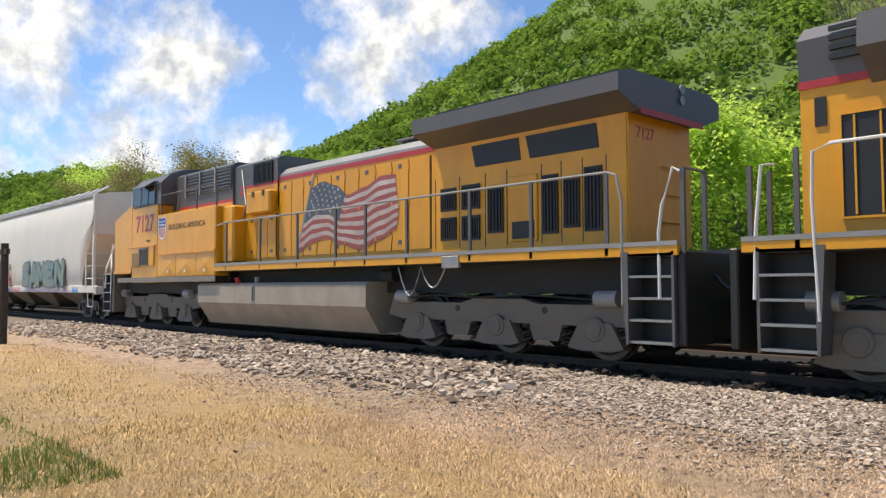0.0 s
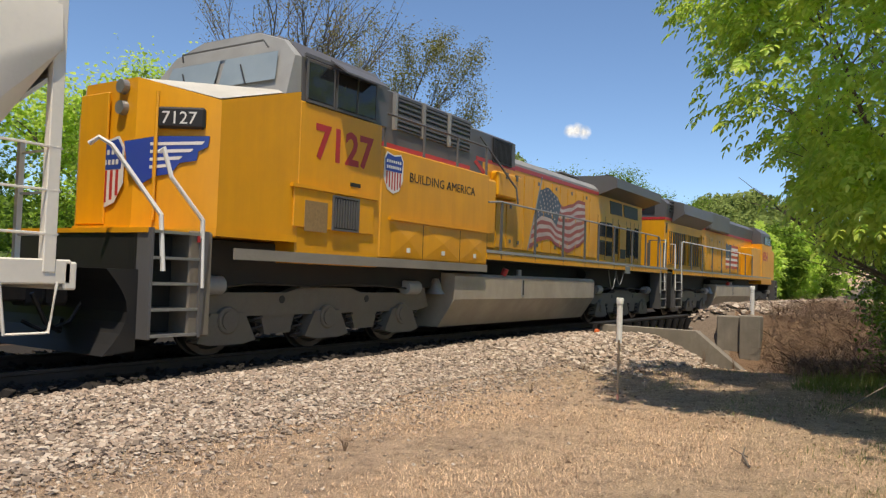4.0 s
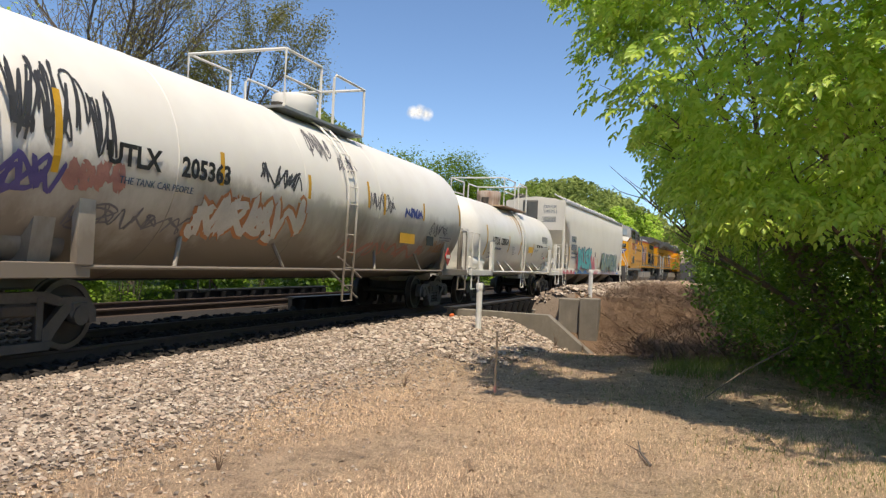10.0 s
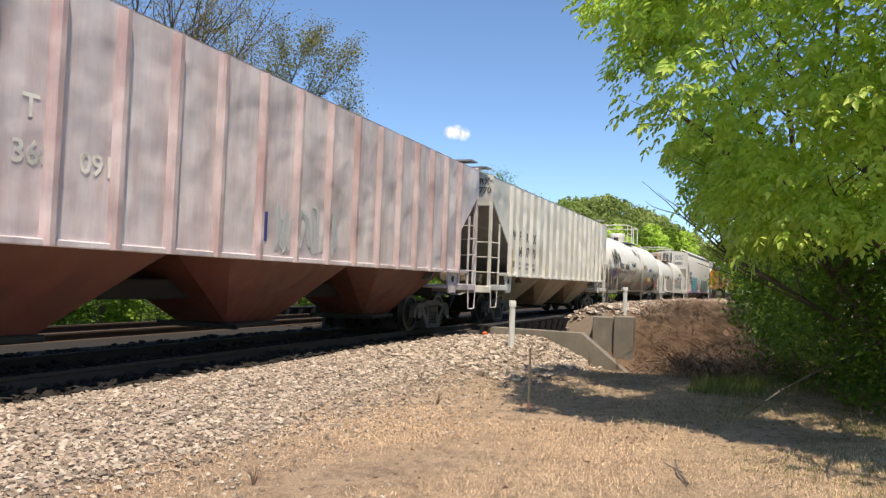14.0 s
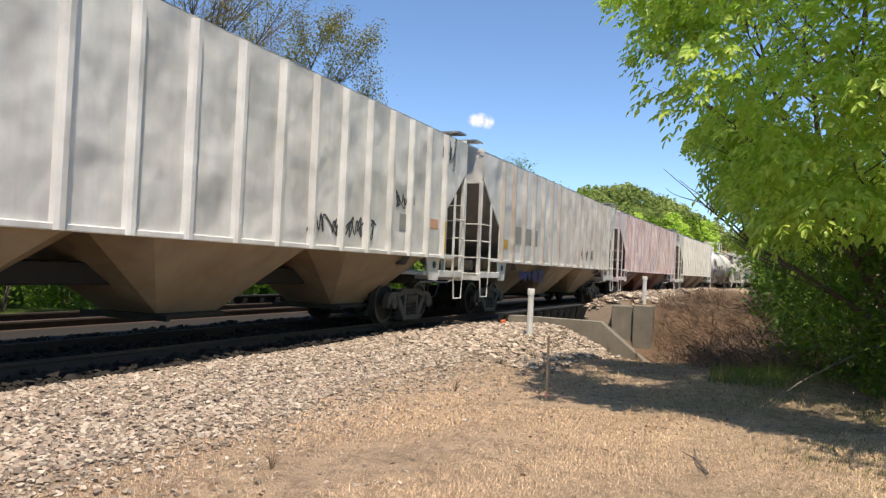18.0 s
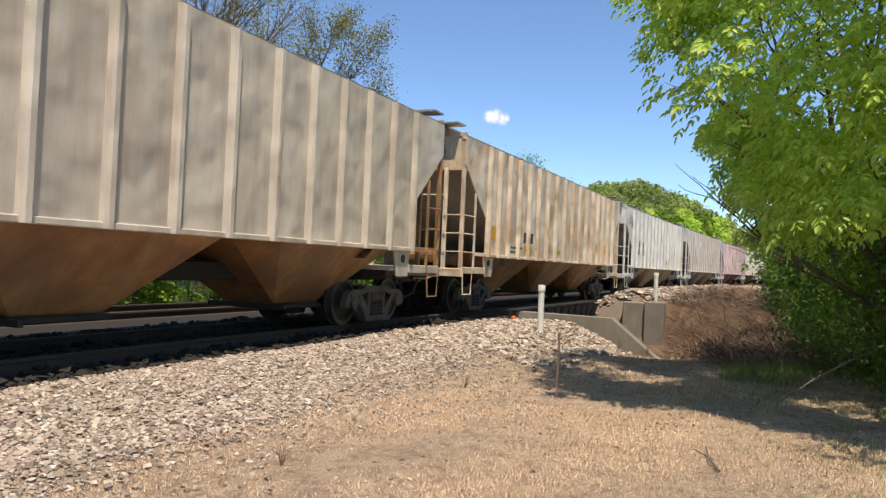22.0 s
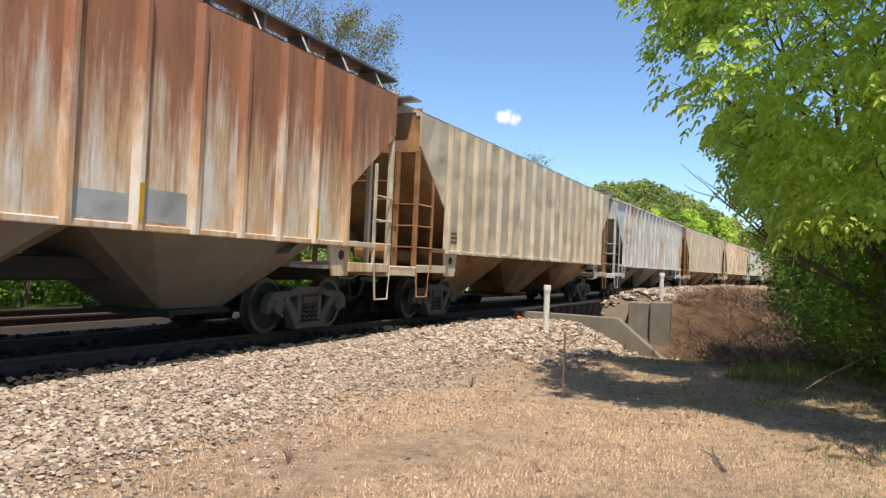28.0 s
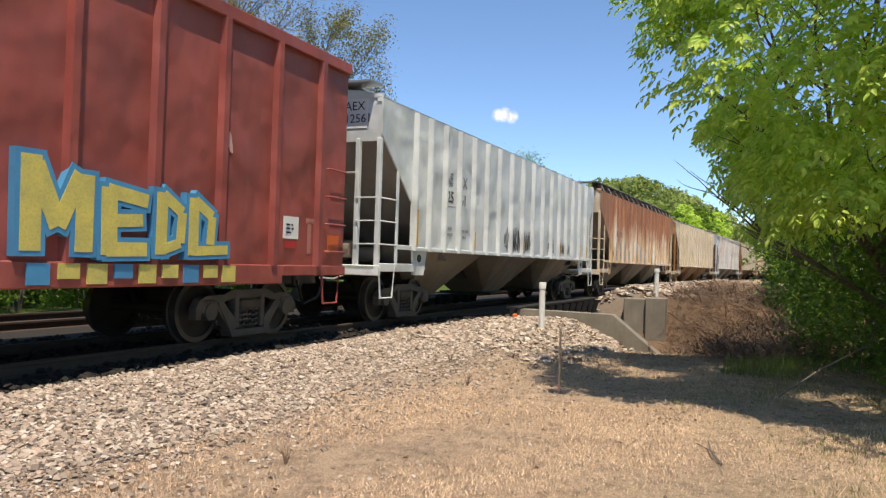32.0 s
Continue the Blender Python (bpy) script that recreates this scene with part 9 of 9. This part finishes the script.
def woods(n, pick, name, seed, size, m):
    """Woods on the hills: uneven domed crowns, each clad in leaf clumps that face outwards."""
    g = np.random.default_rng(seed)
    pts = []
    while len(pts) < n:
        x, y = pick(g)
        z = hill_z(x, y)
        if z > 1.5:
            pts.append((x, y, z + g.uniform(0.5, 4)))
    pts = np.array(pts)
    k = 84
    rad = np.repeat(size * g.uniform(0.32, 0.62, n), k)
    u = g.normal(0, 1, (n * k, 3))
    u[:, 2] = np.abs(u[:, 2]) * 1.1 - 0.25
    u /= np.linalg.norm(u, axis=1)[:, None]
    p = np.repeat(pts, k, 0) + u * (rad * g.uniform(0.72, 1.12, n * k))[:, None]
    nz = u + g.normal(0, 0.38, u.shape)
    nz /= np.linalg.norm(nz, axis=1)[:, None]
    a = np.cross(nz, g.normal(0, 1, u.shape))
    a /= np.linalg.norm(a, axis=1)[:, None]
    b, s = np.cross(nz, a), (rad * g.uniform(0.11, 0.21, n * k))[:, None]
    v = np.stack([p - a * s, p - b * s * 0.8 + nz * s * 0.2, p + a * s, p + b * s * 0.8 + nz * s * 0.2], 1)
    me = raw_mesh(name, v.reshape(-1, 3), (np.arange(n * k) * 4)[:, None] + np.arange(4)[None], m)
    return tagged(new(name, me), "dense spring-green woods on a steep hillside", "woods", kind="stuff")


woods(3300, lambda g: (-139 + g.uniform(-230, 230), 215 + g.uniform(-140, 110)), "hill_woods", 1, 10.0, WOODS)
woods(1000, lambda g: (268 + g.normal(0, 42), 105 + g.normal(0, 62)), "hill_woods", 2, 7.0, WOODSOLIVE)
woods(800, lambda g: (-430 + g.normal(0, 110), 140 + g.normal(0, 90)), "hill_woods", 3, 9.5, WOODS)

# ---- the far left: road crossing and a post ----
tagged(new("road", Shape().box(-39, -33.5, -60, 6.6, 0.02, 0.12).box(-39, -33.5, 9.9, 10.9, 0.02, 0.14).mesh("road", ASPHALT)), "narrow asphalt road running up to the rails", "road", kind="structure")
post = thing("wooden_post", "dark weathered wooden post at the roadside", "post", at=(-24.6, 2.75, 0))
part("pole", Shape().tube([(0, 0, -0.3), (0.01, 0, 1.4), (0, 0, 2.75)], 0.11, 10, 0.10), TIEWOOD, post, smooth=60)
part("brace", Shape().box(-0.35, 0.35, -0.05, 0.05, 2.45, 2.6, 0.01), TIEWOOD, post)


# ---- clouds ----
def cloud_bank(name, label, az0, az1, el0, el1, blobs, thresh, r=2600.0, scale=0.0042, bright=1.2, ragged=1.9, soft=0.55):
    """A far sheet of sky that carries fair-weather clouds; clear between them."""
    na, ne = 40, 24
    sph = lambda a, e: Vector((-math.sin(radians(a)) * math.cos(radians(e)), math.cos(radians(a)) * math.cos(radians(e)), math.sin(radians(e)))) * r
    vs = np.array([sph(az0 + (az1 - az0) * i / na, el0 + (el1 - el0) * j / ne) for i in range(na + 1) for j in range(ne + 1)])
    i, j = np.meshgrid(np.arange(na), np.arange(ne), indexing="ij")
    a = (i * (ne + 1) + j).ravel()
    m = bpy.data.materials.new("cloud_vapour")
    m.use_nodes = True
    t = m.node_tree
    t.nodes.remove(t.nodes["Principled BSDF"])
    tc = t.nodes.new("ShaderNodeTexCoord")
    total = None
    for az, el, rad in blobs:
        d = t.nodes.new("ShaderNodeVectorMath")
        d.operation = "DISTANCE"
        d.inputs[1].default_value = sph(az, el)
        t.links.new(tc.outputs["Object"], d.inputs[0])
        v = ramp(t, d.outputs["Value"], math.radians(rad) * r, 0.0)
        if total is None:
            total = v
        else:
            mx = t.nodes.new("ShaderNodeMath")
            mx.operation = "MAXIMUM"
            t.links.new(total, mx.inputs[0])
            t.links.new(v, mx.inputs[1])
            total = mx.outputs[0]
    n1 = noise_node(t, scale, 9, rough=0.6)
    add = t.nodes.new("ShaderNodeMath")
    add.operation = "MULTIPLY_ADD"
    t.links.new(n1, add.inputs[0])
    add.inputs[1].default_value = ragged
    t.links.new(total, add.inputs[2])
    alpha = ramp(t, add.outputs[0], thresh, thresh + soft)
    n2 = noise_node(t, scale * 2.1, 7, rough=0.6)
    col = mixed(t, ramp(t, n2, 0.38, 0.62), (0.50, 0.55, 0.63), (1.0, 1.0, 1.0))
    em = t.nodes.new("ShaderNodeEmission")
    t.links.new(col, em.inputs[0])
    em.inputs[1].default_value = bright
    tp = t.nodes.new("ShaderNodeBsdfTransparent")
    mx = t.nodes.new("ShaderNodeMixShader")
    t.links.new(alpha, mx.inputs[0])
    t.links.new(tp.outputs[0], mx.inputs[1])
    t.links.new(em.outputs[0], mx.inputs[2])
    t.links.new(mx.outputs[0], t.nodes["Material Output"].inputs["Surface"])
    me = raw_mesh(name, vs, np.stack([a, a + ne + 1, a + ne + 2, a + 1], 1), m)
    ob = tagged(new(name, me), label, "cloud", kind="structure")
    ob.visible_shadow = False
    return ob


cloud_bank("backdrop", "billowing white clouds over the hills", 15, 110, 1, 40, [(77, 15, 10), (67, 16, 9), (52, 18, 9.5), (47, 20, 7), (70, 9, 9), (82, 9, 10), (61, 9, 6), (90, 14, 12), (12, 24, 6), (100, 22, 12)], 1.26, scale=0.0055, bright=0.98)
small_cloud = cloud_bank("small_cloud", "one small white cloud in a clear sky", -76, -64, 8, 15, [(-70.35, 11.1, 0.9), (-69.85, 11.25, 1.0), (-69.4, 11.22, 0.85)], 0.78, scale=0.016, bright=1.1, ragged=0.9, soft=0.45)


# ---- what moves ----
V1, V2, V3, V4 = 8.4418, -0.0164, 0.8592, -0.4902


def travelled(t):
    u = t / 32.0
    return 32.0 * (V1 * u + V2 * u ** 2 + V3 * u ** 3 + V4 * u ** 4)


def motions():
    for car, x0 in CARS:
        walk(car, [(t, line_pose(x0 + travelled(t))) for t in range(33)])
    beats = [2 * k / 30.0 for k in range(481)]
    for w, r in WHEELS:
        at = w.location.copy()
        walk(w, [(t, Matrix.Translation(at) @ Matrix.Rotation(travelled(t) / r % (2 * math.pi), 4, "Y")) for t in beats])
    walk(small_cloud, [(0, pose(0, 0, 0, 0, 0, 1.9)), (19, pose(0, 0, 0, 0, 0, 0.0)), (32, pose(0, 0, 0, 0, 0, -1.0))])


motions()
